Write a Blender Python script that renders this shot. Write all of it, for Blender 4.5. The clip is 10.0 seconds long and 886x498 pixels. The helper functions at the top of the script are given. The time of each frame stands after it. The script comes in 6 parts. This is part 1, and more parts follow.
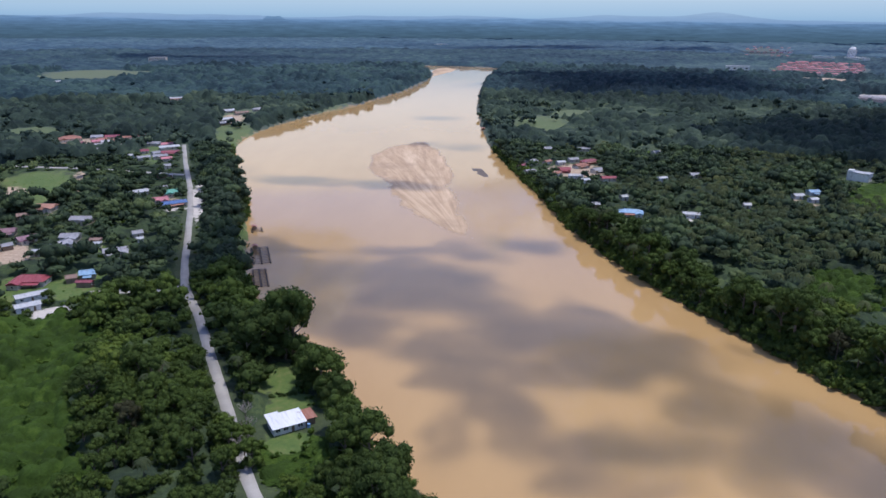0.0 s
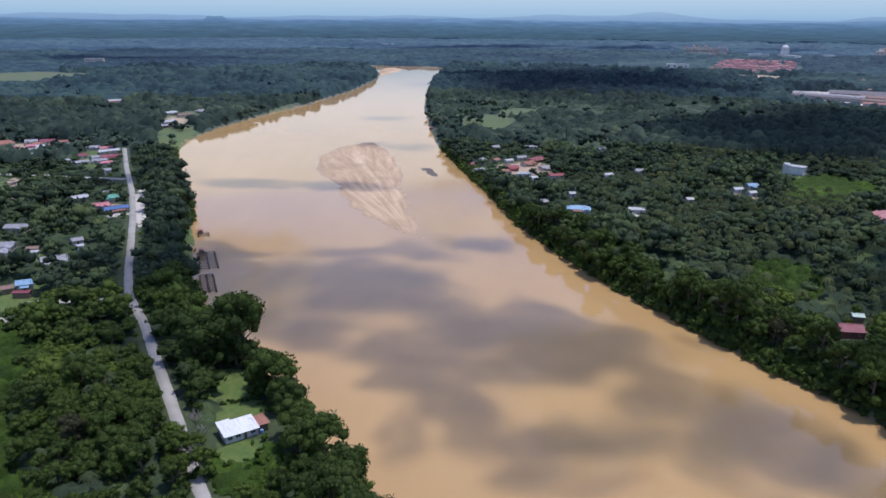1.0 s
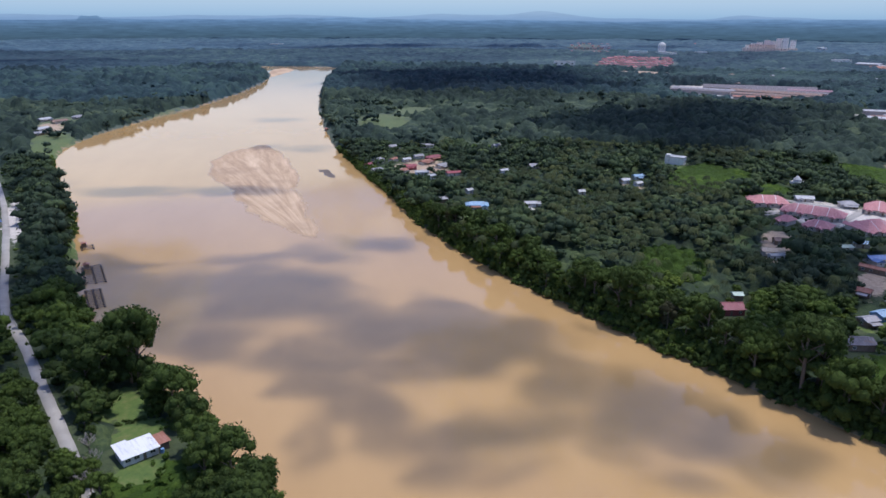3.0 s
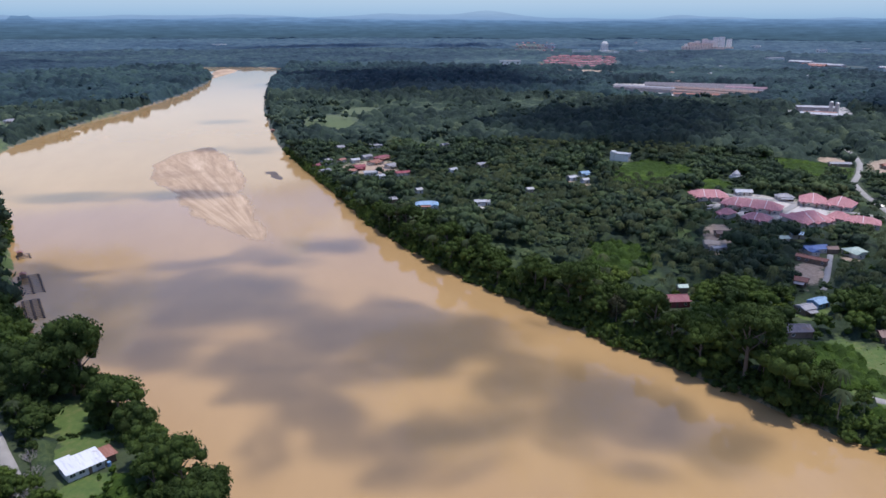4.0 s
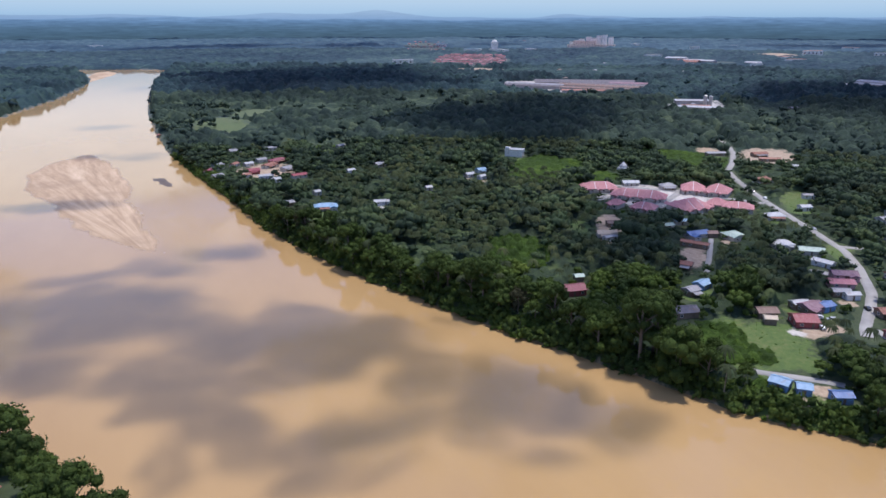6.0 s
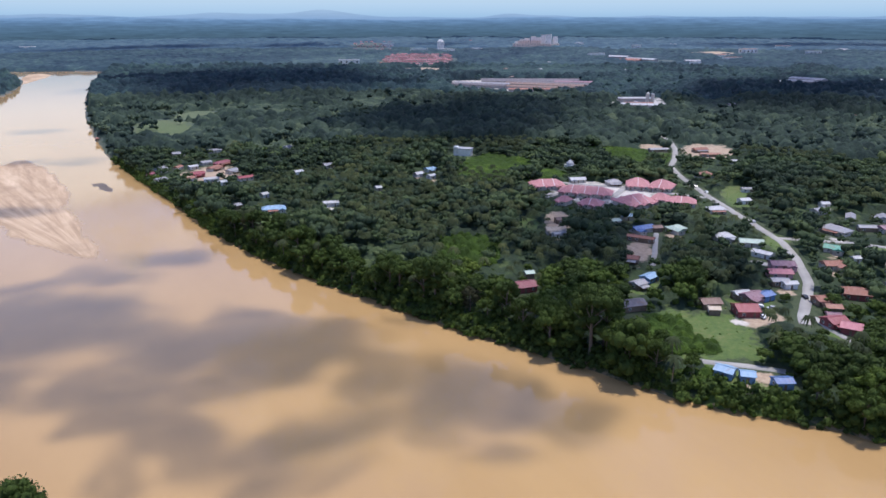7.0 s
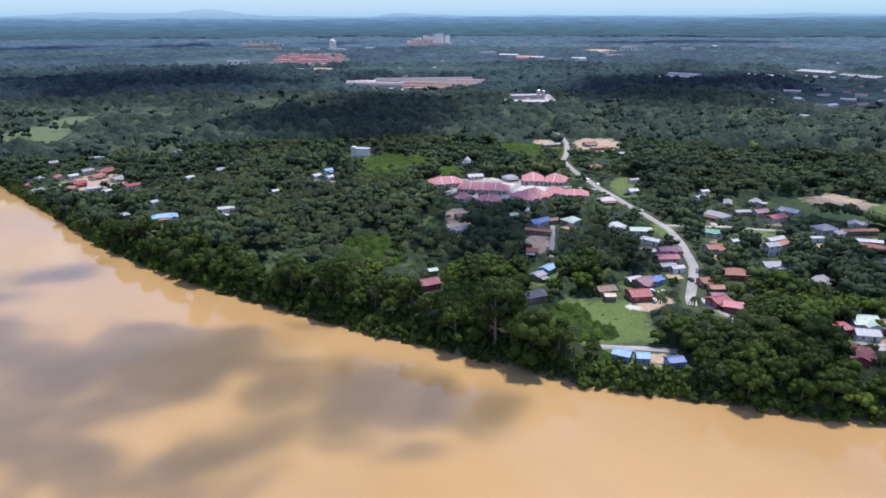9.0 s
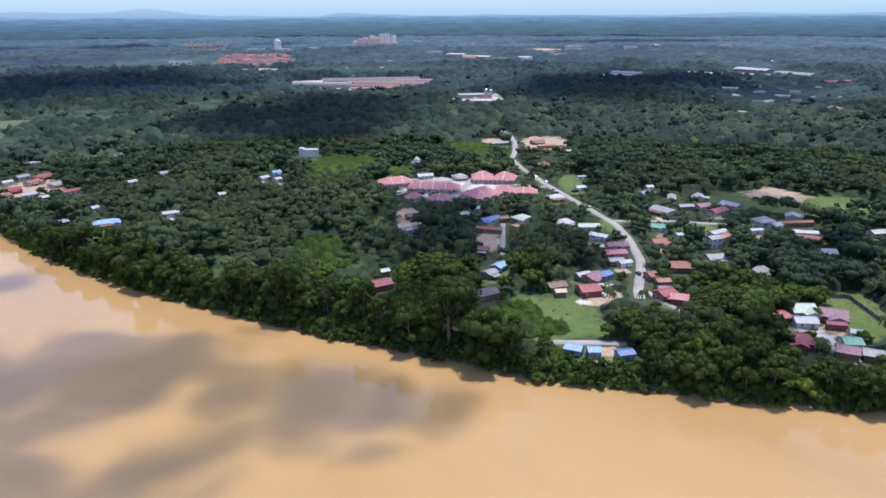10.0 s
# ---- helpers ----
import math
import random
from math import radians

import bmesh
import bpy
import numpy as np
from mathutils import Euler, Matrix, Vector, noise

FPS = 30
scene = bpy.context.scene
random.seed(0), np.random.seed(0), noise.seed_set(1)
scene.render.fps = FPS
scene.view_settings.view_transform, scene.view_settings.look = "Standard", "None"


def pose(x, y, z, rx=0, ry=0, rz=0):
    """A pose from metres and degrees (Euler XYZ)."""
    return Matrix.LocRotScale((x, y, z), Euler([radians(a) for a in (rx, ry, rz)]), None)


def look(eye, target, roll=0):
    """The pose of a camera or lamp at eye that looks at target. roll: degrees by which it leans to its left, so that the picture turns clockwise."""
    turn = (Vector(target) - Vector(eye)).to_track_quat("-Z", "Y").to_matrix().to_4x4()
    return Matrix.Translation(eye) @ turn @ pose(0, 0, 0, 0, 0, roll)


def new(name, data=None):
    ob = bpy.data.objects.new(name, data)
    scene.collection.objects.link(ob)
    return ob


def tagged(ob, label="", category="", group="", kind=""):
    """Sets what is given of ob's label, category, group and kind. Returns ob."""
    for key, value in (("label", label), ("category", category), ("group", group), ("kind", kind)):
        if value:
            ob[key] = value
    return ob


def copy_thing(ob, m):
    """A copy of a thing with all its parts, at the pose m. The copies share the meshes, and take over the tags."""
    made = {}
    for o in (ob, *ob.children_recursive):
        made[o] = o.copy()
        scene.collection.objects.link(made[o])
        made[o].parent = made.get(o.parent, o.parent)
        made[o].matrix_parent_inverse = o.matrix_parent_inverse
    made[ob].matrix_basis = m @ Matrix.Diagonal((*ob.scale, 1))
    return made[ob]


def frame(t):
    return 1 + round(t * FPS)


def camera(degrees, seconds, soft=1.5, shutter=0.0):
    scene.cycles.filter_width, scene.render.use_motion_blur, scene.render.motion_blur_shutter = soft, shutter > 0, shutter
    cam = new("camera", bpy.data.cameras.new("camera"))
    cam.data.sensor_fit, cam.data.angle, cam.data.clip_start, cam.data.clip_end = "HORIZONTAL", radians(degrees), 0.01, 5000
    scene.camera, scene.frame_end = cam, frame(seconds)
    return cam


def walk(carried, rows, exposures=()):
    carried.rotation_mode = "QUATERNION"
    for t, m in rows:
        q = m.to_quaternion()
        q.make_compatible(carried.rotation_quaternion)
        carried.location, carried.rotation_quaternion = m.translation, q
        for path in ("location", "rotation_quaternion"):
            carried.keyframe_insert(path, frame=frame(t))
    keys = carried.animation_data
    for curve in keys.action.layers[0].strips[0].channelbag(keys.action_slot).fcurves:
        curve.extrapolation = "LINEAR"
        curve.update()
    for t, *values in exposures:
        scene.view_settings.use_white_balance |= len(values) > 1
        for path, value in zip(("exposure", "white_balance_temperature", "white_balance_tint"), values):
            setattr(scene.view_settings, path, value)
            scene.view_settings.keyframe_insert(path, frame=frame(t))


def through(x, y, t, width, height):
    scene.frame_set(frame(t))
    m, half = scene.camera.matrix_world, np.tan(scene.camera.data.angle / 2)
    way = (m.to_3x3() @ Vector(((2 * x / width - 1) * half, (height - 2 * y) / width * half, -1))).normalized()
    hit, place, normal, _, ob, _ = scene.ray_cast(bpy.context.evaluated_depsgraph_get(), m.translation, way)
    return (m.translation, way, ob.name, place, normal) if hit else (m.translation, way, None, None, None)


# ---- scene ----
# ---------------------------------------------------------------- camera
cam = camera(64.25, 10.0, soft=1.6)
EYE = (0.0, 0.0, 122.0)


def aim(yaw, pitch, roll):
    """The hovering drone's pose, turned to yaw, pitch and roll in degrees."""
    return pose(*EYE, 90 + pitch, 0, yaw) @ pose(0, 0, 0, 0, 0, roll)


PATH = [
    (0.0, aim(0.000, -17.920, 0.420)),
    (0.5, aim(-2.084, -17.921, 0.377)),
    (1.0, aim(-4.171, -17.922, 0.335)),
    (1.5, aim(-6.259, -17.925, 0.293)),
    (2.0, aim(-8.350, -17.929, 0.253)),
    (2.5, aim(-10.441, -17.935, 0.214)),
    (3.0, aim(-12.533, -17.941, 0.175)),
    (3.5, aim(-14.626, -17.948, 0.138)),
    (4.0, aim(-16.719, -17.957, 0.101)),
    (4.5, aim(-18.812, -17.967, 0.065)),
    (5.0, aim(-20.904, -17.978, 0.031)),
    (5.5, aim(-22.995, -17.990, -0.003)),
    (6.0, aim(-25.085, -18.003, -0.036)),
    (6.5, aim(-27.173, -18.017, -0.068)),
    (7.0, aim(-29.259, -18.033, -0.099)),
    (7.5, aim(-31.343, -18.049, -0.128)),
    (8.0, aim(-33.424, -18.067, -0.157)),
    (8.5, aim(-35.502, -18.086, -0.186)),
    (9.0, aim(-37.577, -18.106, -0.213)),
    (9.5, aim(-39.648, -18.127, -0.239)),
    (10.0, aim(-41.714, -18.149, -0.264)),
]
walk(cam, PATH, exposures=((0.0, -0.05, 6200, 14), (2.5, -0.05, 6200, 14), (5.0, -0.01, 6250, 15), (7.5, 0.19, 6350, 14), (10.0, 0.38, 6500, 13)))

# ---------------------------------------------------------------- world, sun, exposure
SUN_AZ, SUN_EL = 74.0, 75.0   # degrees clockwise from +y, and above the horizon
world = bpy.data.worlds.new("sky")
scene.world = world
world.use_nodes = True
wn = world.node_tree
sky = wn.nodes.new("ShaderNodeTexSky")
sky.sky_type = "NISHITA"
sky.sun_disc = False
sky.sun_elevation, sky.sun_rotation = radians(SUN_EL), radians(SUN_AZ)
sky.air_density, sky.dust_density, sky.ozone_density = 1.0, 0.6, 2.0
tinted = wn.nodes.new("ShaderNodeMix")
tinted.data_type, tinted.blend_type = "RGBA", "MULTIPLY"
tinted.inputs[0].default_value, tinted.inputs[7].default_value = 1.0, (1.0, 0.945, 1.10, 1)
wn.links.new(sky.outputs[0], tinted.inputs[6])
wn.links.new(tinted.outputs[2], wn.nodes["Background"].inputs[0])
wn.nodes["Background"].inputs[1].default_value = 0.194
TO_SUN = Vector((math.sin(radians(SUN_AZ)) * math.cos(radians(SUN_EL)),
                 math.cos(radians(SUN_AZ)) * math.cos(radians(SUN_EL)), math.sin(radians(SUN_EL))))
sun_data = bpy.data.lights.new("sun", "SUN")
sun_data.energy, sun_data.angle, sun_data.color = 3.6, radians(0.6), (1.0, 0.95, 0.88)
sun = new("sun", sun_data)
sun.matrix_world = look(TO_SUN * 1000, (0, 0, 0))


# ---------------------------------------------------------------- materials
def material(name, rough=0.6, metal=0.0):
    m = bpy.data.materials.new(name)
    m.use_nodes = True
    n = m.node_tree.nodes
    b = n["Principled BSDF"]
    b.inputs["Roughness"].default_value = rough
    b.inputs["Metallic"].default_value = metal
    return m, m.node_tree, b


def node(tree, kind, **values):
    n = tree.nodes.new(kind)
    for key, value in values.items():
        n.inputs[key].default_value = value
    return n


def noise_at(tree, scale, detail=4.0, rough=0.6, coords=None):
    n = node(tree, "ShaderNodeTexNoise", Scale=scale, Detail=detail, Roughness=rough)
    tree.links.new((coords or position(tree)), n.inputs["Vector"])
    return n.outputs["Fac"]


def position(tree):
    return tree.nodes.new("ShaderNodeNewGeometry").outputs["Position"]


def ramp(tree, fac, stops):
    r = tree.nodes.new("ShaderNodeValToRGB")
    while len(r.color_ramp.elements) < len(stops):
        r.color_ramp.elements.new(0.5)
    for e, (p, c) in zip(r.color_ramp.elements, stops):
        e.position, e.color = p, (*c, 1)
    tree.links.new(fac, r.inputs[0])
    return r.outputs[0]


def mix(tree, fac, a, b, blend="MIX"):
    n = tree.nodes.new("ShaderNodeMix")
    n.data_type, n.blend_type = "RGBA", blend
    for k, v in ((0, fac), (6, a), (7, b)):
        if hasattr(v, "is_linked"):
            tree.links.new(v, n.inputs[k])
        else:
            n.inputs[k].default_value = (*v, 1) if isinstance(v, tuple) else v
    return n.outputs[2]


def sums(tree, op, a, b=0.0, clamp=False):
    n = tree.nodes.new("ShaderNodeMath")
    n.operation, n.use_clamp = op, clamp
    for k, v in ((0, a), (1, b)):
        if hasattr(v, "is_linked"):
            tree.links.new(v, n.inputs[k])
        else:
            n.inputs[k].default_value = v
    return n.outputs[0]


def attribute(tree, name):
    n = tree.nodes.new("ShaderNodeAttribute")
    n.attribute_name = name
    return n.outputs["Fac"]


def bump(tree, bsdf, height, strength, distance):
    n = node(tree, "ShaderNodeBump", Strength=strength, Distance=distance)
    tree.links.new(height, n.inputs["Height"])
    tree.links.new(n.outputs[0], bsdf.inputs["Normal"])


def varied(name, colour, rough=0.6, spread=0.35, scale=1.2, metal=0.0, bump_m=0.0, stain=(0.12, 0.09, 0.06), stained=0.25):
    """A plain surface with grain, stains and a lighter or darker shade for each object."""
    m, t, b = material(name, rough, metal)
    dark = tuple(c * (1 - spread) for c in colour)
    light = tuple(min(1, c * (1 + spread * 0.6)) for c in colour)
    c = ramp(t, noise_at(t, scale), ((0.3, dark), (0.7, light)))
    rnd = t.nodes.new("ShaderNodeObjectInfo").outputs["Random"]
    c = mix(t, sums(t, "MULTIPLY", rnd, 0.35), c, dark)
    s = sums(t, "MULTIPLY", sums(t, "GREATER_THAN", noise_at(t, scale * 0.31, 6), 0.58), stained)
    c = mix(t, s, c, stain)
    t.links.new(c, b.inputs["Base Color"])
    if bump_m:
        bump(t, b, noise_at(t, scale * 5, 3), 0.6, bump_m)
    return m


def roofing(name, colour, rough=0.45, faded=0.25):
    """Corrugated sheet: ribs across the roof, streaks and rust patches."""
    m, t, b = material(name, rough, 0.0)
    coords = t.nodes.new("ShaderNodeTexCoord").outputs["Object"]
    rnd = t.nodes.new("ShaderNodeObjectInfo").outputs["Random"]
    stretched = t.nodes.new("ShaderNodeMapping")
    stretched.inputs["Scale"].default_value = (1.6, 0.25, 0.25)
    t.links.new(coords, stretched.inputs["Vector"])
    streak = noise_at(t, 1.0, 5, 0.65, stretched.outputs[0])
    pale = tuple(c + (0.62 - c) * faded for c in colour)
    dark = tuple(c * 0.62 for c in colour)
    c = ramp(t, streak, ((0.25, dark), (0.5, colour), (0.8, pale)))
    c = mix(t, sums(t, "MULTIPLY", rnd, 0.3), c, dark)
    patch = sums(t, "MULTIPLY", sums(t, "GREATER_THAN", noise_at(t, 0.35, 6), 0.62), 0.35)
    c = mix(t, patch, c, (0.16, 0.09, 0.055))
    t.links.new(c, b.inputs["Base Color"])
    w = node(t, "ShaderNodeTexWave", Scale=2.0, Distortion=0.0)
    t.links.new(coords, w.inputs["Vector"])
    bump(t, b, w.outputs["Fac"], 0.5, 0.03)
    return m


def foliage(name, stops, blotch=0.02, through=0.28, grain=0.55, relief=0.5, depth=0.65):
    """Leaves: each tree by its tint, lighter and darker sprays and twigs within it."""
    m, t, b = material(name, 0.8)
    b.inputs["Specular IOR Level"].default_value = 0.12
    tint = attribute(t, "tint")
    rnd = t.nodes.new("ShaderNodeObjectInfo").outputs["Random"]
    isle = t.nodes.new("ShaderNodeNewGeometry").outputs["Random Per Island"]
    f = sums(t, "ADD", sums(t, "MULTIPLY", tint, 0.62), sums(t, "MULTIPLY", isle, 0.18))
    f = sums(t, "ADD", f, sums(t, "MULTIPLY", sums(t, "SUBTRACT", noise_at(t, blotch, 3), 0.5), 0.5))
    # Twig-scale colour noise, its darks standing in for self-shaded gaps in the crown.
    twigs = noise_at(t, grain, 4, 0.68)
    f = sums(t, "ADD", f, sums(t, "MULTIPLY", sums(t, "SUBTRACT", twigs, 0.5), depth))
    f = sums(t, "ADD", f, sums(t, "MULTIPLY", rnd, 0.16), True)
    bump(t, b, twigs, 0.8, relief)
    c = ramp(t, f, stops)
    t.links.new(c, b.inputs["Base Color"])
    tr = t.nodes.new("ShaderNodeBsdfTranslucent")
    t.links.new(c, tr.inputs["Color"])
    ms = t.nodes.new("ShaderNodeMixShader")
    ms.inputs[0].default_value = through
    out = t.nodes["Material Output"]
    t.links.new(b.outputs[0], ms.inputs[1])
    t.links.new(tr.outputs[0], ms.inputs[2])
    t.links.new(ms.outputs[0], out.inputs[0])
    return m


LEAF = foliage("broad_leaves", ((0.0, (0.037, 0.058, 0.019)), (0.35, (0.059, 0.093, 0.023)), (0.65, (0.095, 0.144, 0.028)), (1.0, (0.181, 0.237, 0.043))), grain=1.5, relief=0.9, depth=0.92)
PALM = foliage("palm_fronds", ((0.0, (0.031, 0.042, 0.022)), (0.5, (0.053, 0.071, 0.031)), (1.0, (0.112, 0.129, 0.050))))
BUSH = foliage("shrub_leaves", ((0.0, (0.034, 0.063, 0.013)), (0.5, (0.060, 0.111, 0.019)), (1.0, (0.121, 0.189, 0.030))), grain=1.3, relief=1.2, depth=1.1)
WOODLEAF = foliage("village_woodland_leaves", ((0.0, (0.027, 0.042, 0.029)), (0.30, (0.042, 0.065, 0.039)), (0.62, (0.068, 0.103, 0.047)), (1.0, (0.132, 0.170, 0.066))), grain=0.75, relief=0.9, depth=0.95)
# MIDLEAF out to HAZELEAF: blue aerial haze mixed into the leaf colours by distance.
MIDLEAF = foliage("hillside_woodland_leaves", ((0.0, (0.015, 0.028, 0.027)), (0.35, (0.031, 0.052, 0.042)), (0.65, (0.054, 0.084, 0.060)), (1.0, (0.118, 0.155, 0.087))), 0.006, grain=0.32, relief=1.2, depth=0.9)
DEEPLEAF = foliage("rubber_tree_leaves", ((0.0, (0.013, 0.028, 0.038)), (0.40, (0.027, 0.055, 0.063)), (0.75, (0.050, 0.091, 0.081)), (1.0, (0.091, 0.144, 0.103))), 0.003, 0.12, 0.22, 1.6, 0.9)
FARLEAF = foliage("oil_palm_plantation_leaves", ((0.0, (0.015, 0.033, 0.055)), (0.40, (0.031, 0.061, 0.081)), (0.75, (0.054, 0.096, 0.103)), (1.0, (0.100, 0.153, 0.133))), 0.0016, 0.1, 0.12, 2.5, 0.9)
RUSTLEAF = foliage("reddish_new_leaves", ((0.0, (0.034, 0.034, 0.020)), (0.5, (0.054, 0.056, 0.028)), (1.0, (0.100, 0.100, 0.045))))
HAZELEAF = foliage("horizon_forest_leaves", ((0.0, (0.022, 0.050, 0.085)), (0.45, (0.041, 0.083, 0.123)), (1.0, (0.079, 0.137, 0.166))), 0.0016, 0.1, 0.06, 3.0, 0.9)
BARK = varied("grey_brown_bark", (0.16, 0.13, 0.10), 0.85, 0.4, 3.0, bump_m=0.05)

ROOFS = {k: roofing(k + "_sheet_roofing", c, r, fd) for k, c, r, fd in (
    ("red", (0.27, 0.045, 0.058), 0.5, 0.18), ("maroon", (0.22, 0.045, 0.065), 0.55, 0.15), ("pink", (0.46, 0.165, 0.19), 0.6, 0.22),
    ("purple", (0.24, 0.13, 0.16), 0.6, 0.25), ("blue", (0.065, 0.14, 0.33), 0.45, 0.15), ("lightblue", (0.21, 0.36, 0.52), 0.5, 0.3),
    ("cyan", (0.30, 0.46, 0.50), 0.5, 0.3), ("green", (0.10, 0.33, 0.24), 0.5, 0.2), ("palegreen", (0.38, 0.48, 0.40), 0.5, 0.3),
    ("white", (0.43, 0.44, 0.455), 0.5, 0.3), ("bright", (0.70, 0.72, 0.75), 0.45, 0.12), ("grey", (0.27, 0.27, 0.29), 0.5, 0.25), ("slate", (0.12, 0.11, 0.125), 0.65, 0.3),
    ("brown", (0.22, 0.14, 0.11), 0.7, 0.2), ("rust", (0.30, 0.13, 0.09), 0.75, 0.2), ("orange", (0.38, 0.19, 0.13), 0.7, 0.2),
    ("beige", (0.55, 0.45, 0.33), 0.6, 0.3))}
WALLS = {k: varied(k + "_rendered_wall", c, 0.8, 0.2, 0.8, stained=0.3) for k, c in (
    ("dull", (0.30, 0.28, 0.28)), ("peach", (0.80, 0.60, 0.52)), ("pale", (0.86, 0.80, 0.77)), ("cream", (0.52, 0.47, 0.40)), ("white", (0.68, 0.68, 0.67)), ("timber", (0.22, 0.16, 0.11)), ("redwall", (0.30, 0.08, 0.08)),
    ("bluewall", (0.16, 0.30, 0.52)), ("pinkwall", (0.62, 0.36, 0.36)))}
TILES = roofing("pink_clay_tile_roofing", (0.46, 0.20, 0.205), 0.75, 0.25)
PANE, pt, pb = material("dark_window_glass", 0.08)
pt.links.new(ramp(pt, noise_at(pt, 0.9, 3), ((0.3, (0.015, 0.02, 0.025)), (0.7, (0.05, 0.06, 0.07)))), pb.inputs["Base Color"])
WHITE = varied("white_painted_frame", (0.74, 0.74, 0.72), 0.5, 0.12, 2.0)
WOOD = varied("weathered_timber", (0.20, 0.145, 0.10), 0.8, 0.4, 2.0, bump_m=0.02)
RUBBER = varied("black_rubber", (0.02, 0.02, 0.02), 0.8, 0.3, 5.0)
CONCRETE = varied("bare_concrete", (0.42, 0.40, 0.37), 0.85, 0.2, 0.4)
STEEL = varied("galvanised_steel", (0.45, 0.46, 0.47), 0.4, 0.2, 2.0, 0.7)


def asphalt():
    m, t, b = material("sun_bleached_asphalt", 0.85)
    c = ramp(t, noise_at(t, 0.10, 6), ((0.3, (0.27, 0.262, 0.245)), (0.7, (0.42, 0.405, 0.375))))
    c = mix(t, sums(t, "MULTIPLY", noise_at(t, 2.5, 4), 0.5), c, (0.16, 0.155, 0.145))
    t.links.new(c, b.inputs["Base Color"])
    bump(t, b, noise_at(t, 9.0, 3), 0.5, 0.01)
    return m


ASPHALT = asphalt()


def soil():
    """Ground cover: leaf litter under the trees; grass, bare earth, sand and concrete by the cover maps; far ground
    blued for haze.
    """
    m, t, b = material("ground_cover", 0.9)
    big, small = noise_at(t, 0.05, 5), noise_at(t, 0.45, 6, 0.7)
    base = ramp(t, small, ((0.3, (0.022, 0.036, 0.014)), (0.7, (0.052, 0.074, 0.026))))
    grass = ramp(t, sums(t, "ADD", sums(t, "MULTIPLY", small, 0.6), sums(t, "MULTIPLY", big, 0.4)),
                 ((0.30, (0.036, 0.072, 0.017)), (0.50, (0.074, 0.122, 0.023)), (0.68, (0.142, 0.142, 0.050))))
    dirt = ramp(t, small, ((0.3, (0.25, 0.18, 0.12)), (0.7, (0.46, 0.36, 0.26))))
    conc = ramp(t, small, ((0.3, (0.36, 0.33, 0.30)), (0.7, (0.56, 0.53, 0.48))))
    sand = ramp(t, small, ((0.3, (0.16, 0.12, 0.07)), (0.7, (0.30, 0.22, 0.13))))
    wobble = sums(t, "MULTIPLY", sums(t, "SUBTRACT", noise_at(t, 0.16, 5, 0.7), 0.5), 2.2)
    # Distance haze put into the ground colour: bluer, with duller grass, past 600 m.
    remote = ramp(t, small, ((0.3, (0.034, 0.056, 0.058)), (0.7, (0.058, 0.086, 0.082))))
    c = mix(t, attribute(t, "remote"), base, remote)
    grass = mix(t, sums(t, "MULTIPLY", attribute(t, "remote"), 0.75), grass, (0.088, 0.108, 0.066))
    for name, colour in (("grass", grass), ("dirt", dirt), ("concrete", conc), ("bank", sand)):
        f = sums(t, "ADD", attribute(t, name), wobble)
        f = sums(t, "MULTIPLY", sums(t, "SUBTRACT", f, 0.38), 4.0, True)
        f = sums(t, "MULTIPLY", f, sums(t, "GREATER_THAN", attribute(t, name), 0.02))
        c = mix(t, f, c, colour)
    t.links.new(c, b.inputs["Base Color"])
    bump(t, b, small, 0.7, 0.3)
    return m


SOIL = soil()


def silt_water():
    """Silt-laden river: opaque ochre body under a smooth, faintly rippled surface."""
    m, t, b = material("silty_river_water", 0.05)
    b.inputs["IOR"].default_value = 1.38
    stretched = t.nodes.new("ShaderNodeMapping")
    stretched.inputs["Scale"].default_value = (1.0, 0.3, 1.0)
    stretched.inputs["Rotation"].default_value = (0, 0, radians(-12))
    t.links.new(position(t), stretched.inputs["Vector"])
    swirl = noise_at(t, 0.012, 6, 0.6, stretched.outputs[0])
    c = ramp(t, swirl, ((0.30, (0.364, 0.230, 0.098)), (0.70, (0.438, 0.284, 0.124))))
    t.links.new(c, b.inputs["Base Color"])
    rip = sums(t, "ADD", noise_at(t, 0.35, 5, 0.7), sums(t, "MULTIPLY", noise_at(t, 0.03, 3), 2.0))
    bump(t, b, rip, 0.07, 0.2)
    return m


WATER = silt_water()


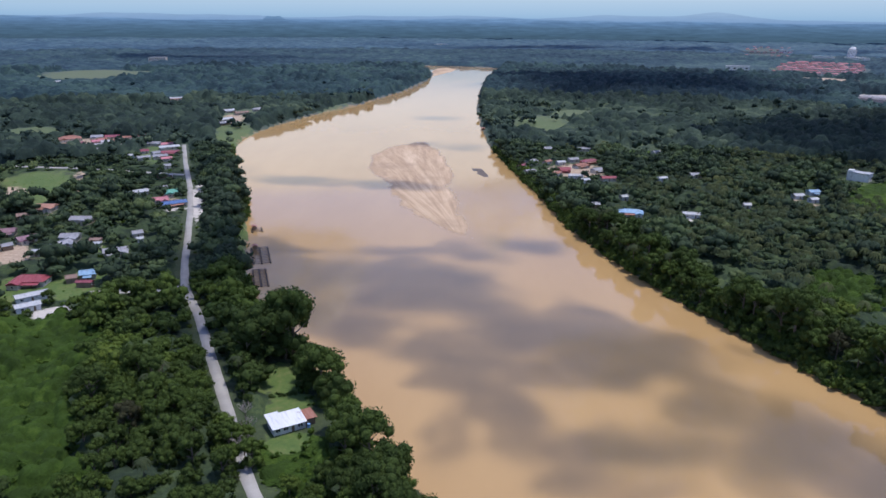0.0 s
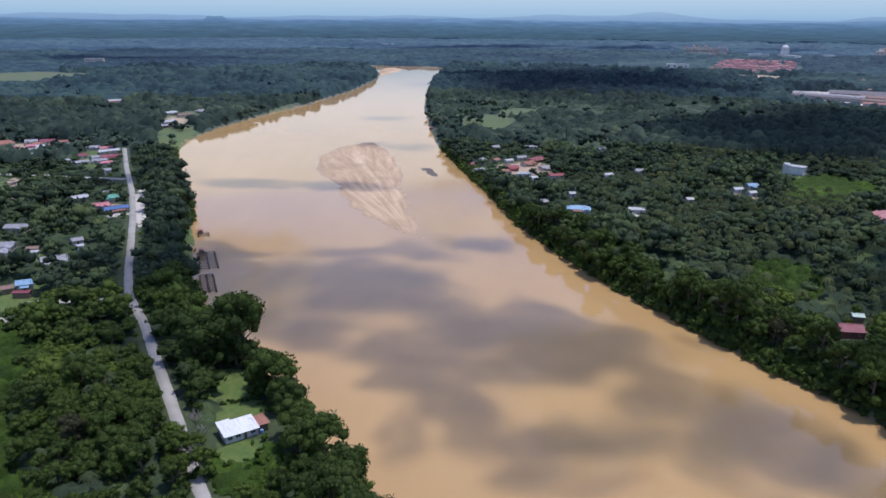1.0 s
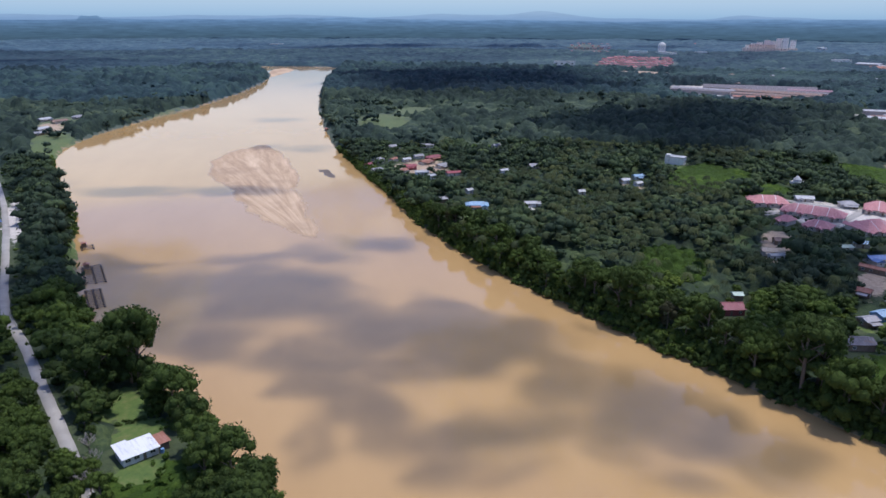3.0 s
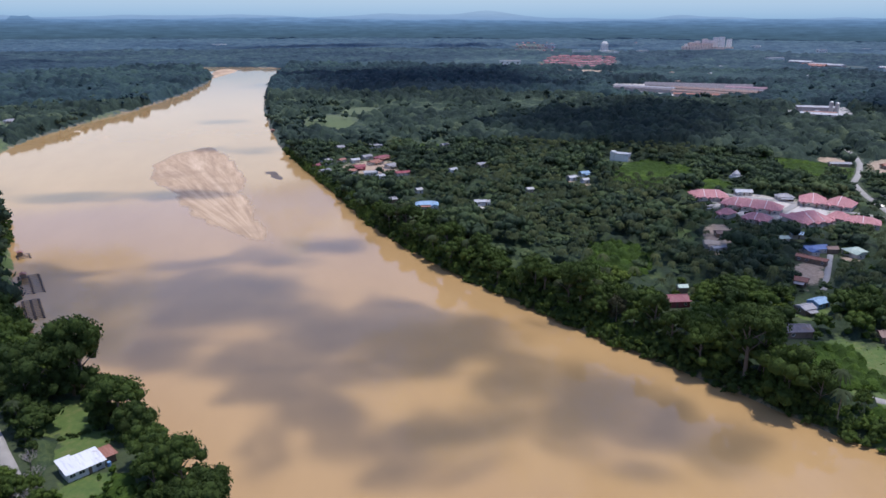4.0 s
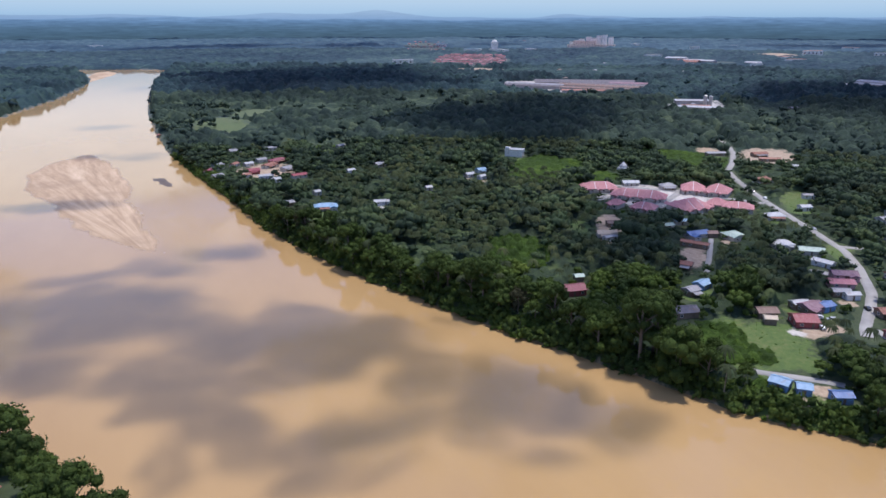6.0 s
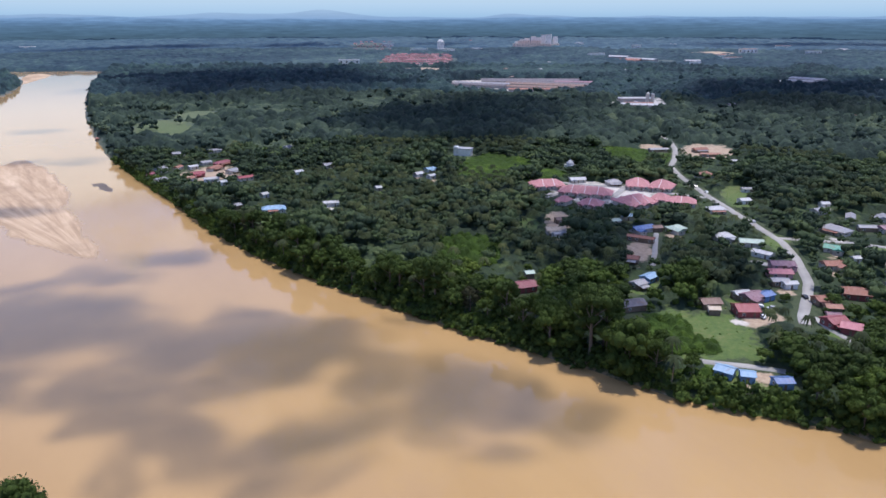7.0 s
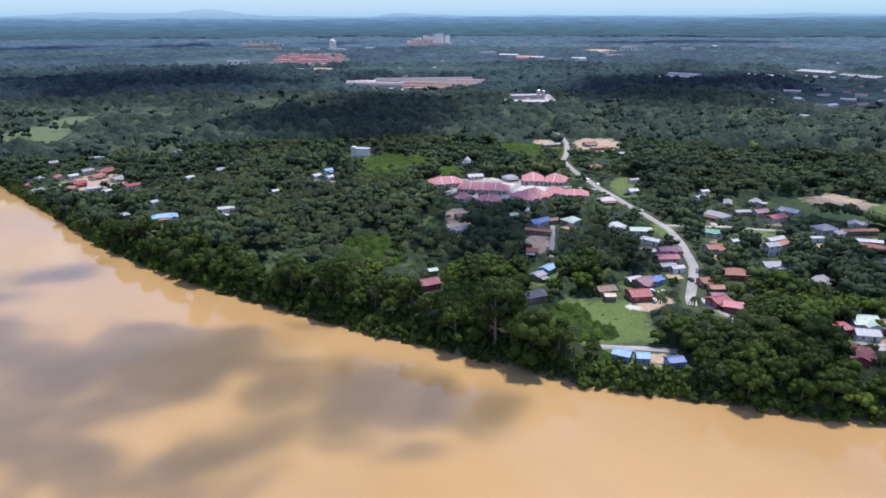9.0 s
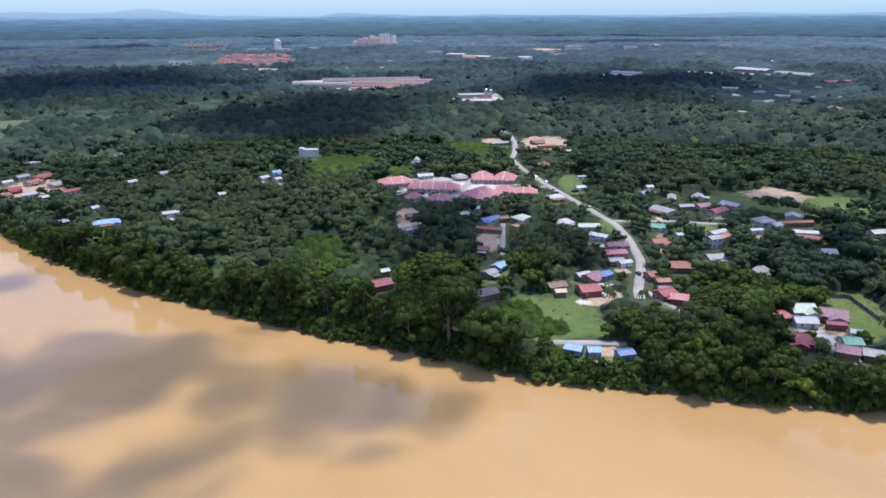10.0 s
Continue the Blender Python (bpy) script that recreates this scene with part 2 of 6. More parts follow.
def wet_sand():
    """Pale sand combed by the current: streaks fan out from the tip, dark wet rims and hollows."""
    m, t, b = material("rippled_river_sand", 0.6)
    b.inputs["IOR"].default_value = 1.38
    fan = t.nodes.new("ShaderNodeCombineXYZ")
    t.links.new(sums(t, "MULTIPLY", attribute(t, "fan"), 26.0), fan.inputs[0])
    t.links.new(sums(t, "MULTIPLY", attribute(t, "reach"), 0.012), fan.inputs[1])
    f = noise_at(t, 1.0, 9, 0.70, fan.outputs[0])
    f.node.inputs["Distortion"].default_value = 0.35
    c = ramp(t, f, ((0.30, (0.25, 0.165, 0.10)), (0.47, (0.42, 0.295, 0.18)), (0.68, (0.60, 0.455, 0.305))))
    damp = sums(t, "MULTIPLY", sums(t, "SUBTRACT", noise_at(t, 0.022, 5), 0.52), 5.0, True)
    c = mix(t, sums(t, "MULTIPLY", damp, 0.65), c, (0.25, 0.165, 0.10))
    dry = sums(t, "ADD", attribute(t, "dry"), sums(t, "MULTIPLY", sums(t, "SUBTRACT", noise_at(t, 0.12, 6, 0.7), 0.5), 0.60))
    c = mix(t, ramp(t, dry, ((0.22, (0, 0, 0)), (0.50, (1, 1, 1)))), (0.345, 0.235, 0.135), c)
    c = mix(t, ramp(t, dry, ((0.02, (0, 0, 0)), (0.26, (1, 1, 1)))), (0.400, 0.257, 0.111), c)
    t.links.new(ramp(t, dry, ((0.05, (0.05, 0.05, 0.05)), (0.35, (0.65, 0.65, 0.65)))), b.inputs["Roughness"])
    t.links.new(c, b.inputs["Base Color"])
    return m


SAND = wet_sand()
WETSAND = varied("dark_wet_sand", (0.12, 0.09, 0.065), 0.6, 0.3, 0.1, stained=0.0)


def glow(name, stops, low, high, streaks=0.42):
    """Far distance as a plain glowing backdrop, the day's haze put into its colour by height."""
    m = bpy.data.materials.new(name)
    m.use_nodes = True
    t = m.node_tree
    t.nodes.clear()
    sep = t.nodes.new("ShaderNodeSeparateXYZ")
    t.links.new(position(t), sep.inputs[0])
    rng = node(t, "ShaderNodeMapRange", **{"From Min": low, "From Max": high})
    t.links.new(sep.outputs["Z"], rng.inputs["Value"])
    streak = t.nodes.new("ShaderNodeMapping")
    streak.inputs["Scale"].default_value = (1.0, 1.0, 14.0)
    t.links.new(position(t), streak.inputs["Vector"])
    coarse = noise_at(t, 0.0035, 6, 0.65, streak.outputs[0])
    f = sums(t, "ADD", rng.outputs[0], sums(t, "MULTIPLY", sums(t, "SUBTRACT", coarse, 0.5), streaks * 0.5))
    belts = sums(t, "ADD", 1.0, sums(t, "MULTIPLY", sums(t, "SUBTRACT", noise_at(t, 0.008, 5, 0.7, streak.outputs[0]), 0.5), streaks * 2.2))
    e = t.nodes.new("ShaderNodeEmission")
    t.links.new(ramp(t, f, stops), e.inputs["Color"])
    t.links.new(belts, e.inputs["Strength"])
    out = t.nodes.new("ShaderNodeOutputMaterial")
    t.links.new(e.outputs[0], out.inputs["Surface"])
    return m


# ---------------------------------------------------------------- mesh helpers
def part(name, bm, mat, parent, label=""):
    me = bpy.data.meshes.new(name)
    bm.to_mesh(me)
    bm.free()
    me.materials.append(mat)
    ob = new(name, me)
    ob.parent = parent
    return tagged(ob, label)


def share(name, me, parent, m=Matrix()):
    """Another object on a mesh that exists, under parent."""
    ob = new(name, me)
    ob.parent = parent
    ob.matrix_basis = m
    return ob


def empty(name, m, label, category, group=""):
    ob = new(name)
    ob.empty_display_size = 0.5
    ob.matrix_basis = m
    return tagged(ob, label, category, group)


def box(bm, x0, y0, z0, x1, y1, z1, bevel=0.0):
    vs = [bm.verts.new(p) for p in ((x0, y0, z0), (x1, y0, z0), (x1, y1, z0), (x0, y1, z0), (x0, y0, z1), (x1, y0, z1), (x1, y1, z1), (x0, y1, z1))]
    fs = [bm.faces.new([vs[i] for i in q]) for q in ((3, 2, 1, 0), (4, 5, 6, 7), (0, 1, 5, 4), (1, 2, 6, 5), (2, 3, 7, 6), (3, 0, 4, 7))]
    if bevel:
        edges = {e for f in fs for e in f.edges}
        bmesh.ops.bevel(bm, geom=list(edges), offset=bevel, segments=1, affect="EDGES")
    return bm


def boxes(*rows):
    bm = bmesh.new()
    for r in rows:
        box(bm, *r)
    return bm


def tube(bm, p, q, r0, r1, n=6):
    p, q = Vector(p), Vector(q)
    side = (q - p).orthogonal().normalized()
    up = (q - p).normalized().cross(side)
    rings = [[bm.verts.new(c + r * (math.cos(a) * side + math.sin(a) * up)) for a in (k * math.tau / n for k in range(n))] for c, r in ((p, r0), (q, r1))]
    for k in range(n):
        bm.faces.new((rings[0][k], rings[0][(k + 1) % n], rings[1][(k + 1) % n], rings[1][k]))
    bm.faces.new(rings[1])
    bm.faces.new(rings[0][::-1])
    return bm


def big_mesh(name, verts, faces, mat, tints=None, smooth=False, maps=()):
    """A mesh from arrays: faces are rows of three or four."""
    me = bpy.data.meshes.new(name)
    n, k = faces.shape
    me.vertices.add(len(verts))
    me.vertices.foreach_set("co", verts.astype(np.float32).ravel())
    me.loops.add(n * k)
    me.loops.foreach_set("vertex_index", faces.astype(np.int32).ravel())
    me.polygons.add(n)
    me.polygons.foreach_set("loop_start", np.arange(0, n * k, k, dtype=np.int32))
    if smooth:
        me.polygons.foreach_set("use_smooth", np.ones(n, dtype=bool))
    for key, values in ((("tint", tints),) if tints is not None else ()) + tuple(maps):
        a = me.attributes.new(key, "FLOAT", "POINT")
        a.data.foreach_set("value", values.astype(np.float32))
    me.update(calc_edges=True)
    me.materials.append(mat)
    return me


# ---------------------------------------------------------------- the plan: river, roads, clearings
RIGHT_BANK = [(900, -750), (640, -430), (420, -170), (300, -25), (238, 54), (221, 76), (205, 97), (194, 116), (177, 135), (162, 168), (144, 210), (129, 245), (106, 308), (96, 338),
              (88, 372), (78, 419), (71, 502), (60, 588), (52, 668), (46, 720), (44, 874), (47, 1030), (65, 1336), (105, 1640), (160, 1960)]
LEFT_BANK = [(70, 2040), (-60, 2070), (-95, 2010), (-50, 1890), (-27, 1760), (-30, 1590), (-69, 1326), (-126, 1091), (-173, 966), (-206, 846), (-215, 753),
             (-203, 675), (-170, 572), (-139, 486), (-121, 421), (-102, 347), (-86, 300), (-70, 264), (-54, 240), (-40, 216), (-26, 190), (-14, 167), (-2, 140), (18, 100), (70, 30), (170, -80), (330, -260), (560, -560), (800, -850)]
RIVER = np.array(RIGHT_BANK + LEFT_BANK, dtype=float)


def inside(poly, x, y):
    hit = np.zeros(x.shape, dtype=bool)
    for (x0, y0), (x1, y1) in zip(poly, np.roll(poly, -1, 0)):
        if y0 != y1:
            hit ^= ((y0 > y) != (y1 > y)) & (x < (x1 - x0) * (y - y0) / (y1 - y0) + x0)
    return hit


def away(line, x, y, closed=False):
    """Distance from a line of corners."""
    line = np.asarray(line, dtype=float)
    ends = np.roll(line, -1, 0) if closed else line[1:]
    d = np.full(x.shape, 1e9)
    for a, b in zip(line, ends):
        u = b - a
        s = np.clip(((x - a[0]) * u[0] + (y - a[1]) * u[1]) / (u @ u), 0, 1)
        d = np.minimum(d, np.hypot(x - a[0] - s * u[0], y - a[1] - s * u[1]))
    return d


def wave(x, y, size, seed=0.0):
    """Smooth unevenness between about -1 and 1."""
    k = 1 / size
    return (np.sin(x * k + seed) * np.cos(y * k * 1.13 + seed * 1.7) + 0.6 * np.sin(x * k * 2.3 - y * k * 1.9 + seed * 2.1) + 0.4 * np.cos(x * k * 4.1 + y * k * 4.7 + seed)) / 2


def shore(x, y):
    """Metres inside the river, negative on land, with a ragged bank."""
    d = away(RIVER, x, y, True)
    return np.where(inside(RIVER, x, y), d, -d) + 1.6 * wave(x, y, 9.0, 2.0)


def land(x, y):
    """Height of the ground."""
    s = shore(x, y)
    far = np.hypot(x, y)
    top = 4.0 + 0.35 * wave(x, y, 40.0) + np.clip((far - 900) / 3000, 0, 1) * 3.0 * wave(x, y, 260.0, 1.0)
    f = np.clip((s + 7.0) / 12.0, 0, 1)
    f = f * f * (3 - 2 * f)
    return top * (1 - f) - 3.0 * f


def ground_z(x, y):
    return float(land(np.array([x], dtype=float), np.array([y], dtype=float))[0])


ROADS = []       # (corners, half width)
CLEARINGS = []   # (x, y, half length, half width, turn, cover)
PLOTS = []       # (x, y, radius) kept free of trees


def clearing(x, y, a, b, turn, cover):
    CLEARINGS.append((x, y, max(a, 3.0), max(b, 3.0), radians(turn), cover))


def cover_map(x, y, kinds):
    best = np.zeros(x.shape)
    for cx, cy, a, b, turn, cover in CLEARINGS:
        if cover in kinds:
            near = np.abs(x - cx) + np.abs(y - cy) < 3.2 * (a + b)
            if not near.any():
                continue
            nx, ny = x[near], y[near]
            u = (nx - cx) * math.cos(turn) + (ny - cy) * math.sin(turn)
            v = -(nx - cx) * math.sin(turn) + (ny - cy) * math.cos(turn)
            ragged = 1 + 0.22 * wave(nx, ny, 0.25 * (a + b), cx) + 0.10 * wave(nx, ny, 6.0, cy)
            best[near] = np.maximum(best[near], np.clip(1.6 - 1.1 * np.hypot(u / a, v / b) * ragged, 0, 1))
    return best


clearing(-251, 432, 6, 4, 2, "dirt")
clearing(-243, 378, 4, 3, 18, "concrete")
clearing(-231, 353, 4, 4, 44, "dirt")
clearing(-199, 356, 5, 4, 61, "lawn")
clearing(-187, 364, 4, 3, 11, "lawn")
clearing(-182, 359, 4, 3, 15, "lawn")
clearing(-168, 368, 4, 3, 35, "lawn")
clearing(-184, 474, 6, 4, 34, "dirt")
clearing(-188, 455, 5, 3, 28, "lawn")
clearing(-175, 442, 8, 4, 35, "concrete")
clearing(341, 401, 6, 3, -24, "lawn")
clearing(355, 381, 5, 4, -22, "lawn")
clearing(244, 303, 5, 3, -25, "dirt")
clearing(260, 319, 5, 3, -19, "dirt")
clearing(287, 280, 7, 3, -5, "dirt")
clearing(303, 272, 5, 4, -6, "dirt")
clearing(271, 266, 8, 3, -59, "dirt")
clearing(361, 290, 5, 4, -27, "lawn")
clearing(317, 247, 5, 3, -23, "lawn")
clearing(305, 217, 5, 3, -78, "concrete")
clearing(301, 200, 6, 3, -33, "dirt")
clearing(281, 183, 4, 4, -22, "dirt")
clearing(251, 185, 4, 3, -14, "lawn")
clearing(252, 180, 4, 3, -3, "dirt")
clearing(236, 172, 4, 4, -30, "concrete")
clearing(264, 151, 4, 3, -42, "dirt")
clearing(258, 147, 4, 4, -15, "lawn")
clearing(348, 205, 5, 4, -62, "dirt")
clearing(322, 189, 5, 4, -26, "dirt")
clearing(323, 155, 6, 4, -31, "dirt")
clearing(379, 224, 8, 3, -90, "concrete")
clearing(436, 267, 4, 4, -26, "concrete")
clearing(405, 200, 7, 3, -8, "dirt")
clearing(428, 202, 6, 4, -94, "lawn")
clearing(403, 171, 5, 3, -24, "lawn")
clearing(404, 163, 4, 3, -14, "lawn")
clearing(384, 166, 4, 4, -34, "dirt")
clearing(410, 155, 11, 4, -37, "dirt")
clearing(276, 95, 4, 4, -49, "dirt")
clearing(285, 89, 5, 4, -62, "dirt")
clearing(281, 85, 4, 3, -55, "dirt")
clearing(272, 103, 4, 4, -32, "lawn")
clearing(265, 75, 4, 3, -48, "lawn")
clearing(258, 73, 4, 3, -68, "dirt")
clearing(429, 118, 4, 3, -29, "lawn")
clearing(396, 298, 4, 3, -17, "lawn")
clearing(425, 319, 4, 3, -30, "lawn")
clearing(191, 134, 4, 4, -42, "dirt")
clearing(125, 531, 6, 3, 8, "concrete")
clearing(116, 427, 7, 3, -12, "dirt")
clearing(152, 426, 5, 3, -15, "concrete")
clearing(246, 481, 4, 3, 9, "dirt")
clearing(255, 470, 4, 3, 14, "dirt")
clearing(203, 453, 4, 3, -3, "lawn")
clearing(222, 217, 4, 3, 5, "lawn")
clearing(234, 220, 4, 3, 12, "lawn")
clearing(-300, 512, 62, 25, 119, "grass")
clearing(-272, 516, 46, 5, 116, "dirt")
clearing(-305, 487, 20, 9, 120, "dirt")
clearing(-225, 350, 19, 8, 120, "dirt")
clearing(-171, 306, 18, 12, 117, "grass")
clearing(-194, 300, 21, 9, 120, "grass")
clearing(-50, 200, 8, 6, 30, "lawn")
clearing(-56, 218, 12, 9, 102, "lawn")
clearing(-46, 181, 7, 3.5, 30, "lawn")
clearing(-164, 274, 6, 8, 118, "concrete")
clearing(-110, 380, 58, 5, 105, "lawn")
clearing(-208, 702, 53, 8, 91, "grass")
clearing(-203, 795, 49, 8, 81, "grass")
clearing(-183, 898, 66, 8, 77, "grass")
clearing(-155, 1019, 69, 8, 76, "grass")
clearing(-233, 745, 55, 8, 107, "grass")
clearing(-774, 1609, 128, 114, 115, "grass")
clearing(-444, 765, 45, 30, 119, "grass")
clearing(-171, 322, 7, 8, 116, "grass")
clearing(-167, 465, 49, 5, 108, "concrete")
clearing(215, 171, 25, 20, 40, "grass")
clearing(199, 178, 16, 11, 40, "scrub")
clearing(243, 170, 9, 6, 36, "dirt")
clearing(252, 167, 5, 3, 35, "dirt")
clearing(270, 264, 23, 6, 45, "dirt")
clearing(343, 234, 17, 7, 35, "grass")
clearing(259, 185, 7, 13, 37, "grass")
clearing(415, 321, 32, 9, 38, "grass")
clearing(476, 182, 33, 52, 23, "grass")
clearing(490, 202, 21, 19, 24, "dirt")
clearing(317, 94, 16, 11, 20, "grass")
clearing(298, 80, 15, 8, 18, "grass")
clearing(373, 195, 15, 10, 29, "grass")
clearing(456, 470, 47, 35, 46, "scrub")
clearing(509, 495, 17, 11, 44, "dirt")
clearing(537, 452, 43, 23, 40, "dirt")
clearing(189, 133, 13, 13, 37, "scrub")
clearing(203, 135, 5, 6, 36, "dirt")
clearing(342, 373, 31, 37, 48, "concrete")
clearing(278, 125, 3, 1, 27, "grass")
clearing(274, 87, 8, 5, 21, "concrete")
clearing(310, 83, 9, 7, 18, "grass")
clearing(344, 443, 18, 14, 52, "scrub")
clearing(245, 333, 15, 7, 53, "lawn")
clearing(267, 331, 20, 8, 51, "dirt")
clearing(179, 961, 43, 34, 79, "grass")
clearing(116, 864, 73, 33, 82, "grass")
clearing(318, 538, 20, 12, 60, "grass")
clearing(330, 505, 34, 14, 60, "scrub")
clearing(184, 654, 38, 16, 74, "scrub")
clearing(319, 483, 46, 32, 57, "scrub")
clearing(114, 415, 21, 8, 74, "grass")
clearing(112, 581, 29, 21, 78, "dirt")
clearing(185, 303, 23, 15, 59, "scrub")
clearing(411, 985, 59, 46, 67, "scrub")
clearing(1074, 1382, 136, 148, 52, "scrub")
clearing(828, 1582, 81, 62, 62, "dirt")
clearing(823, 696, 101, 38, 41, "scrub")
clearing(779, 1103, 152, 123, 55, "concrete")
clearing(754, 767, 110, 37, 46, "concrete")
clearing(2122, 1807, 139, 80, 41, "dirt")
clearing(1244, 863, 108, 53, 35, "concrete")
clearing(202, 166, 6, 9, 42, "scrub")
clearing(772, 2047, 236, 149, 69, "scrub")
clearing(261, 956, 62, 45, 74, "scrub")
clearing(1019, 1966, 290, 110, 62, "estate")
clearing(1385, 3150, 470, 95, 67, "estate")
clearing(1915, 2585, 150, 80, -40, "estate")
clearing(1320, 2420, 110, 80, -60, "estate")
clearing(1560, 1600, 120, 90, -60, "estate")
clearing(-152, 226, 42, 25, 110, "scrub")
clearing(-41, 170, 14, 9, 105, "scrub")
clearing(-126, 184, 34, 13, 118, "scrub")
clearing(-100, 160, 10, 7, 110, "scrub")
for field in ((729, 1972, 179, 117, 95), (960, 1461, 157, 74, 59), (166, 972, 62, 32, 95), (426, 954, 70, 26, 68), (455, 877, 57, 29, 67), (397, 1543, 65, 37, 93), (212, 1170, 56, 31, 118),
              (749, 738, 55, 27, 37), (129, 818, 64, 37, 86), (-486, 1154, 111, 69, 170), (-734, 1409, 122, 82, 154), (-731, 2450, 228, 192, 166)):
    clearing(*field, "scrub")
for site in ((1147, 486, 255, 95, 19), (1260, 848, 121, 80, 10), (1639, 752, 155, 78, 17), (754, 764, 70, 26, 43), (717, 266, 40, 24, -6)):
    clearing(*site, "scrub")
clearing(-352, 705, 42, 26, 20, "dirt")
clearing(-262, 640, 14, 45, 20, "lawn")
clearing(-262, 920, 22, 70, 5, "grass")
clearing(-229, 775, 88, 19, 106, "grass")
clearing(-263, 890, 38, 13, 106, "dirt")
clearing(-394, 1062, 42, 15, 110, "dirt")
clearing(-384, 1160, 40, 15, 108, "grass")

ROADS.append(([(-20, 100), (-46, 150), (-54, 165), (-66, 193), (-83, 230), (-103, 274), (-119, 304), (-130, 335), (-145, 383), (-165, 446), (-188, 512), (-221, 597), (-257, 695)], 1.8))
ROADS.append(([(600, 590), (548, 508), (518, 473), (481, 439), (453, 417), (428, 382), (397, 330), (380, 297), (361, 261), (346, 233), (328, 212), (314, 199), (302, 187), (282, 174), (263, 163), (255, 156)], 2.2))
ROADS.append(([(191, 159), (197, 152), (207, 143), (214, 134)], 1.6))
ROADS.append(([(350, 240), (378, 215), (386, 201), (410, 170)], 1.8))
ROADS.append(([(378, 207), (363, 188), (354, 176)], 1.5))
ROADS.append(([(266, 160), (259, 146), (257, 136)], 1.3))
ROADS.append(([(-500, 592), (-400, 583), (-340, 578), (-294, 573), (-240, 560), (-205, 552)], 2.2))
ROADS.append(([(318, 350), (351, 368), (376, 384)], 2.4))
ROADS.append(([(255, 240), (275, 258), (300, 282)], 1.3))
ROADS.append(([(-160, 296), (-125, 302), (-117, 305)], 2.2))
ROADS.append(([(290, 108), (273, 95), (268, 82), (262, 70)], 1.6))
ROADS.append(([(325, 425), (366, 374), (392, 325)], 2.2))
ROADS.append(([(106, 396), (122, 420)], 1.2))

# ---------------------------------------------------------------- ground, water, distance
az = np.radians(np.concatenate([np.arange(-46, 82, 0.42), np.arange(84, 312, 3.0)]))
rad = [20.0]
while rad[-1] < 4880:
    rad.append(rad[-1] * (1.018 if rad[-1] < 1200 else 1.035))
rad = np.array(rad)
gx, gy = np.outer(rad, np.sin(az)).ravel(), np.outer(rad, np.cos(az)).ravel()
gz = land(gx, gy)
na, nr = len(az), len(rad)
i, j = np.meshgrid(np.arange(nr - 1), np.arange(na), indexing="ij")
jn = (j + 1) % na
quads = np.stack([i * na + j, (i + 1) * na + j, (i + 1) * na + jn, i * na + jn], -1).reshape(-1, 4)[:, ::-1]
gs = shore(gx, gy)
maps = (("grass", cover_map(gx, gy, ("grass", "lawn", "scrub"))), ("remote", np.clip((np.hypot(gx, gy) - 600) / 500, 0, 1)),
        ("dirt", cover_map(gx, gy, ("dirt",))), ("concrete", cover_map(gx, gy, ("concrete",))),
        ("bank", np.clip((gs + 2.5) / 4.0, 0, 1)))
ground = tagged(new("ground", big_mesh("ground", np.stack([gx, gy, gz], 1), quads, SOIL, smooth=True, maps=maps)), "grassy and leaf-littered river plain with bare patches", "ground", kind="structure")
hub = bmesh.new()
vs = [hub.verts.new((20 * math.sin(a), 20 * math.cos(a), 4.0)) for a in np.linspace(0, math.tau, 40, endpoint=False)]
hub.faces.new(vs[::-1])
part("ground_patch", hub, SOIL, ground)

water_bm = bmesh.new()
for y0, y1, x0, x1 in ((-1200, 0, -200, 1300), (0, 700, -400, 420), (700, 2400, -700, 420)):
    q = [water_bm.verts.new(p) for p in ((x0, y0, 0), (x1, y0, 0), (x1, y1, 0), (x0, y1, 0))]
    water_bm.faces.new(q)
river = part("river_water", water_bm, WATER, None)
tagged(river, "calm silty ochre river mirroring the cloudy sky", "river", kind="structure")


def ring(name, radius, low, heights, mat, label):
    """A wall of distance right round, its top following heights(angle)."""
    n = 720
    a = np.linspace(0, math.tau, n, endpoint=False)
    x, y = radius * np.sin(a), radius * np.cos(a)
    v = np.concatenate([np.stack([x, y, np.full(n, low)], 1), np.stack([x, y, heights(a)], 1)])
    k = np.arange(n)
    f = np.stack([k, (k + 1) % n, n + (k + 1) % n, n + k], 1)
    ob = tagged(new(name, big_mesh(name, v, f, mat)), label, "backdrop", kind="structure")
    return ob


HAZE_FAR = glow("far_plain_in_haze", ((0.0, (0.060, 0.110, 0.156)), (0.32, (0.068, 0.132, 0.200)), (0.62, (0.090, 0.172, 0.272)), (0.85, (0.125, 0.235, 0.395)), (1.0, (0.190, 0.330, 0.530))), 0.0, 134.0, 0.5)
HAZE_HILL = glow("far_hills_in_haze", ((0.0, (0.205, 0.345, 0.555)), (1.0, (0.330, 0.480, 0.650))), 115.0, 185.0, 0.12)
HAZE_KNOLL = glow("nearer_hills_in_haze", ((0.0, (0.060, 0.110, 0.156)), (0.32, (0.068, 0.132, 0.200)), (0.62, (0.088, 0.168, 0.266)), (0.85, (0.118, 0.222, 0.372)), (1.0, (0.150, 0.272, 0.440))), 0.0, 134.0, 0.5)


def rolling(a):
    return 128 + 7 * np.sin(a * 9 + 1) + 4 * np.sin(a * 23) + 2 * np.sin(a * 61 + 2)


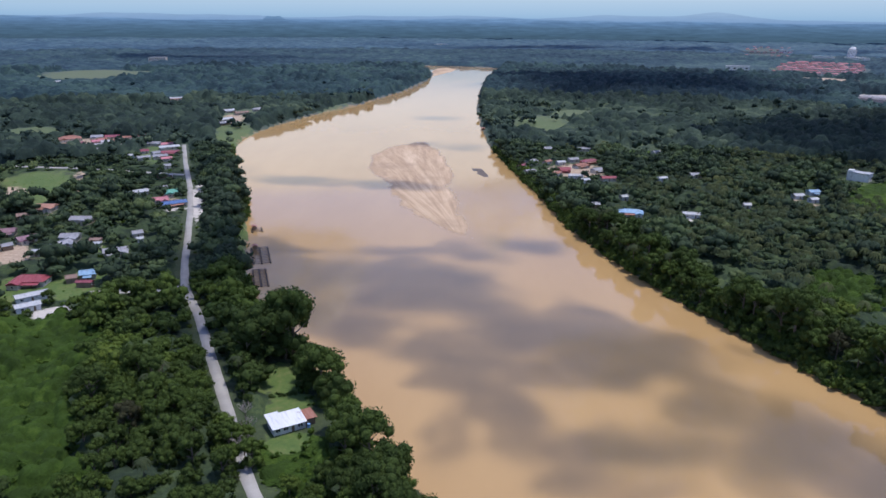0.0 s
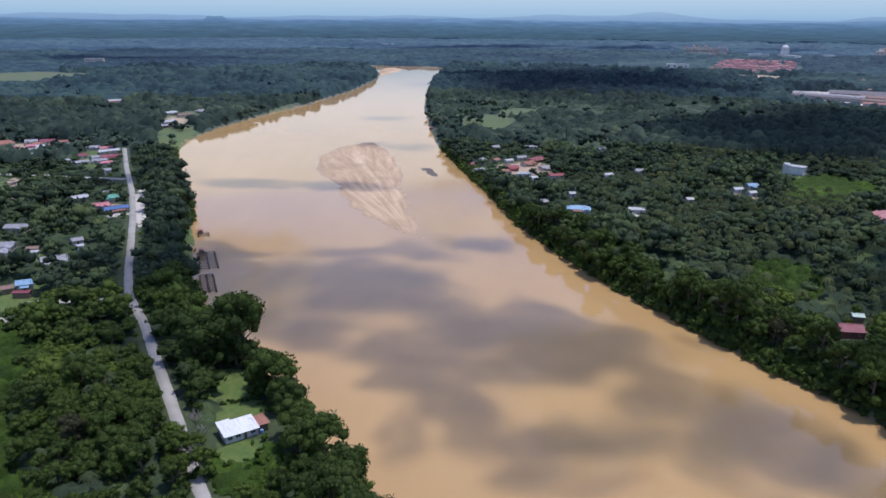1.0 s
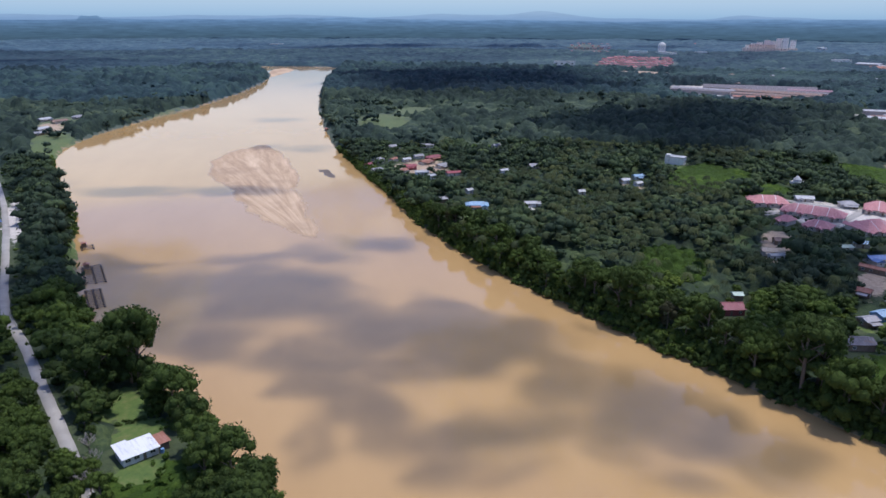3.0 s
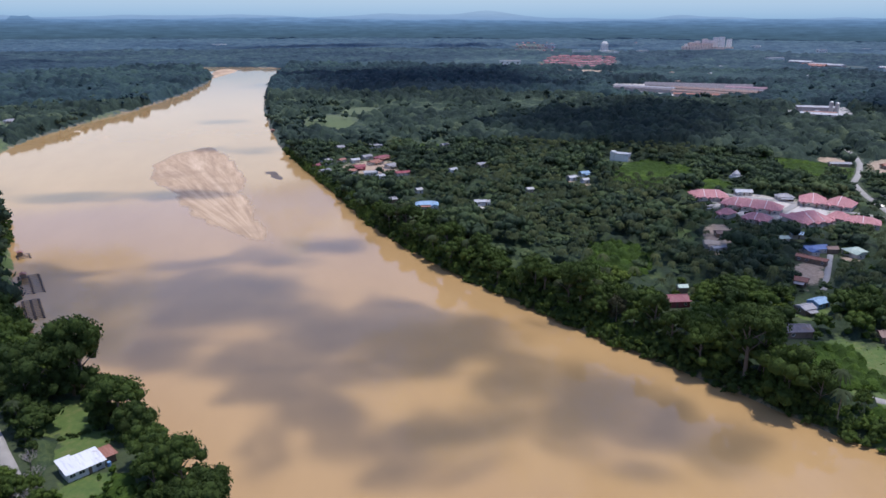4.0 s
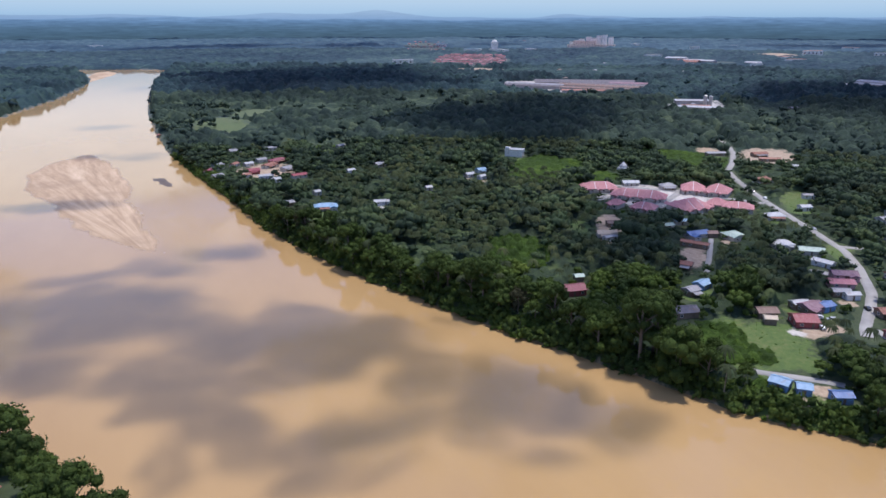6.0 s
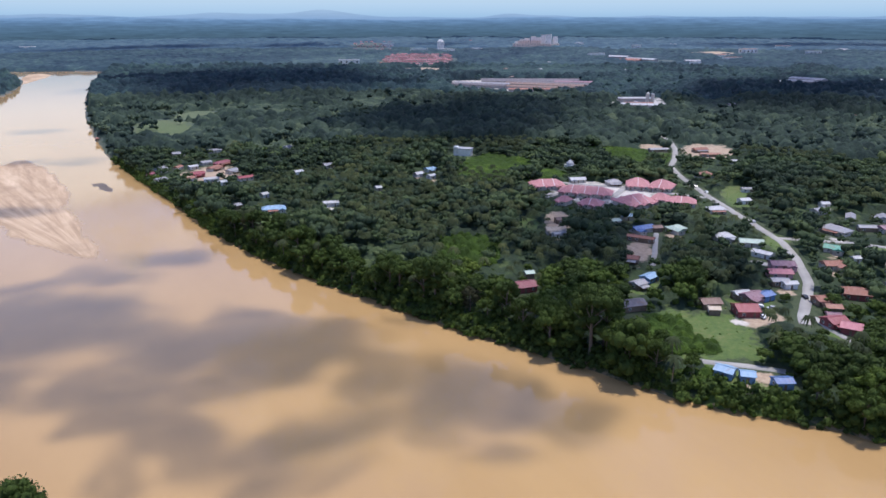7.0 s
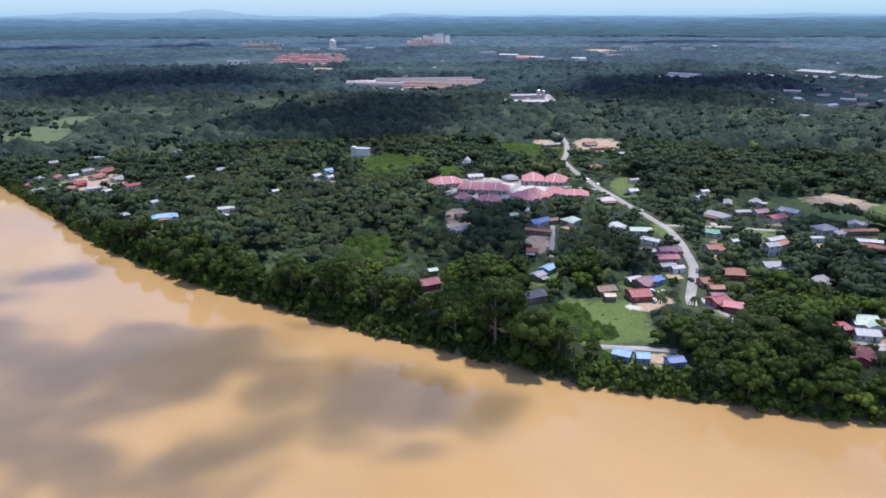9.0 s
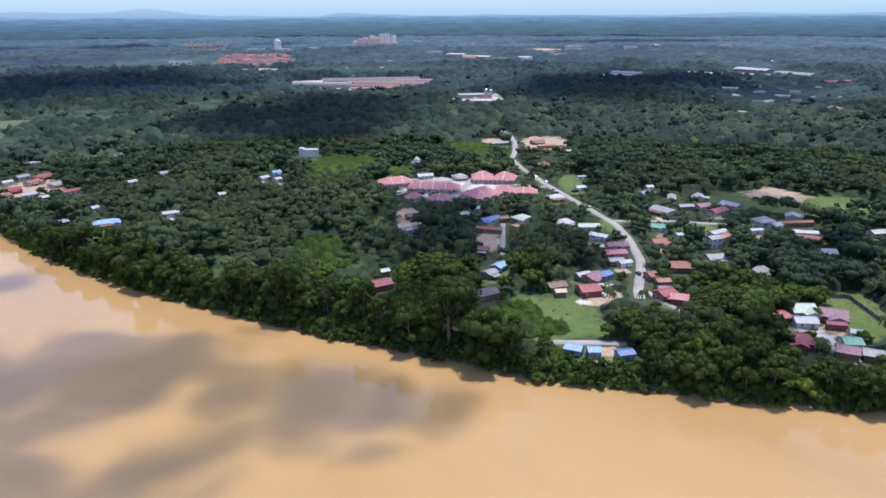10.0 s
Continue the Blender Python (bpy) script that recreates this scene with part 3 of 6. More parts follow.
def hills(a):
    h = 150 + 16 * np.sin(a * 5 + 0.6) + 9 * np.sin(a * 17 + 2) + 5 * np.sin(a * 41) + 2 * np.sin(a * 97)
    for deg, wide, tall in ((20.4, 1.3, 26), (19.2, 3.0, 8), (34.1, 1.3, 26), (35.6, 2.6, 12), (12.8, 2.2, 20), (-20, 9.0, 30), (45, 2.0, 14), (52, 3.0, 12)):
        h = h + tall * np.exp(-((np.degrees(a) + 180) % 360 - 180 - deg) ** 2 / (2 * wide ** 2))
    return 128 + (h - 138) * 0.78


def knolls(a):
    d = (np.degrees(a) + 180) % 360 - 180
    h = 42 + 3 * np.sin(a * 31)
    for deg, wide, tall in ((-13.4, 0.75, 86), (-12.4, 0.75, 68), (-31, 5.0, 92), (62, 6.0, 70)):
        h = h + tall * np.exp(-(d - deg) ** 2 / (2 * wide ** 2))
    return np.minimum(h, 143 + 2 * np.sin(a * 310))


# Above the view the glowing sky ring is brightened, to add sheen on the water.
HAZE_SKY = glow("hazy_low_sky", ((0.0, (0.24, 0.43, 0.64)), (0.22, (0.37, 0.55, 0.72)), (0.45, (0.46, 0.62, 0.76)), (0.62, (0.68, 0.78, 0.90)), (1.0, (0.88, 0.94, 1.0))), 100.0, 420.0, 0.0)
ring("low_sky", 4895, 40, lambda a: np.full(a.shape, 1000.0), HAZE_SKY, "pale hazy blue sky low over the horizon")
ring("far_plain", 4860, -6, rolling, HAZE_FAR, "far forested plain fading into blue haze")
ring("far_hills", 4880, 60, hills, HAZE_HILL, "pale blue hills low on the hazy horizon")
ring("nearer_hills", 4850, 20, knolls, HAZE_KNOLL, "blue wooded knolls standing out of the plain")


def sandbar(name, corners, top, label, mat=SAND, swale=0.0):
    """A low bank of sand that rises gently out of the water."""
    pts = np.array(corners, dtype=float)
    lo, hi = pts.min(0) - 6, pts.max(0) + 6
    step = 2.5
    nx, ny = int((hi[0] - lo[0]) / step), int((hi[1] - lo[1]) / step)
    X, Y = np.meshgrid(np.linspace(lo[0], hi[0], nx), np.linspace(lo[1], hi[1], ny), indexing="ij")
    x, y = X.ravel(), Y.ravel()
    d = away(pts, x, y, True)
    s = np.where(inside(pts, x, y), d, -d) + 2.2 * wave(x, y, 14.0, 4.0) + 1.0 * wave(x, y, 5.0, 1.0)
    # Swales: dips whose damp colour also deepens the cloud shade across the bar.
    z = np.clip(s * 0.045, -0.8, top) - swale * (np.exp(-((y + 0.25 * x - 533) / 13) ** 2) + 0.9 * np.exp(-((y - 728) / 16) ** 2)) * (s > -2) + 0.10 * wave(x * 2.2, y * 0.5, 6.0) * (s > 0) - 0.12
    a, b = np.meshgrid(np.arange(nx - 1), np.arange(ny - 1), indexing="ij")
    q = np.stack([a * ny + b, (a + 1) * ny + b, (a + 1) * ny + b + 1, a * ny + b + 1], -1).reshape(-1, 4)
    return tagged(new(name, big_mesh(name, np.stack([x, y, z], 1), q, mat, smooth=True, maps=(("dry", np.clip((z + 0.03) / 0.40, 0, 1)), ("fan", np.arctan2(x - 16, y - 375)), ("reach", np.hypot(x - 16, y - 375))))), label, "sandbar", kind="structure")


sandbar("sandbar", [(-51, 730), (-33, 745), (-15, 757), (0, 681), (10, 604), (11, 519), (14, 461), (18, 419), (19, 392), (7, 404), (-3, 421), (-17, 442), (-31, 473), (-40, 505), (-52, 553), (-69, 606), (-70, 660), (-60, 707)], 0.7, "bare rippled sandbar rising from the muddy river", swale=0.2)
sandbar("small_sandbar", [(20, 612), (34, 608), (41, 579), (37, 554), (29, 574)], 0.35, "small wet sandbar barely above the muddy river", WETSAND)

sandbar("sand_spit", [(-36, 1600), (-12, 1705), (23, 1838), (34, 1925), (10, 1990), (-20, 1960), (-30, 1880), (-38, 1760)], 0.4, "low pale sand spit at the far river bend")


def road(corners, half, name, label):
    """A strip laid over the ground, slightly cambered."""
    pts = np.array(corners, dtype=float)
    seg = np.hypot(*np.diff(pts, axis=0).T)
    at = np.concatenate([[0], np.cumsum(seg)])
    s = np.arange(0, at[-1], 3.0)
    x, y = np.interp(s, at, pts[:, 0]), np.interp(s, at, pts[:, 1])
    for _ in range(3):
        x[1:-1], y[1:-1] = (x[:-2] + x[1:-1] * 2 + x[2:]) / 4, (y[:-2] + y[1:-1] * 2 + y[2:]) / 4
    tx, ty = np.gradient(x), np.gradient(y)
    ln = np.hypot(tx, ty)
    nx, ny = -ty / ln, tx / ln
    rows = []
    for off, lift in ((-half - 0.3, -0.5), (-half, 0.16), (0, 0.24), (half, 0.16), (half + 0.3, -0.5)):
        o = off + (0.25 * wave(x, y, 4.0, off) if abs(off) > 0.1 else 0)
        px, py = x + nx * o, y + ny * o
        rows.append(np.stack([px, py, np.maximum(land(px, py), 3.2) + lift + 0.06], 1))
    v = np.concatenate(rows)
    n = len(x)
    f = [(r * n + k, r * n + k + 1, (r + 1) * n + k + 1, (r + 1) * n + k) for r in range(4) for k in range(n - 1)]
    return tagged(new(name, big_mesh(name, v, np.array(f)[:, ::-1], ASPHALT, smooth=True)), label, "road", kind="structure")


for k, (corners, half) in enumerate(ROADS):
    road(corners, half, "road" if k < 2 else "lane", "narrow sun-bleached asphalt village road" if k < 2 else "narrow pale paved village lane")

# ---------------------------------------------------------------- houses

def unit_meshes():
    """Window frame, pane and door meshes that all houses share."""
    out = {}
    bm = bmesh.new()
    for r in ((-0.6, -0.06, -0.6, 0.6, 0.0, -0.5), (-0.6, -0.06, 0.5, 0.6, 0.0, 0.6), (-0.6, -0.06, -0.5, -0.5, 0.0, 0.5), (0.5, -0.06, -0.5, 0.6, 0.0, 0.5), (-0.03, -0.05, -0.5, 0.03, 0.0, 0.5)):
        box(bm, *r)
    for name, b, mat in (("window", bm, WHITE), ("pane", boxes((-0.5, -0.03, -0.5, 0.5, 0.0, 0.5)), PANE), ("door", boxes((-0.45, -0.06, 0, 0.45, 0.0, 2.05, 0.02)), WOOD)):
        me = bpy.data.meshes.new(name)
        b.to_mesh(me)
        b.free()
        me.materials.append(mat)
        out[name] = me
    return out


UNITS = unit_meshes()


def roof_mesh(L, W, base, rise, hip, over=0.6, thick=0.14):
    """A solid pitched roof, ridge along x, with eaves and a ridge cap."""
    bm = bmesh.new()
    a, b = L / 2 + over, W / 2 + over
    inset = min(b * 0.9, a * 0.8) if hip else 0.0
    drop = rise * over / (W / 2)
    low = [bm.verts.new((x, y, base - drop)) for x, y in ((-a, -b), (a, -b), (a, b), (-a, b))]
    mid = [bm.verts.new((v.co.x, v.co.y, v.co.z + thick)) for v in low]
    r0, r1 = bm.verts.new((-a + inset, 0, base + rise + thick)), bm.verts.new((a - inset, 0, base + rise + thick))
    bm.faces.new(low[::-1])
    for k in range(4):
        bm.faces.new((low[k], low[(k + 1) % 4], mid[(k + 1) % 4], mid[k]))
    bm.faces.new((mid[0], mid[1], r1, r0))
    bm.faces.new((mid[2], mid[3], r0, r1))
    bm.faces.new((mid[1], mid[2], r1))
    bm.faces.new((mid[3], mid[0], r0))
    return bm, inset


WORDS = {"redwall": "red-painted", "bluewall": "blue-painted", "pinkwall": "pink-painted", "timber": "dark timber", "cream": "cream plaster", "white": "white plaster"}
PAINT = {"palegreen": "pale green", "lightblue": "light blue", "rust": "rusty brown", "cyan": "pale cyan", "purple": "faded purple", "slate": "dark slate-grey"}


def house(x, y, turn, L, W, kind, roof, wall, storeys=1, name="house", extra=None, label=None, glazed=True):
    """A village house: walls, pitched sheet roof, ridge cap, door, windows, and often a lean-to."""
    L, W = max(L * 0.94 - 0.6, 3.0), W * 0.8
    z = max(ground_z(x, y), 3.0)
    rnd = random.Random(int(x * 7 + y * 13))
    m = pose(x, y, z - 0.05, 0, 0, turn)
    text = label or "%s with %s %s sheet roof, %s walls" % ("small shed" if L * W < 32 else "village house", PAINT.get(roof, roof), "hipped" if kind == "hip" else "gabled", WORDS[wall])
    h = empty("shed" if (L * W < 32 and name == "house") else name, m, text, "shed" if L * W < 32 and name == "house" else "house", "village houses")
    high = 2.7 * storeys + (0.0 if W < 7 else 0.25)
    part("wall", boxes((-L / 2, -W / 2, -0.6, L / 2, W / 2, high)), WALLS[wall], h)
    rise = W / 2 * (0.42 if kind == "hip" else 0.36)
    bm, inset = roof_mesh(L, W, high, rise, kind == "hip", 0.55 if W > 6 else 0.4)
    rf = part("roof", bm, ROOFS[roof], h)
    a = L / 2 + 0.6 - inset
    if a > 0.6:
        cap = part("ridge_cap", boxes((-a, -0.18, high + rise + 0.08, a, 0.18, high + rise + 0.2)), ROOFS[roof], rf)
    if not glazed:
        PLOTS.append((x, y, max(L, W) * 0.55 + 1))
        return h
    # openings on the sides that carry daylight
    for side, turned in (((0, -W / 2), 0), ((0, W / 2), 180), ((L / 2, 0), 90), ((-L / 2, 0), 270)):
        wide = L if turned in (0, 180) else W
        n = max(1, int(wide / 3.6))
        for s in range(storeys):
            for k in range(n):
                u = (k + 0.5) / n * wide - wide / 2
                at = pose(side[0], side[1], 0, 0, 0, turned)
                if turned == 0 and s == 0 and k == n // 2:
                    share("door", UNITS["door"], h, at @ pose(u, -0.01, 0.05))
                    continue
                w = share("window", UNITS["window"], h, at @ pose(u, -0.01, 1.55 + 2.9 * s) @ Matrix.Diagonal((1.1, 1, 1, 1)))
                share("pane", UNITS["pane"], w)
    if L > 8 and W > 5.5 and rnd.random() < 0.6:
        ww, dep, side = W * rnd.uniform(0.55, 0.75), rnd.uniform(2.2, 4.0), rnd.choice((-1, 1))
        wx, low = side * (L / 2 - ww / 2 - 0.2), high - 0.2
        part("wing_wall", boxes((wx - ww / 2, -W / 2 - dep, -0.6, wx + ww / 2, -W / 2 - 0.01, low)), WALLS[wall], h)
        bm, _ = roof_mesh(dep + W * 0.5, ww, low, ww / 2 * 0.4, False, 0.4)
        bmesh.ops.rotate(bm, verts=bm.verts, matrix=Matrix.Rotation(math.pi / 2, 3, "Z"))
        bmesh.ops.translate(bm, verts=bm.verts, vec=(wx, -W / 2 - dep / 2 + W * 0.25, 0.03))
        part("wing_roof", bm, ROOFS[roof], h)
        w = share("window", UNITS["window"], h, pose(wx, -W / 2 - dep - 0.01, 1.55))
        share("pane", UNITS["pane"], w)
    lean = rnd.random() < 0.5 if extra is None else extra
    if lean and W > 5:
        d, ll = rnd.uniform(1.8, 2.8), L * rnd.uniform(0.5, 0.9)
        sgn = 1 if rnd.random() < 0.4 else -1
        bm = bmesh.new()
        y0, y1 = sgn * (W / 2 + 0.02), sgn * (W / 2 + d)
        z0, z1 = high - 0.45, high - 1.0
        pts = [(-ll / 2, y0, z0), (ll / 2, y0, z0), (ll / 2, y1, z1), (-ll / 2, y1, z1)]
        top = [bm.verts.new((p[0], p[1], p[2] + 0.07)) for p in pts]
        bot = [bm.verts.new(p) for p in pts]
        bm.faces.new(top)
        bm.faces.new(bot[::-1])
        for k in range(4):
            bm.faces.new((bot[k], bot[(k + 1) % 4], top[(k + 1) % 4], top[k]))
        bmesh.ops.recalc_face_normals(bm, faces=bm.faces)
        porch = part("porch_roof", bm, ROOFS[rnd.choice((roof, roof, "grey", "rust"))], h)
        for px in (-ll / 2 + 0.2, ll / 2 - 0.2):
            part("post", boxes((px - 0.07, min(y1, y1 - sgn * 0.14), -0.4, px + 0.07, max(y1, y1 - sgn * 0.14), z1)), WOOD, h)
    PLOTS.append((x, y, max(L, W) * 0.46 + 0.8))
    # the front yard, towards the river
    far = math.hypot(x, y)
    PLOTS.append((x - x / far * (W / 2 + 3), y - y / far * (W / 2 + 3), 2.6))
    return h


def white_bungalow():
    """The near riverside house: low-pitched white sheets, pale walls, a dark rusty annex."""
    m = pose(-47.2, 187.6, ground_z(-47, 187), 0, 0, 30)
    h = empty("bungalow", m, "white bungalow with bright metal roof and rusty annex", "house", "village houses")
    L, W = 9.8, 6.6
    part("wall", boxes((-L / 2, -W / 2, -0.5, L / 2, W / 2, 2.55)), WALLS["white"], h)
    for x0, x1, y0, y1, z in ((-L / 2 - 0.5, -1.2, -W / 2 - 0.7, W / 2 + 1.5, 2.92), (-1.25, L / 2 + 0.4, -W / 2 - 0.7, W / 2 + 0.5, 2.87)):
        bm = bmesh.new()
        rows = [(x0, y0, z - 0.35), (x1, y0, z - 0.35), (x1, y1, z + 0.35), (x0, y1, z + 0.35)]
        lo, hi = [bm.verts.new(p) for p in rows], [bm.verts.new((p[0], p[1], p[2] + 0.1)) for p in rows]
        bm.faces.new(hi)
        bm.faces.new(lo[::-1])
        for k in range(4):
            bm.faces.new((lo[k], lo[(k + 1) % 4], hi[(k + 1) % 4], hi[k]))
        part("roof", bm, ROOFS["bright"], h, "bright white metal sheets")
    for u in (-3.6, -1.2, 3.3):
        w = share("window", UNITS["window"], h, pose(u, -W / 2 - 0.01, 1.6) @ Matrix.Diagonal((1.4, 1, 1, 1)))
        share("pane", UNITS["pane"], w)
    share("door", UNITS["door"], h, pose(1.0, -W / 2 - 0.01, 0.05))
    for u in (-1.5, 1.5):
        w = share("window", UNITS["window"], h, pose(-L / 2 - 0.01, u, 1.6, 0, 0, 270))
        share("pane", UNITS["pane"], w)
    part("annex", boxes((L / 2 + 0.02, -2.4, -0.5, L / 2 + 3.4, 3.0, 2.4)), WALLS["timber"], h, "dark timber annex")
    part("annex_roof", boxes((L / 2 + 0.42, -2.9, 2.42, L / 2 + 4.0, 3.5, 2.54)), ROOFS["rust"], h, "rusty reddish-brown sheet roof")
    part("water_tank", tube(bmesh.new(), (L / 2 + 1.0, -3.4, -0.3), (L / 2 + 1.0, -3.4, 1.3), 0.55, 0.55, 14), WALLS["bluewall"], h, "blue plastic tank")
    PLOTS.append((-47.2, 187.6, 9.0))


PLOTS += [(-45, 179.0, 6.0), (-53, 182.0, 5.5), (-37, 192.0, 8.5), (-48, 197.0, 7.0), (197, 138.0, 8.0), (206, 127.0, 7.0),
          (172, 236, 5), (166, 228, 5), (160, 220, 4), (189, 211, 5), (184, 206, 5), (201, 198, 5), (196, 193, 4)]


white_bungalow()


def terrace(x, y, turn, L, W):
    """A row of single-storey terraced houses under hipped pink tiles, with white party walls."""
    z = ground_z(x, y)
    n = max(1, round(L / 8))
    h = empty("terrace_row", pose(x, y, z, 0, 0, turn), "row of terraced houses under pink tiled hip roofs", "house", "terraced estate")
    part("wall", boxes((-L / 2, -W / 2, -0.5, L / 2, W / 2, 3.3)), WALLS["cream"], h)
    bm, inset = roof_mesh(L, W, 3.3, W / 2 * 0.5, True, 0.8, 0.2)
    rf = part("roof", bm, TILES, h)
    for k in range(1, n):
        u = k / n * L - L / 2
        bm = bmesh.new()
        b = W / 2 + 0.7
        top = 3.3 + W / 4 + 0.5
        lim = 1 - max(0, abs(u) - (L / 2 + 0.8 - inset)) / max(inset, 0.1)
        pts = [(-b, 3.0), (b, 3.0), (b, 3.35), (0, 3.3 + (W / 4 + 0.45) * lim), (-b, 3.35)]
        fr, bk = [bm.verts.new((u - 0.15, p, q)) for p, q in pts], [bm.verts.new((u + 0.15, p, q)) for p, q in pts]
        bm.faces.new(fr[::-1])
        bm.faces.new(bk)
        for i in range(5):
            bm.faces.new((fr[i], fr[(i + 1) % 5], bk[(i + 1) % 5], bk[i]))
        part("party_wall", bm, WALLS["white"], h)
    for k in range(n):
        u = (k + 0.5) / n * L - L / 2
        for sgn in (-1, 1):
            bm, _ = roof_mesh(3.6, 3.0, 2.9, 0.9, False, 0.4, 0.15)
            bmesh.ops.rotate(bm, verts=bm.verts, matrix=Matrix.Rotation(math.pi / 2, 3, "Z"))
            bmesh.ops.translate(bm, verts=bm.verts, vec=(u - 1.2, sgn * (W / 2 + 1.2), 0))
            part("porch_roof", bm, TILES, h)
            for px in (-2.7, 0.3):
                part("post", boxes((u + px - 0.12, sgn * (W / 2 + 2.4) - 0.12, -0.4, u + px + 0.12, sgn * (W / 2 + 2.4) + 0.12, 2.9)), WALLS["white"], h)
            at = pose(0, 0, 0, 0, 0, 0 if sgn < 0 else 180)
            w = share("window", UNITS["window"], h, at @ pose(-sgn * (u + 1.8) if sgn > 0 else u + 1.8, -W / 2 - 0.01, 1.6) @ Matrix.Diagonal((1.5, 1, 1.1, 1)))
            share("pane", UNITS["pane"], w)
            share("door", UNITS["door"], h, at @ pose(-sgn * (u - 1.2) if sgn > 0 else u - 1.2, -W / 2 - 0.01, 0.05))
    PLOTS.append((x, y, max(L, W) * 0.5 + 2.5))


terrace(314.4, 404.9, -24, 24.0, 14.0)
terrace(324.0, 373.0, -49, 35.9, 14.0)
terrace(295.7, 362.0, -67, 7.8, 10.0)
terrace(305.8, 346.0, -56, 14.5, 11.0)
terrace(372.5, 372.4, -43, 15.4, 17.0)
terrace(383.3, 359.5, -58, 16.0, 17.0)
terrace(334.8, 336.0, -1, 22.5, 18.0)
terrace(355.9, 333.7, -62, 10.7, 12.0)
terrace(361.2, 320.5, -48, 18.0, 11.0)
house(-191.7, 307.8, 4, 16.2, 11.0, "hip", "red", "cream")
house(-180.6, 288.0, 40, 13.9, 6.0, "gable", "white", "white")
house(-175.5, 276.0, 38, 10.5, 6.0, "gable", "white", "white")
house(-169.5, 316.9, 19, 7.8, 8.0, "gable", "lightblue", "cream")
house(-174.4, 310.5, 28, 5.4, 6.0, "gable", "brown", "timber")
house(-164.9, 304.2, 1, 8.0, 3.5, "gable", "maroon", "timber")
house(-255.3, 439.8, 2, 12.9, 9.0, "gable", "orange", "cream")
house(-258.5, 419.4, 30, 8.5, 7.0, "gable", "brown", "timber")
house(-247.3, 384.4, 18, 8.1, 9.0, "gable", "purple", "cream")
house(-232.7, 358.0, 44, 5.9, 6.0, "gable", "grey", "timber")
house(-206.0, 363.3, 61, 10.7, 7.0, "gable", "grey", "cream")
house(-211.2, 348.7, 1, 6.1, 5.0, "gable", "white", "cream")
house(-190.7, 369.9, 11, 6.4, 5.0, "gable", "brown", "timber")
house(-186.9, 363.7, 15, 4.5, 4.0, "gable", "white", "cream")
house(-173.8, 384.0, 32, 6.3, 7.0, "gable", "grey", "cream")
house(-168.0, 373.1, 35, 3.9, 4.0, "gable", "white", "white")
house(-376.9, 710.4, 32, 22.0, 14.0, "hip", "rust", "cream")
house(-356.7, 680.1, 37, 17.4, 8.0, "gable", "maroon", "cream")
house(-364.5, 652.5, 50, 16.6, 10.0, "hip", "brown", "cream")
house(-323.6, 628.9, 27, 20.5, 12.0, "hip", "maroon", "cream")
house(-355.3, 722.4, 21, 12.1, 10.0, "gable", "grey", "cream")
house(-340.0, 723.1, 18, 14.4, 10.0, "gable", "maroon", "cream")
house(-336.2, 672.8, 50, 17.7, 8.0, "gable", "grey", "cream")
house(-312.7, 692.2, 37, 18.4, 6.0, "gable", "white", "white")
house(-298.9, 643.1, 30, 12.9, 10.0, "hip", "brown", "cream")
house(-278.2, 622.3, 35, 5.4, 6.0, "gable", "white", "white")
house(-383.1, 626.4, 10, 22.9, 13.0, "hip", "cyan", "cream")
house(-261.2, 668.0, 32, 19.5, 8.0, "gable", "white", "cream")
house(-261.4, 635.8, 49, 8.1, 8.0, "gable", "grey", "cream")
house(-249.5, 639.3, 23, 16.5, 8.0, "gable", "maroon", "cream")
house(-241.7, 608.7, 33, 10.4, 7.0, "gable", "pink", "cream")
house(-229.2, 577.3, 24, 6.6, 7.0, "gable", "grey", "cream")
house(-217.6, 541.2, 12, 12.5, 5.0, "gable", "grey", "timber")
house(-213.6, 483.4, 45, 12.7, 8.0, "gable", "white", "cream")
house(-202.3, 495.3, 28, 8.4, 7.0, "gable", "grey", "timber")
house(-190.9, 483.2, 34, 13.0, 9.0, "gable", "green", "cream")
house(-190.9, 462.4, 28, 10.7, 8.0, "gable", "pink", "cream")
house(-178.3, 452.6, 35, 17.0, 8.0, "gable", "blue", "cream")
house(-265.5, 864.2, 58, 19.3, 9.0, "gable", "white", "cream")
house(-263.6, 928.7, 41, 19.7, 9.0, "gable", "brown", "cream")
house(-286.3, 948.9, 52, 17.0, 9.0, "gable", "white", "cream")
house(-257.3, 833.0, 30, 13.0, 8.0, "gable", "grey", "timber")
house(-250.5, 968.1, 38, 20.0, 9.0, "hip", "grey", "cream")
house(-228.2, 890.9, 62, 12.0, 8.0, "gable", "white", "cream")
house(-412.4, 1096.1, 35, 24.0, 9.0, "gable", "white", "white")
house(-386.6, 1049.8, 60, 18.4, 9.0, "gable", "white", "white")
house(-385.2, 1178.6, 44, 29.7, 12.0, "gable", "grey", "cream")
house(-454.2, 1762.4, 48, 31.9, 12.0, "gable", "orange", "cream")
house(-406.7, 1789.2, 51, 31.0, 10.0, "gable", "grey", "cream")
house(-222.8, 1135.6, 82, 36.0, 8.0, "gable", "white", "white")
house(346.0, 408.7, -24, 12.7, 8.0, "gable", "white", "cream")
house(362.8, 387.5, -22, 11.6, 10.0, "hip", "grey", "cream")
house(248.2, 309.9, -25, 11.9, 8.0, "gable", "beige", "cream")
house(245.4, 303.0, -2, 8.9, 4.0, "gable", "white", "white")
house(266.1, 325.8, -19, 10.0, 7.0, "gable", "brown", "timber")
house(294.2, 287.6, -5, 14.7, 8.0, "gable", "blue", "cream")
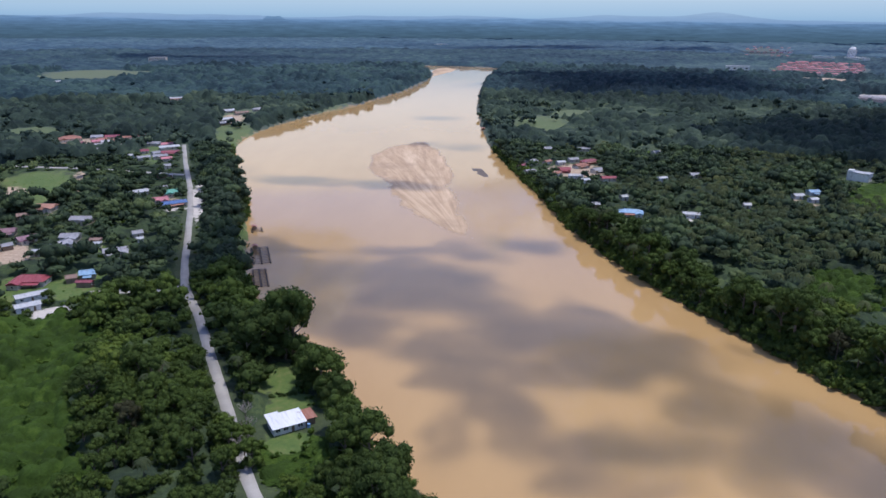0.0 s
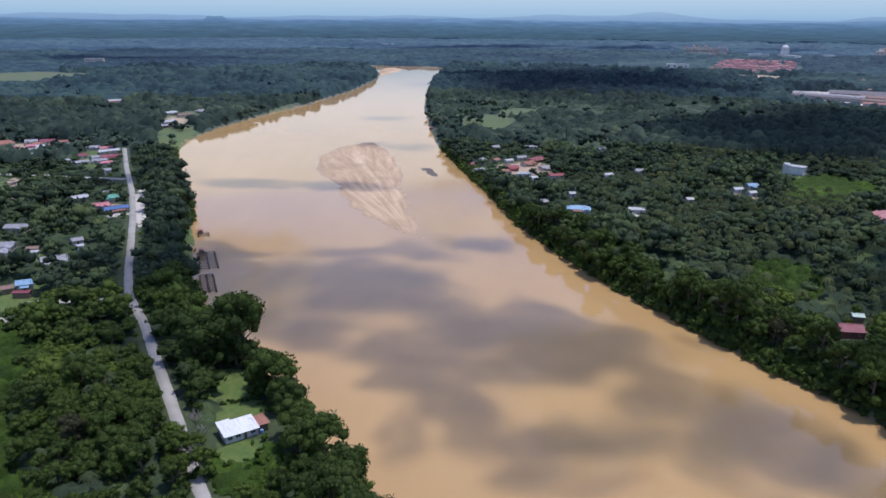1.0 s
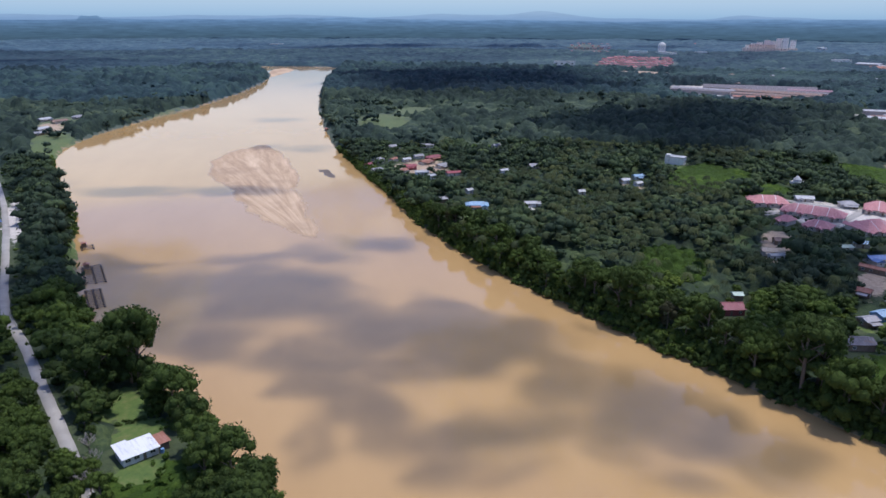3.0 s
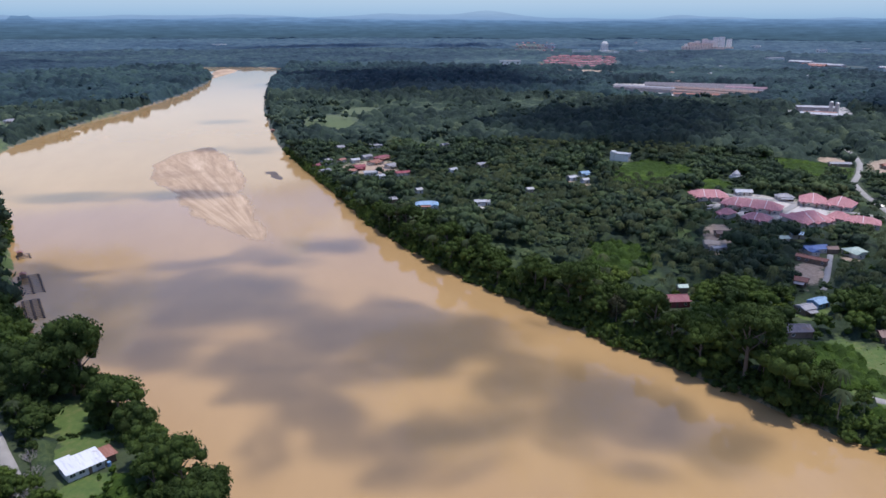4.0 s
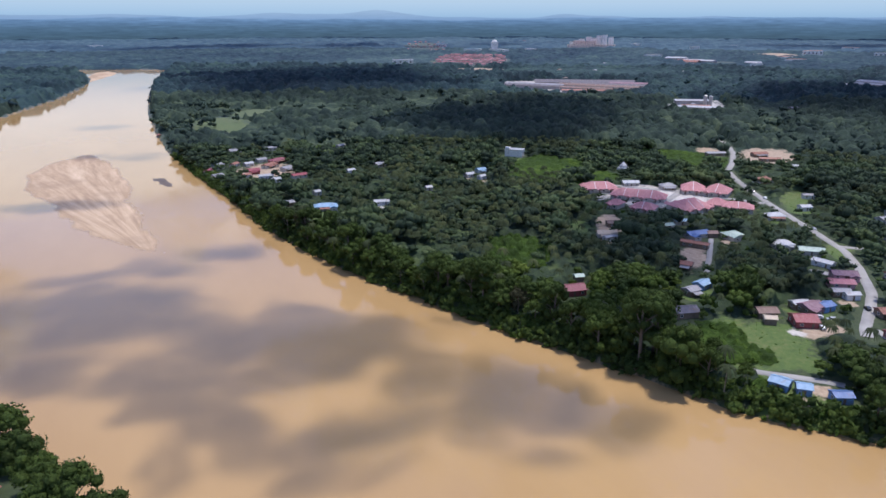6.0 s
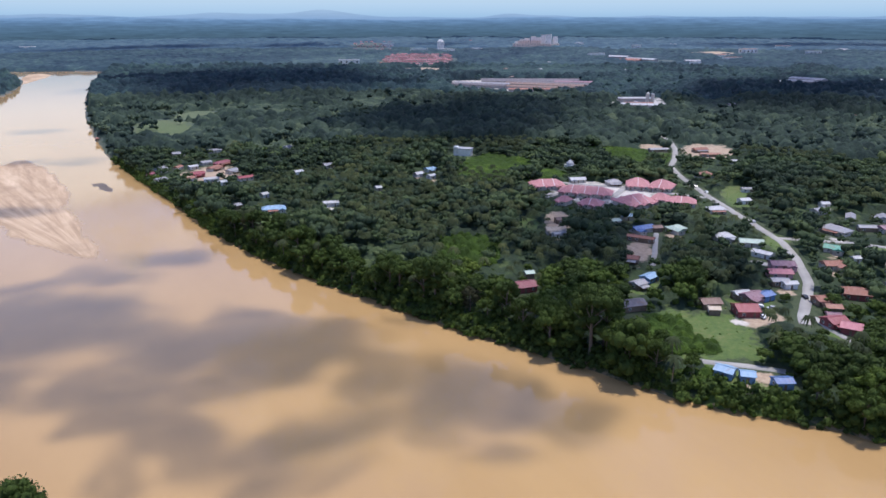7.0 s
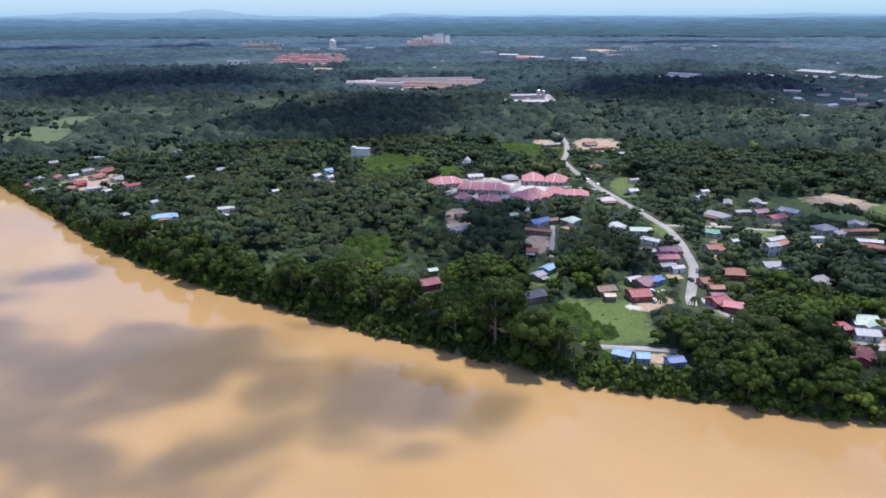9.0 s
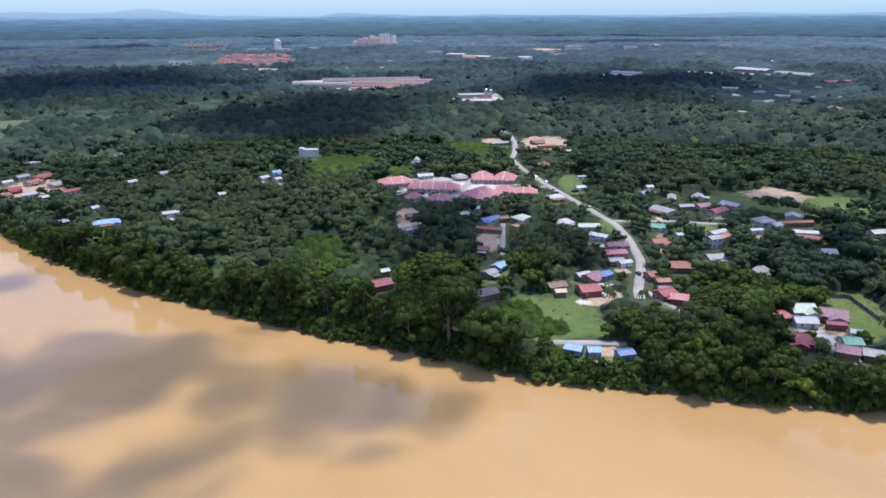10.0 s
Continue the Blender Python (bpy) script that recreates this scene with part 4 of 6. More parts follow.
house(302.5, 284.3, -19, 6.5, 6.0, "gable", "brown", "timber")
house(305.0, 311.4, -22, 8.1, 6.0, "gable", "lightblue", "cream")
house(291.5, 307.8, -7, 7.0, 6.0, "gable", "palegreen", "cream")
house(310.9, 277.4, -6, 10.9, 9.0, "hip", "palegreen", "cream")
house(279.7, 273.7, -59, 16.1, 5.0, "gable", "rust", "timber")
house(366.1, 295.7, -27, 11.5, 9.0, "hip", "white", "cream")
house(321.2, 252.5, -23, 11.2, 10.0, "hip", "white", "cream")
house(325.6, 237.8, -43, 13.1, 8.0, "gable", "palegreen", "cream")
house(314.5, 221.9, -78, 11.1, 6.0, "gable", "white", "white")
house(307.6, 205.8, -33, 12.3, 8.0, "gable", "purple", "pinkwall")
house(296.4, 199.0, -34, 11.9, 8.0, "gable", "pink", "pinkwall")
house(286.1, 191.4, -31, 8.7, 6.0, "gable", "grey", "timber")
house(286.9, 186.5, -22, 7.2, 5.0, "gable", "white", "white")
house(238.2, 190.0, -24, 9.1, 8.0, "gable", "brown", "timber")
house(233.3, 183.5, -35, 5.4, 5.0, "gable", "beige", "timber")
house(257.9, 189.8, -14, 8.1, 6.0, "gable", "white", "timber")
house(259.0, 185.1, -3, 9.7, 9.0, "gable", "purple", "timber")
house(265.6, 183.3, -2, 7.2, 7.0, "gable", "blue", "bluewall")
house(244.7, 176.9, -30, 9.9, 11.0, "gable", "red", "redwall")
house(302.8, 165.1, -46, 12.7, 11.0, "hip", "rust", "redwall")
house(282.2, 167.6, -23, 7.2, 8.0, "gable", "rust", "timber")
house(278.2, 159.9, -37, 7.2, 6.0, "gable", "orange", "timber")
house(269.9, 154.3, -42, 6.0, 6.0, "gable", "purple", "timber")
house(264.9, 150.5, -15, 8.8, 9.0, "gable", "red", "redwall")
house(265.0, 143.6, -61, 8.1, 9.0, "gable", "pink", "redwall")
house(355.6, 209.3, -62, 10.7, 8.0, "gable", "green", "cream")
house(329.3, 193.3, -26, 11.0, 9.0, "gable", "rust", "cream")
house(328.8, 160.0, -31, 13.7, 9.0, "gable", "grey", "white")
house(349.1, 193.7, -24, 4.5, 5.0, "gable", "white", "white")
house(389.5, 230.5, -90, 17.0, 11.0, "hip", "grey", "cream")
house(421.4, 262.3, -4, 10.7, 8.0, "gable", "grey", "white")
house(439.3, 270.5, -26, 6.4, 6.0, "gable", "white", "white")
house(409.2, 223.8, -35, 11.4, 6.0, "gable", "grey", "timber")
house(416.7, 216.8, -19, 10.6, 9.0, "gable", "purple", "cream")
house(412.6, 204.4, -8, 14.6, 9.0, "gable", "red", "cream")
house(434.3, 206.5, -94, 13.2, 8.0, "gable", "white", "cream")
house(369.6, 181.6, -12, 13.1, 6.0, "gable", "white", "white")
house(365.3, 175.2, -2, 10.0, 6.0, "gable", "orange", "cream")
house(411.1, 174.6, -24, 11.8, 12.0, "hip", "grey", "cream")
house(408.0, 165.8, -14, 7.4, 7.0, "gable", "grey", "cream")
house(389.4, 168.7, -34, 7.9, 4.0, "gable", "white", "white")
house(421.7, 160.6, -37, 22.7, 5.0, "gable", "rust", "timber")
house(405.3, 148.0, -56, 14.0, 6.0, "gable", "white", "cream")
house(396.2, 142.4, -67, 15.3, 7.0, "gable", "rust", "cream")
house(377.0, 125.7, -48, 9.4, 9.0, "gable", "white", "white")
house(291.8, 103.4, -42, 10.8, 12.0, "gable", "palegreen", "white")
house(281.0, 97.4, -49, 9.2, 8.0, "gable", "white", "white")
house(295.9, 92.4, -62, 10.8, 12.0, "gable", "purple", "redwall")
house(286.4, 87.6, -55, 7.8, 4.0, "gable", "maroon", "redwall")
house(279.1, 106.1, -32, 8.1, 9.0, "hip", "red", "redwall")
house(261.0, 91.1, -58, 9.9, 11.0, "hip", "red", "redwall")
house(273.6, 77.6, -48, 7.2, 8.0, "gable", "green", "cream")
house(264.6, 75.5, -68, 8.1, 9.0, "gable", "purple", "timber")
house(283.5, 79.4, -63, 4.5, 5.0, "gable", "white", "white")
house(268.8, 68.5, -65, 7.2, 8.0, "gable", "grey", "timber")
house(434.2, 120.7, -29, 9.7, 8.0, "gable", "white", "white")
house(441.8, 373.9, 7, 12.4, 9.0, "gable", "rust", "cream")
house(495.3, 472.6, -23, 19.0, 7.0, "gable", "grey", "timber")
house(527.0, 451.8, -16, 14.4, 9.0, "gable", "rust", "timber")
house(517.4, 431.9, -34, 19.3, 6.0, "gable", "orange", "timber")
house(509.7, 399.8, -43, 6.1, 6.0, "gable", "white", "white")
house(401.0, 302.5, -17, 8.2, 7.0, "gable", "white", "white")
house(430.3, 323.3, -30, 9.1, 5.0, "gable", "grey", "white")
house(192.7, 143.8, -66, 7.0, 7.0, "gable", "lightblue", "bluewall")
house(196.5, 137.8, -42, 5.4, 6.0, "gable", "lightblue", "bluewall")
house(202.9, 128.9, -27, 6.8, 6.0, "gable", "blue", "bluewall")
house(179.3, 245.9, -10, 12.8, 10.0, "gable", "maroon", "redwall")
house(191.8, 257.8, -14, 5.0, 5.0, "gable", "palegreen", "timber")
house(99.1, 573.7, 2, 11.0, 9.0, "gable", "red", "redwall")
house(104.7, 549.5, -3, 12.4, 6.0, "gable", "white", "white")
house(109.1, 533.9, 13, 7.1, 6.0, "gable", "white", "white")
house(128.5, 540.6, 8, 12.8, 7.0, "gable", "red", "cream")
house(127.4, 611.8, 29, 16.9, 8.0, "hip", "maroon", "redwall")
house(101.5, 674.2, 8, 11.9, 8.0, "gable", "grey", "cream")
house(101.4, 604.3, 15, 8.3, 6.0, "gable", "white", "cream")
house(133.9, 674.0, 6, 13.3, 6.0, "gable", "grey", "cream")
house(120.2, 437.4, -12, 15.9, 9.0, "hip", "lightblue", "white")
house(102.2, 457.5, 15, 7.7, 7.0, "gable", "grey", "timber")
house(125.7, 479.2, 16, 5.6, 6.0, "gable", "white", "white")
house(170.6, 540.9, 12, 7.9, 6.0, "gable", "white", "white")
house(201.3, 556.4, 8, 9.7, 8.0, "gable", "grey", "cream")
house(157.8, 433.9, -15, 11.4, 6.0, "gable", "white", "white")
house(251.0, 487.4, 9, 8.2, 7.0, "gable", "white", "white")
house(267.8, 499.6, 8, 9.0, 7.0, "gable", "lightblue", "white")
house(256.2, 475.9, 14, 7.0, 6.0, "gable", "white", "white")
house(203.2, 458.9, -3, 5.4, 6.0, "gable", "white", "cream")
house(199.5, 660.3, 25, 8.9, 7.0, "gable", "grey", "cream")
house(194.8, 217.0, -14, 7.9, 8.0, "gable", "grey", "timber")
house(206.7, 204.4, -14, 11.7, 9.0, "gable", "slate", "timber")
house(227.2, 221.4, 5, 7.4, 7.0, "gable", "grey", "timber")
house(237.8, 225.3, 12, 8.7, 7.0, "gable", "lightblue", "bluewall")
house(250.4, 249.1, -55, 6.4, 7.0, "gable", "rust", "timber")


def infill(x0, y0, wide, deep, count, roofs, seed):
    """More small houses between those that stand already."""
    r = np.random.default_rng(seed)
    done = 0
    for k in range(count * 6):
        x, y = x0 + wide * r.uniform(-1, 1), y0 + deep * r.uniform(-1, 1)
        L, W = r.uniform(8, 14), r.uniform(6, 9)
        if done == count or min(math.hypot(x - px, y - py) - q for px, py, q in PLOTS) < 0.55 * L or min(float(away(c, np.array([x]), np.array([y]))[0]) for c, half in ROADS) < 0.6 * L + 2:
            continue
        house(x, y, r.uniform(0, 50), L, W, "gable", str(r.choice(roofs)), "cream")
        done += 1


infill(-345, 688, 48, 45, 12, ("maroon", "brown", "pink", "white", "grey", "rust"), 41)
infill(-262, 640, 26, 50, 5, ("maroon", "pink", "white", "grey"), 42)
infill(-245, 400, 30, 60, 4, ("purple", "grey", "brown", "maroon"), 43)
infill(-185, 400, 30, 50, 2, ("grey", "white", "palegreen", "grey"), 44)
infill(100, 590, 35, 45, 8, ("white", "maroon", "grey", "rust"), 45)
infill(380, 190, 60, 60, 4, ("grey", "white", "brown", "maroon"), 47)
house(349, 173, -22, 8.5, 7.5, "gable", "grey", "white", 2, label="two-storey white house under a grey sheet roof", name="house")


def block(x, y, turn, L, W, H, wall, roof, name, label, floors=3, bays=8, category="building", glass=0.35):
    """A larger flat-roofed building: walls, parapet roof slab, rows of windows."""
    z = max(ground_z(x, y), 3.0)
    h = empty(name, pose(x, y, z - 0.3, 0, 0, turn), label, category)
    part("wall", boxes((-L / 2, -W / 2, -1, L / 2, W / 2, H)), WALLS[wall], h)
    part("roof", boxes((-L / 2 - 0.4, -W / 2 - 0.4, H, L / 2 + 0.4, W / 2 + 0.4, H + 0.5)), roof, h)
    for side, turned, wide, n in (((0, -W / 2), 0, L, bays), ((-L / 2, 0), 270, W, bays // 3)):
        for f in range(floors):
            for k in range(n):
                u = (k + 0.5) / n * wide - wide / 2
                w = share("window", UNITS["window"], h, pose(side[0], side[1], 0, 0, 0, turned) @ pose(u, -0.02, (f + 0.55) * H / floors) @ Matrix.Diagonal((wide / n * glass, 1, H / floors * glass, 1)))
                share("pane", UNITS["pane"], w)
    PLOTS.append((x, y, max(L, W) * 0.5 + 3))
    return h


def shed_long(x0, y0, x1, y1, W, roof, label, H=6.0, name="factory_shed"):
    """A long low industrial shed between two ends."""
    L = math.hypot(x1 - x0, y1 - y0)
    x, y = (x0 + x1) / 2, (y0 + y1) / 2
    h = empty(name, pose(x, y, max(ground_z(x, y), 3) - 0.3, 0, 0, math.degrees(math.atan2(y1 - y0, x1 - x0))), label, "factory", "industrial sheds")
    part("wall", boxes((-L / 2, -W / 2, -1, L / 2, W / 2, H)), WALLS["dull"], h)
    bm, _ = roof_mesh(L, W, H, W * 0.11, False, 0.8, 0.2)
    rf = part("roof", bm, ROOFS[roof], h)
    n = max(2, int(L / 9))
    for k in range(n):
        u = (k + 0.5) / n * L - L / 2
        part("skylight", boxes((u - 0.5, -W * 0.3, H + W * 0.052, u + 0.5, -W * 0.12, H + W * 0.092 + 0.2)), ROOFS["grey"], rf)
        part("bay_door", boxes((u - 1.6, -W / 2 - 0.06, -0.2, u + 1.6, -W / 2 - 0.01, H * 0.6)), ROOFS["grey"], h)
    for k in range(max(1, int(L / 14))):
        PLOTS.append((x0 + (x1 - x0) * (k + 0.5) / max(1, int(L / 14)), y0 + (y1 - y0) * (k + 0.5) / max(1, int(L / 14)), max(W * 0.6, 9)))
    return h


# the white hall on the meadow
hall = block(329.5, 550, -47, 16, 8.4, 6.6, "white", ROOFS["white"], "hall", "tall plain white hall standing on a green meadow", 1, 0)
part("stair_tower", boxes((-7.9, -4.1, 6.7, -4.0, 0.4, 8.6)), WALLS["white"], hall)
# long factory estate
for row in ((668, 1154, 733, 1073, 18, "slate"), (684, 1172, 752, 1092, 16, "grey"), (758, 1198, 916, 1096, 22, "slate"), (744, 1172, 880, 1080, 20, "slate"), (758, 1110, 841, 990, 22, "brown"),
            (790, 1120, 870, 1010, 18, "slate"), (726, 1060, 800, 968, 16, "brown"), (820, 1130, 905, 1045, 18, "purple"), (694, 1010, 789, 951, 14, "rust")):
    shed_long(*row, "long low factory shed under weathered %s sheets" % ROOFS[row[5]].name.split("_")[0])
for row in ((748, 802, 787, 777, 12, "white", 7), (706, 748, 738, 712, 14, "white", 6), (722, 760, 752, 738, 10, "rust", 5), (1533, 1618, 1559, 1529, 26, "white", 8), (1578, 1743, 1602, 1686, 26, "white", 8),
            (1500, 1610, 1530, 1560, 40, "rust", 6), (1606, 1464, 1639, 1442, 20, "white", 7), (1171, 858, 1200, 786, 18, "white", 7), (1302, 910, 1306, 845, 22, "grey", 7), (1250, 880, 1262, 830, 16, "grey", 7),
            (2646, 1673, 2626, 1626, 30, "white", 8), (1375, 785, 1381, 709, 26, "white", 8), (1581, 776, 1566, 696, 30, "white", 8), (1516, 658, 1497, 577, 30, "grey", 8), (1359, 508, 1421, 478, 20, "maroon", 7),
            (991, 355, 955, 299, 16, "purple", 6), (724, 239, 730, 209, 14, "rust", 5), (1440, 700, 1446, 640, 20, "grey", 7), (1130, 600, 1150, 560, 14, "grey", 6)):
    shed_long(*row[:6], "industrial shed under weathered %s sheets" % ROOFS[row[5]].name.split("_")[0], row[6])


def silo(x, y, r, h):
    s = empty("silo", pose(x, y, ground_z(x, y)), "tall grey concrete silo beside the factory", "silo", "factory silos")
    part("shell", tube(bmesh.new(), (0, 0, -0.5), (0, 0, h), r, r, 16), CONCRETE, s)
    part("cap", tube(bmesh.new(), (0, 0, h), (0, 0, h + 1.2), r + 0.2, r * 0.4, 16), STEEL, s)


silo(757, 752, 2.6, 17)
silo(763, 748, 2.6, 16)

# the town's edge: pale tower, flats and the red-roofed estate
tower = block(1350, 2425, -28, 26, 24, 38, "white", ROOFS["white"], "office_tower", "pale square office tower with a domed top", 9, 6)
part("dome", tube(bmesh.new(), (0, 0, 38.6), (0, 0, 46), 11, 6, 20), WALLS["white"], tower)
block(1342, 2378, -80, 90, 22, 14, "white", ROOFS["white"], "office_wing", "long white office wing below the tower", 3, 14)
block(1286, 2480, -34, 66, 20, 14, "white", ROOFS["cyan"], "office_wing", "white office block with a pale roof", 3, 10)
for k, (u, back, high) in enumerate(((-0.26, 26, 32), (-0.17, 18, 38), (-0.06, 30, 46), (0.03, 20, 42), (0.12, 28, 52), (0.22, 16, 54), (0.33, 24, 46), (-0.34, 16, 26))):
    x, y = 1924 + 187 * u + 0.65 * back, 2599 + -158 * u + 0.76 * back
    block(x, y, -40, 21, 20, high, "pale", ROOFS["white"], "apartment_tower", "pale peach apartment tower with rows of windows", 6, 3, glass=0.22)
block(1924, 2599, -40, 201, 26, 15, "peach", ROOFS["beige"], "podium", "long peach apartment podium below the towers", 3, 16)
block(1906, 2623, -40, 98, 24, 28, "peach", ROOFS["orange"], "podium", "stepped peach apartment block with an orange roof", 6, 10)
est = np.random.default_rng(3)


def estate(a, b, c, d, rows, cols, colours, label):
    """Rows of hip-roofed houses over the four-sided plot a, b (near), c, d (far)."""
    for j in range(rows):
        for k in range(cols):
            if est.random() < 0.05:
                continue
            u, v = (k + 0.5 * (j % 2) + est.uniform(0.2, 0.6)) / cols, j / max(1, rows - 1)
            x = (a[0] * (1 - u) + b[0] * u) * (1 - v) + (c[0] * (1 - u) + d[0] * u) * v
            y = (a[1] * (1 - u) + b[1] * u) * (1 - v) + (c[1] * (1 - u) + d[1] * u) * v
            house(x, y, -35 + est.uniform(-6, 6), est.uniform(15, 20), 11, "hip", est.choice(colours), "cream", 2, glazed=False, label=label)


estate((809, 1791), (962, 1669), (1065, 2275), (1229, 2141), 7, 12, ("red", "pink", "pink", "maroon"), "distant estate house under a red tiled hip roof")
estate((1121, 2744), (1248, 2639), (1512, 3669), (1660, 3538), 4, 6, ("maroon", "pink", "pink"), "distant estate house under a faded pink hip roof")
estate((2078, 3558), (2157, 3488), (2315, 3964), (2402, 3884), 2, 3, ("pink", "red"), "distant estate house under a pink tiled hip roof")
# small houses scattered through the far woods
for k in range(70):
    a, r = radians(est.uniform(33, 73)), est.uniform(850, 2300)
    x, y = r * math.sin(a), r * math.cos(a)
    house(x, y, est.uniform(0, 180), est.uniform(10, 20), est.uniform(7, 10), "gable", est.choice(["grey", "white", "rust", "brown", "maroon", "white"]), "cream", glazed=False, extra=False)
for k in range(46):
    a, r = radians(est.uniform(50, 75)), est.uniform(940, 1400)
    x, y = r * math.sin(a), r * math.cos(a)
    house(x, y, est.uniform(0, 180), est.uniform(12, 24), est.uniform(8, 12), "gable", est.choice(["grey", "white", "white", "slate", "purple"]), "cream", glazed=False, extra=False)
for k in range(16):
    a, r = radians(est.uniform(-31, -8)), est.uniform(900, 2200)
    x, y = r * math.sin(a), r * math.cos(a)
    if -330 < x < 200 and y < 2300 and x > -260 and shore(np.array([x]), np.array([y]))[0] > -25:
        continue
    house(x, y, est.uniform(0, 180), est.uniform(10, 18), 9, "gable", est.choice(["grey", "white", "rust", "white"]), "cream", glazed=False, extra=False)
for k in range(16):
    a, r = radians(est.uniform(14, 74)), est.uniform(1900, 3500)
    block(r * math.sin(a), r * math.cos(a), est.uniform(-60, 20), est.uniform(30, 70), est.uniform(14, 24), est.uniform(11, 16), "white", ROOFS[est.choice(["white", "grey", "orange"])], "works_building", "pale flat works building far off among the plantations", 1, 4)
block(-800, 2036, 5, 46, 20, 16, "cream", ROOFS["grey"], "school_block", "pale concrete block rising from the far woods", 4, 8)
block(-15, 3515, 0, 60, 24, 12, "white", ROOFS["white"], "mill_building", "small white building far off in the plantations", 2, 6)


def fence(corners, label):
    """A dark boundary fence: posts with sheet panels between them."""
    x0, y0 = corners[0]
    h = empty("fence", pose(x0, y0, ground_z(x0, y0)), label, "fence")
    for (ax, ay), (bx, by) in zip(corners[:-1], corners[1:]):
        far = math.hypot(bx - ax, by - ay)
        n = max(1, round(far / 4.0))
        turn = math.degrees(math.atan2(by - ay, bx - ax))
        for k in range(n):
            x, y = ax + (bx - ax) * k / n, ay + (by - ay) * k / n
            base = h.matrix_basis.inverted() @ pose(x, y, ground_z(x, y), 0, 0, turn)
            post, panel = boxes((-0.12, -0.12, -0.4, 0.12, 0.12, 2.3)), boxes((0.13, -0.04, 0.1, far / n - 0.13, 0.04, 2.0))
            for bm in (post, panel):
                bm.transform(base)
            part("post", post, CONCRETE, h)
            part("panel", panel, ROOFS["slate"], h)
    return h


fence([(318.9, 102.5), (323.7, 96.3), (306.8, 78.1)], "dark sheet fence round a grassy yard by the river village")


def kiosk(x, y):
    """A white prayer hut: square room under a pointed dome."""
    k = empty("prayer_hut", pose(x, y, ground_z(x, y), 0, 0, 20), "small white prayer hut with a pointed dome", "hut")
    part("wall", boxes((-3.5, -3.5, -0.4, 3.5, 3.5, 3.6)), WALLS["white"], k)
    bm = bmesh.new()
    for z0, r0, z1, r1 in ((3.6, 3.4, 5.2, 3.0), (5.2, 3.0, 6.6, 1.6), (6.6, 1.6, 8.0, 0.1)):
        tube(bm, (0, 0, z0), (0, 0, z1), r0, r1, 14)
    part("dome", bm, ROOFS["white"], k)
    PLOTS.append((x, y, 6))


kiosk(374, 452)

# ---------------------------------------------------------------- fish-cage rafts, vehicles
def raft(x, y, turn, L, W, rows, cols, hut=True):
    """A floating fish farm: drums, a grid of walkway planks, and a shelter."""
    r = empty("fish_cage_raft", pose(x, y, 0.0, 0, 0, turn), "weathered wooden fish-cage raft floating by the bank", "raft", "fish rafts")
    for k in range(cols + 1):
        u = k / cols * L - L / 2
        part("walkway", boxes((u - 0.24, -W / 2, 0.42, u + 0.24, W / 2, 0.55)), RAFTWOOD, r)
    for k in range(rows + 1):
        v = k / rows * W - W / 2
        part("beam", boxes((-L / 2 - 0.3, v - 0.24, 0.25, L / 2 + 0.3, v + 0.24, 0.41)), RAFTWOOD, r)
        for c in range(cols + 1):
            u = c / cols * L - L / 2
            share_drum(r, pose(u, v, 0.02, 90, 0, 0))
    if hut:
        hh = empty("raft_hut", pose(x, y, 0.55, 0, 0, turn) @ pose(-L / 2 + 2.2, -W / 4, 0), "small timber hut with a rusty roof on the fish raft", "hut", "raft huts")
        part("wall", boxes((-1.4, -1.3, 0, 1.4, 1.3, 2.0)), WALLS["timber"], hh)
        bm, _ = roof_mesh(3.0, 2.8, 2.0, 0.5, False, 0.3, 0.06)
        part("roof", bm, ROOFS["rust"], hh)


drum_mesh = bpy.data.meshes.new("float_drum")
_bm = tube(bmesh.new(), (0, 0, -0.5), (0, 0, 0.5), 0.33, 0.33, 10)
_bm.to_mesh(drum_mesh)
_bm.free()
drum_mesh.materials.append(RUBBER)


RAFTWOOD = varied("tarred_raft_timber", (0.105, 0.074, 0.052), 0.8, 0.4, 1.5)


def share_drum(parent, m):
    share("float_drum", drum_mesh, parent, m)


raft(-99, 363, -73, 28, 9, 2, 10)
raft(-90.5, 328, -73, 25, 6.5, 2, 11, False)
raft(-113, 411, -73, 8, 6, 1, 3)


def house_boat(x, y, turn):
    b = empty("house_boat", pose(x, y, 0, 0, 0, turn), "old wooden house boat moored at the river bank", "boat", "moored boats")
    part("hull", boxes((-6, -2, -0.3, 6, 2, 0.8, 0.3)), WOOD, b)
    part("cabin", boxes((-4, -1.6, 0.8, 3, 1.6, 2.8)), WALLS["timber"], b)
    bm, _ = roof_mesh(7.6, 3.6, 2.8, 0.7, False, 0.4, 0.06)
    part("roof", bm, ROOFS["rust"], b)


house_boat(-206, 672, 60)
house_boat(46, 830, 95)


def wheel_mesh():
    bm = tube(bmesh.new(), (0, -0.1, 0), (0, 0.1, 0), 0.32, 0.32, 14)
    me = bpy.data.meshes.new("wheel")
    bm.to_mesh(me)
    bm.free()
    me.materials.append(RUBBER)
    return me


WHEEL = wheel_mesh()
CAR_PAINT = {k: varied(k + "_car_paint", c, 0.25, 0.05, 1.0, stained=0.0) for k, c in (("white", (0.75, 0.75, 0.75)), ("silver", (0.42, 0.43, 0.45)), ("dark", (0.03, 0.035, 0.045)), ("red", (0.4, 0.03, 0.03)))}


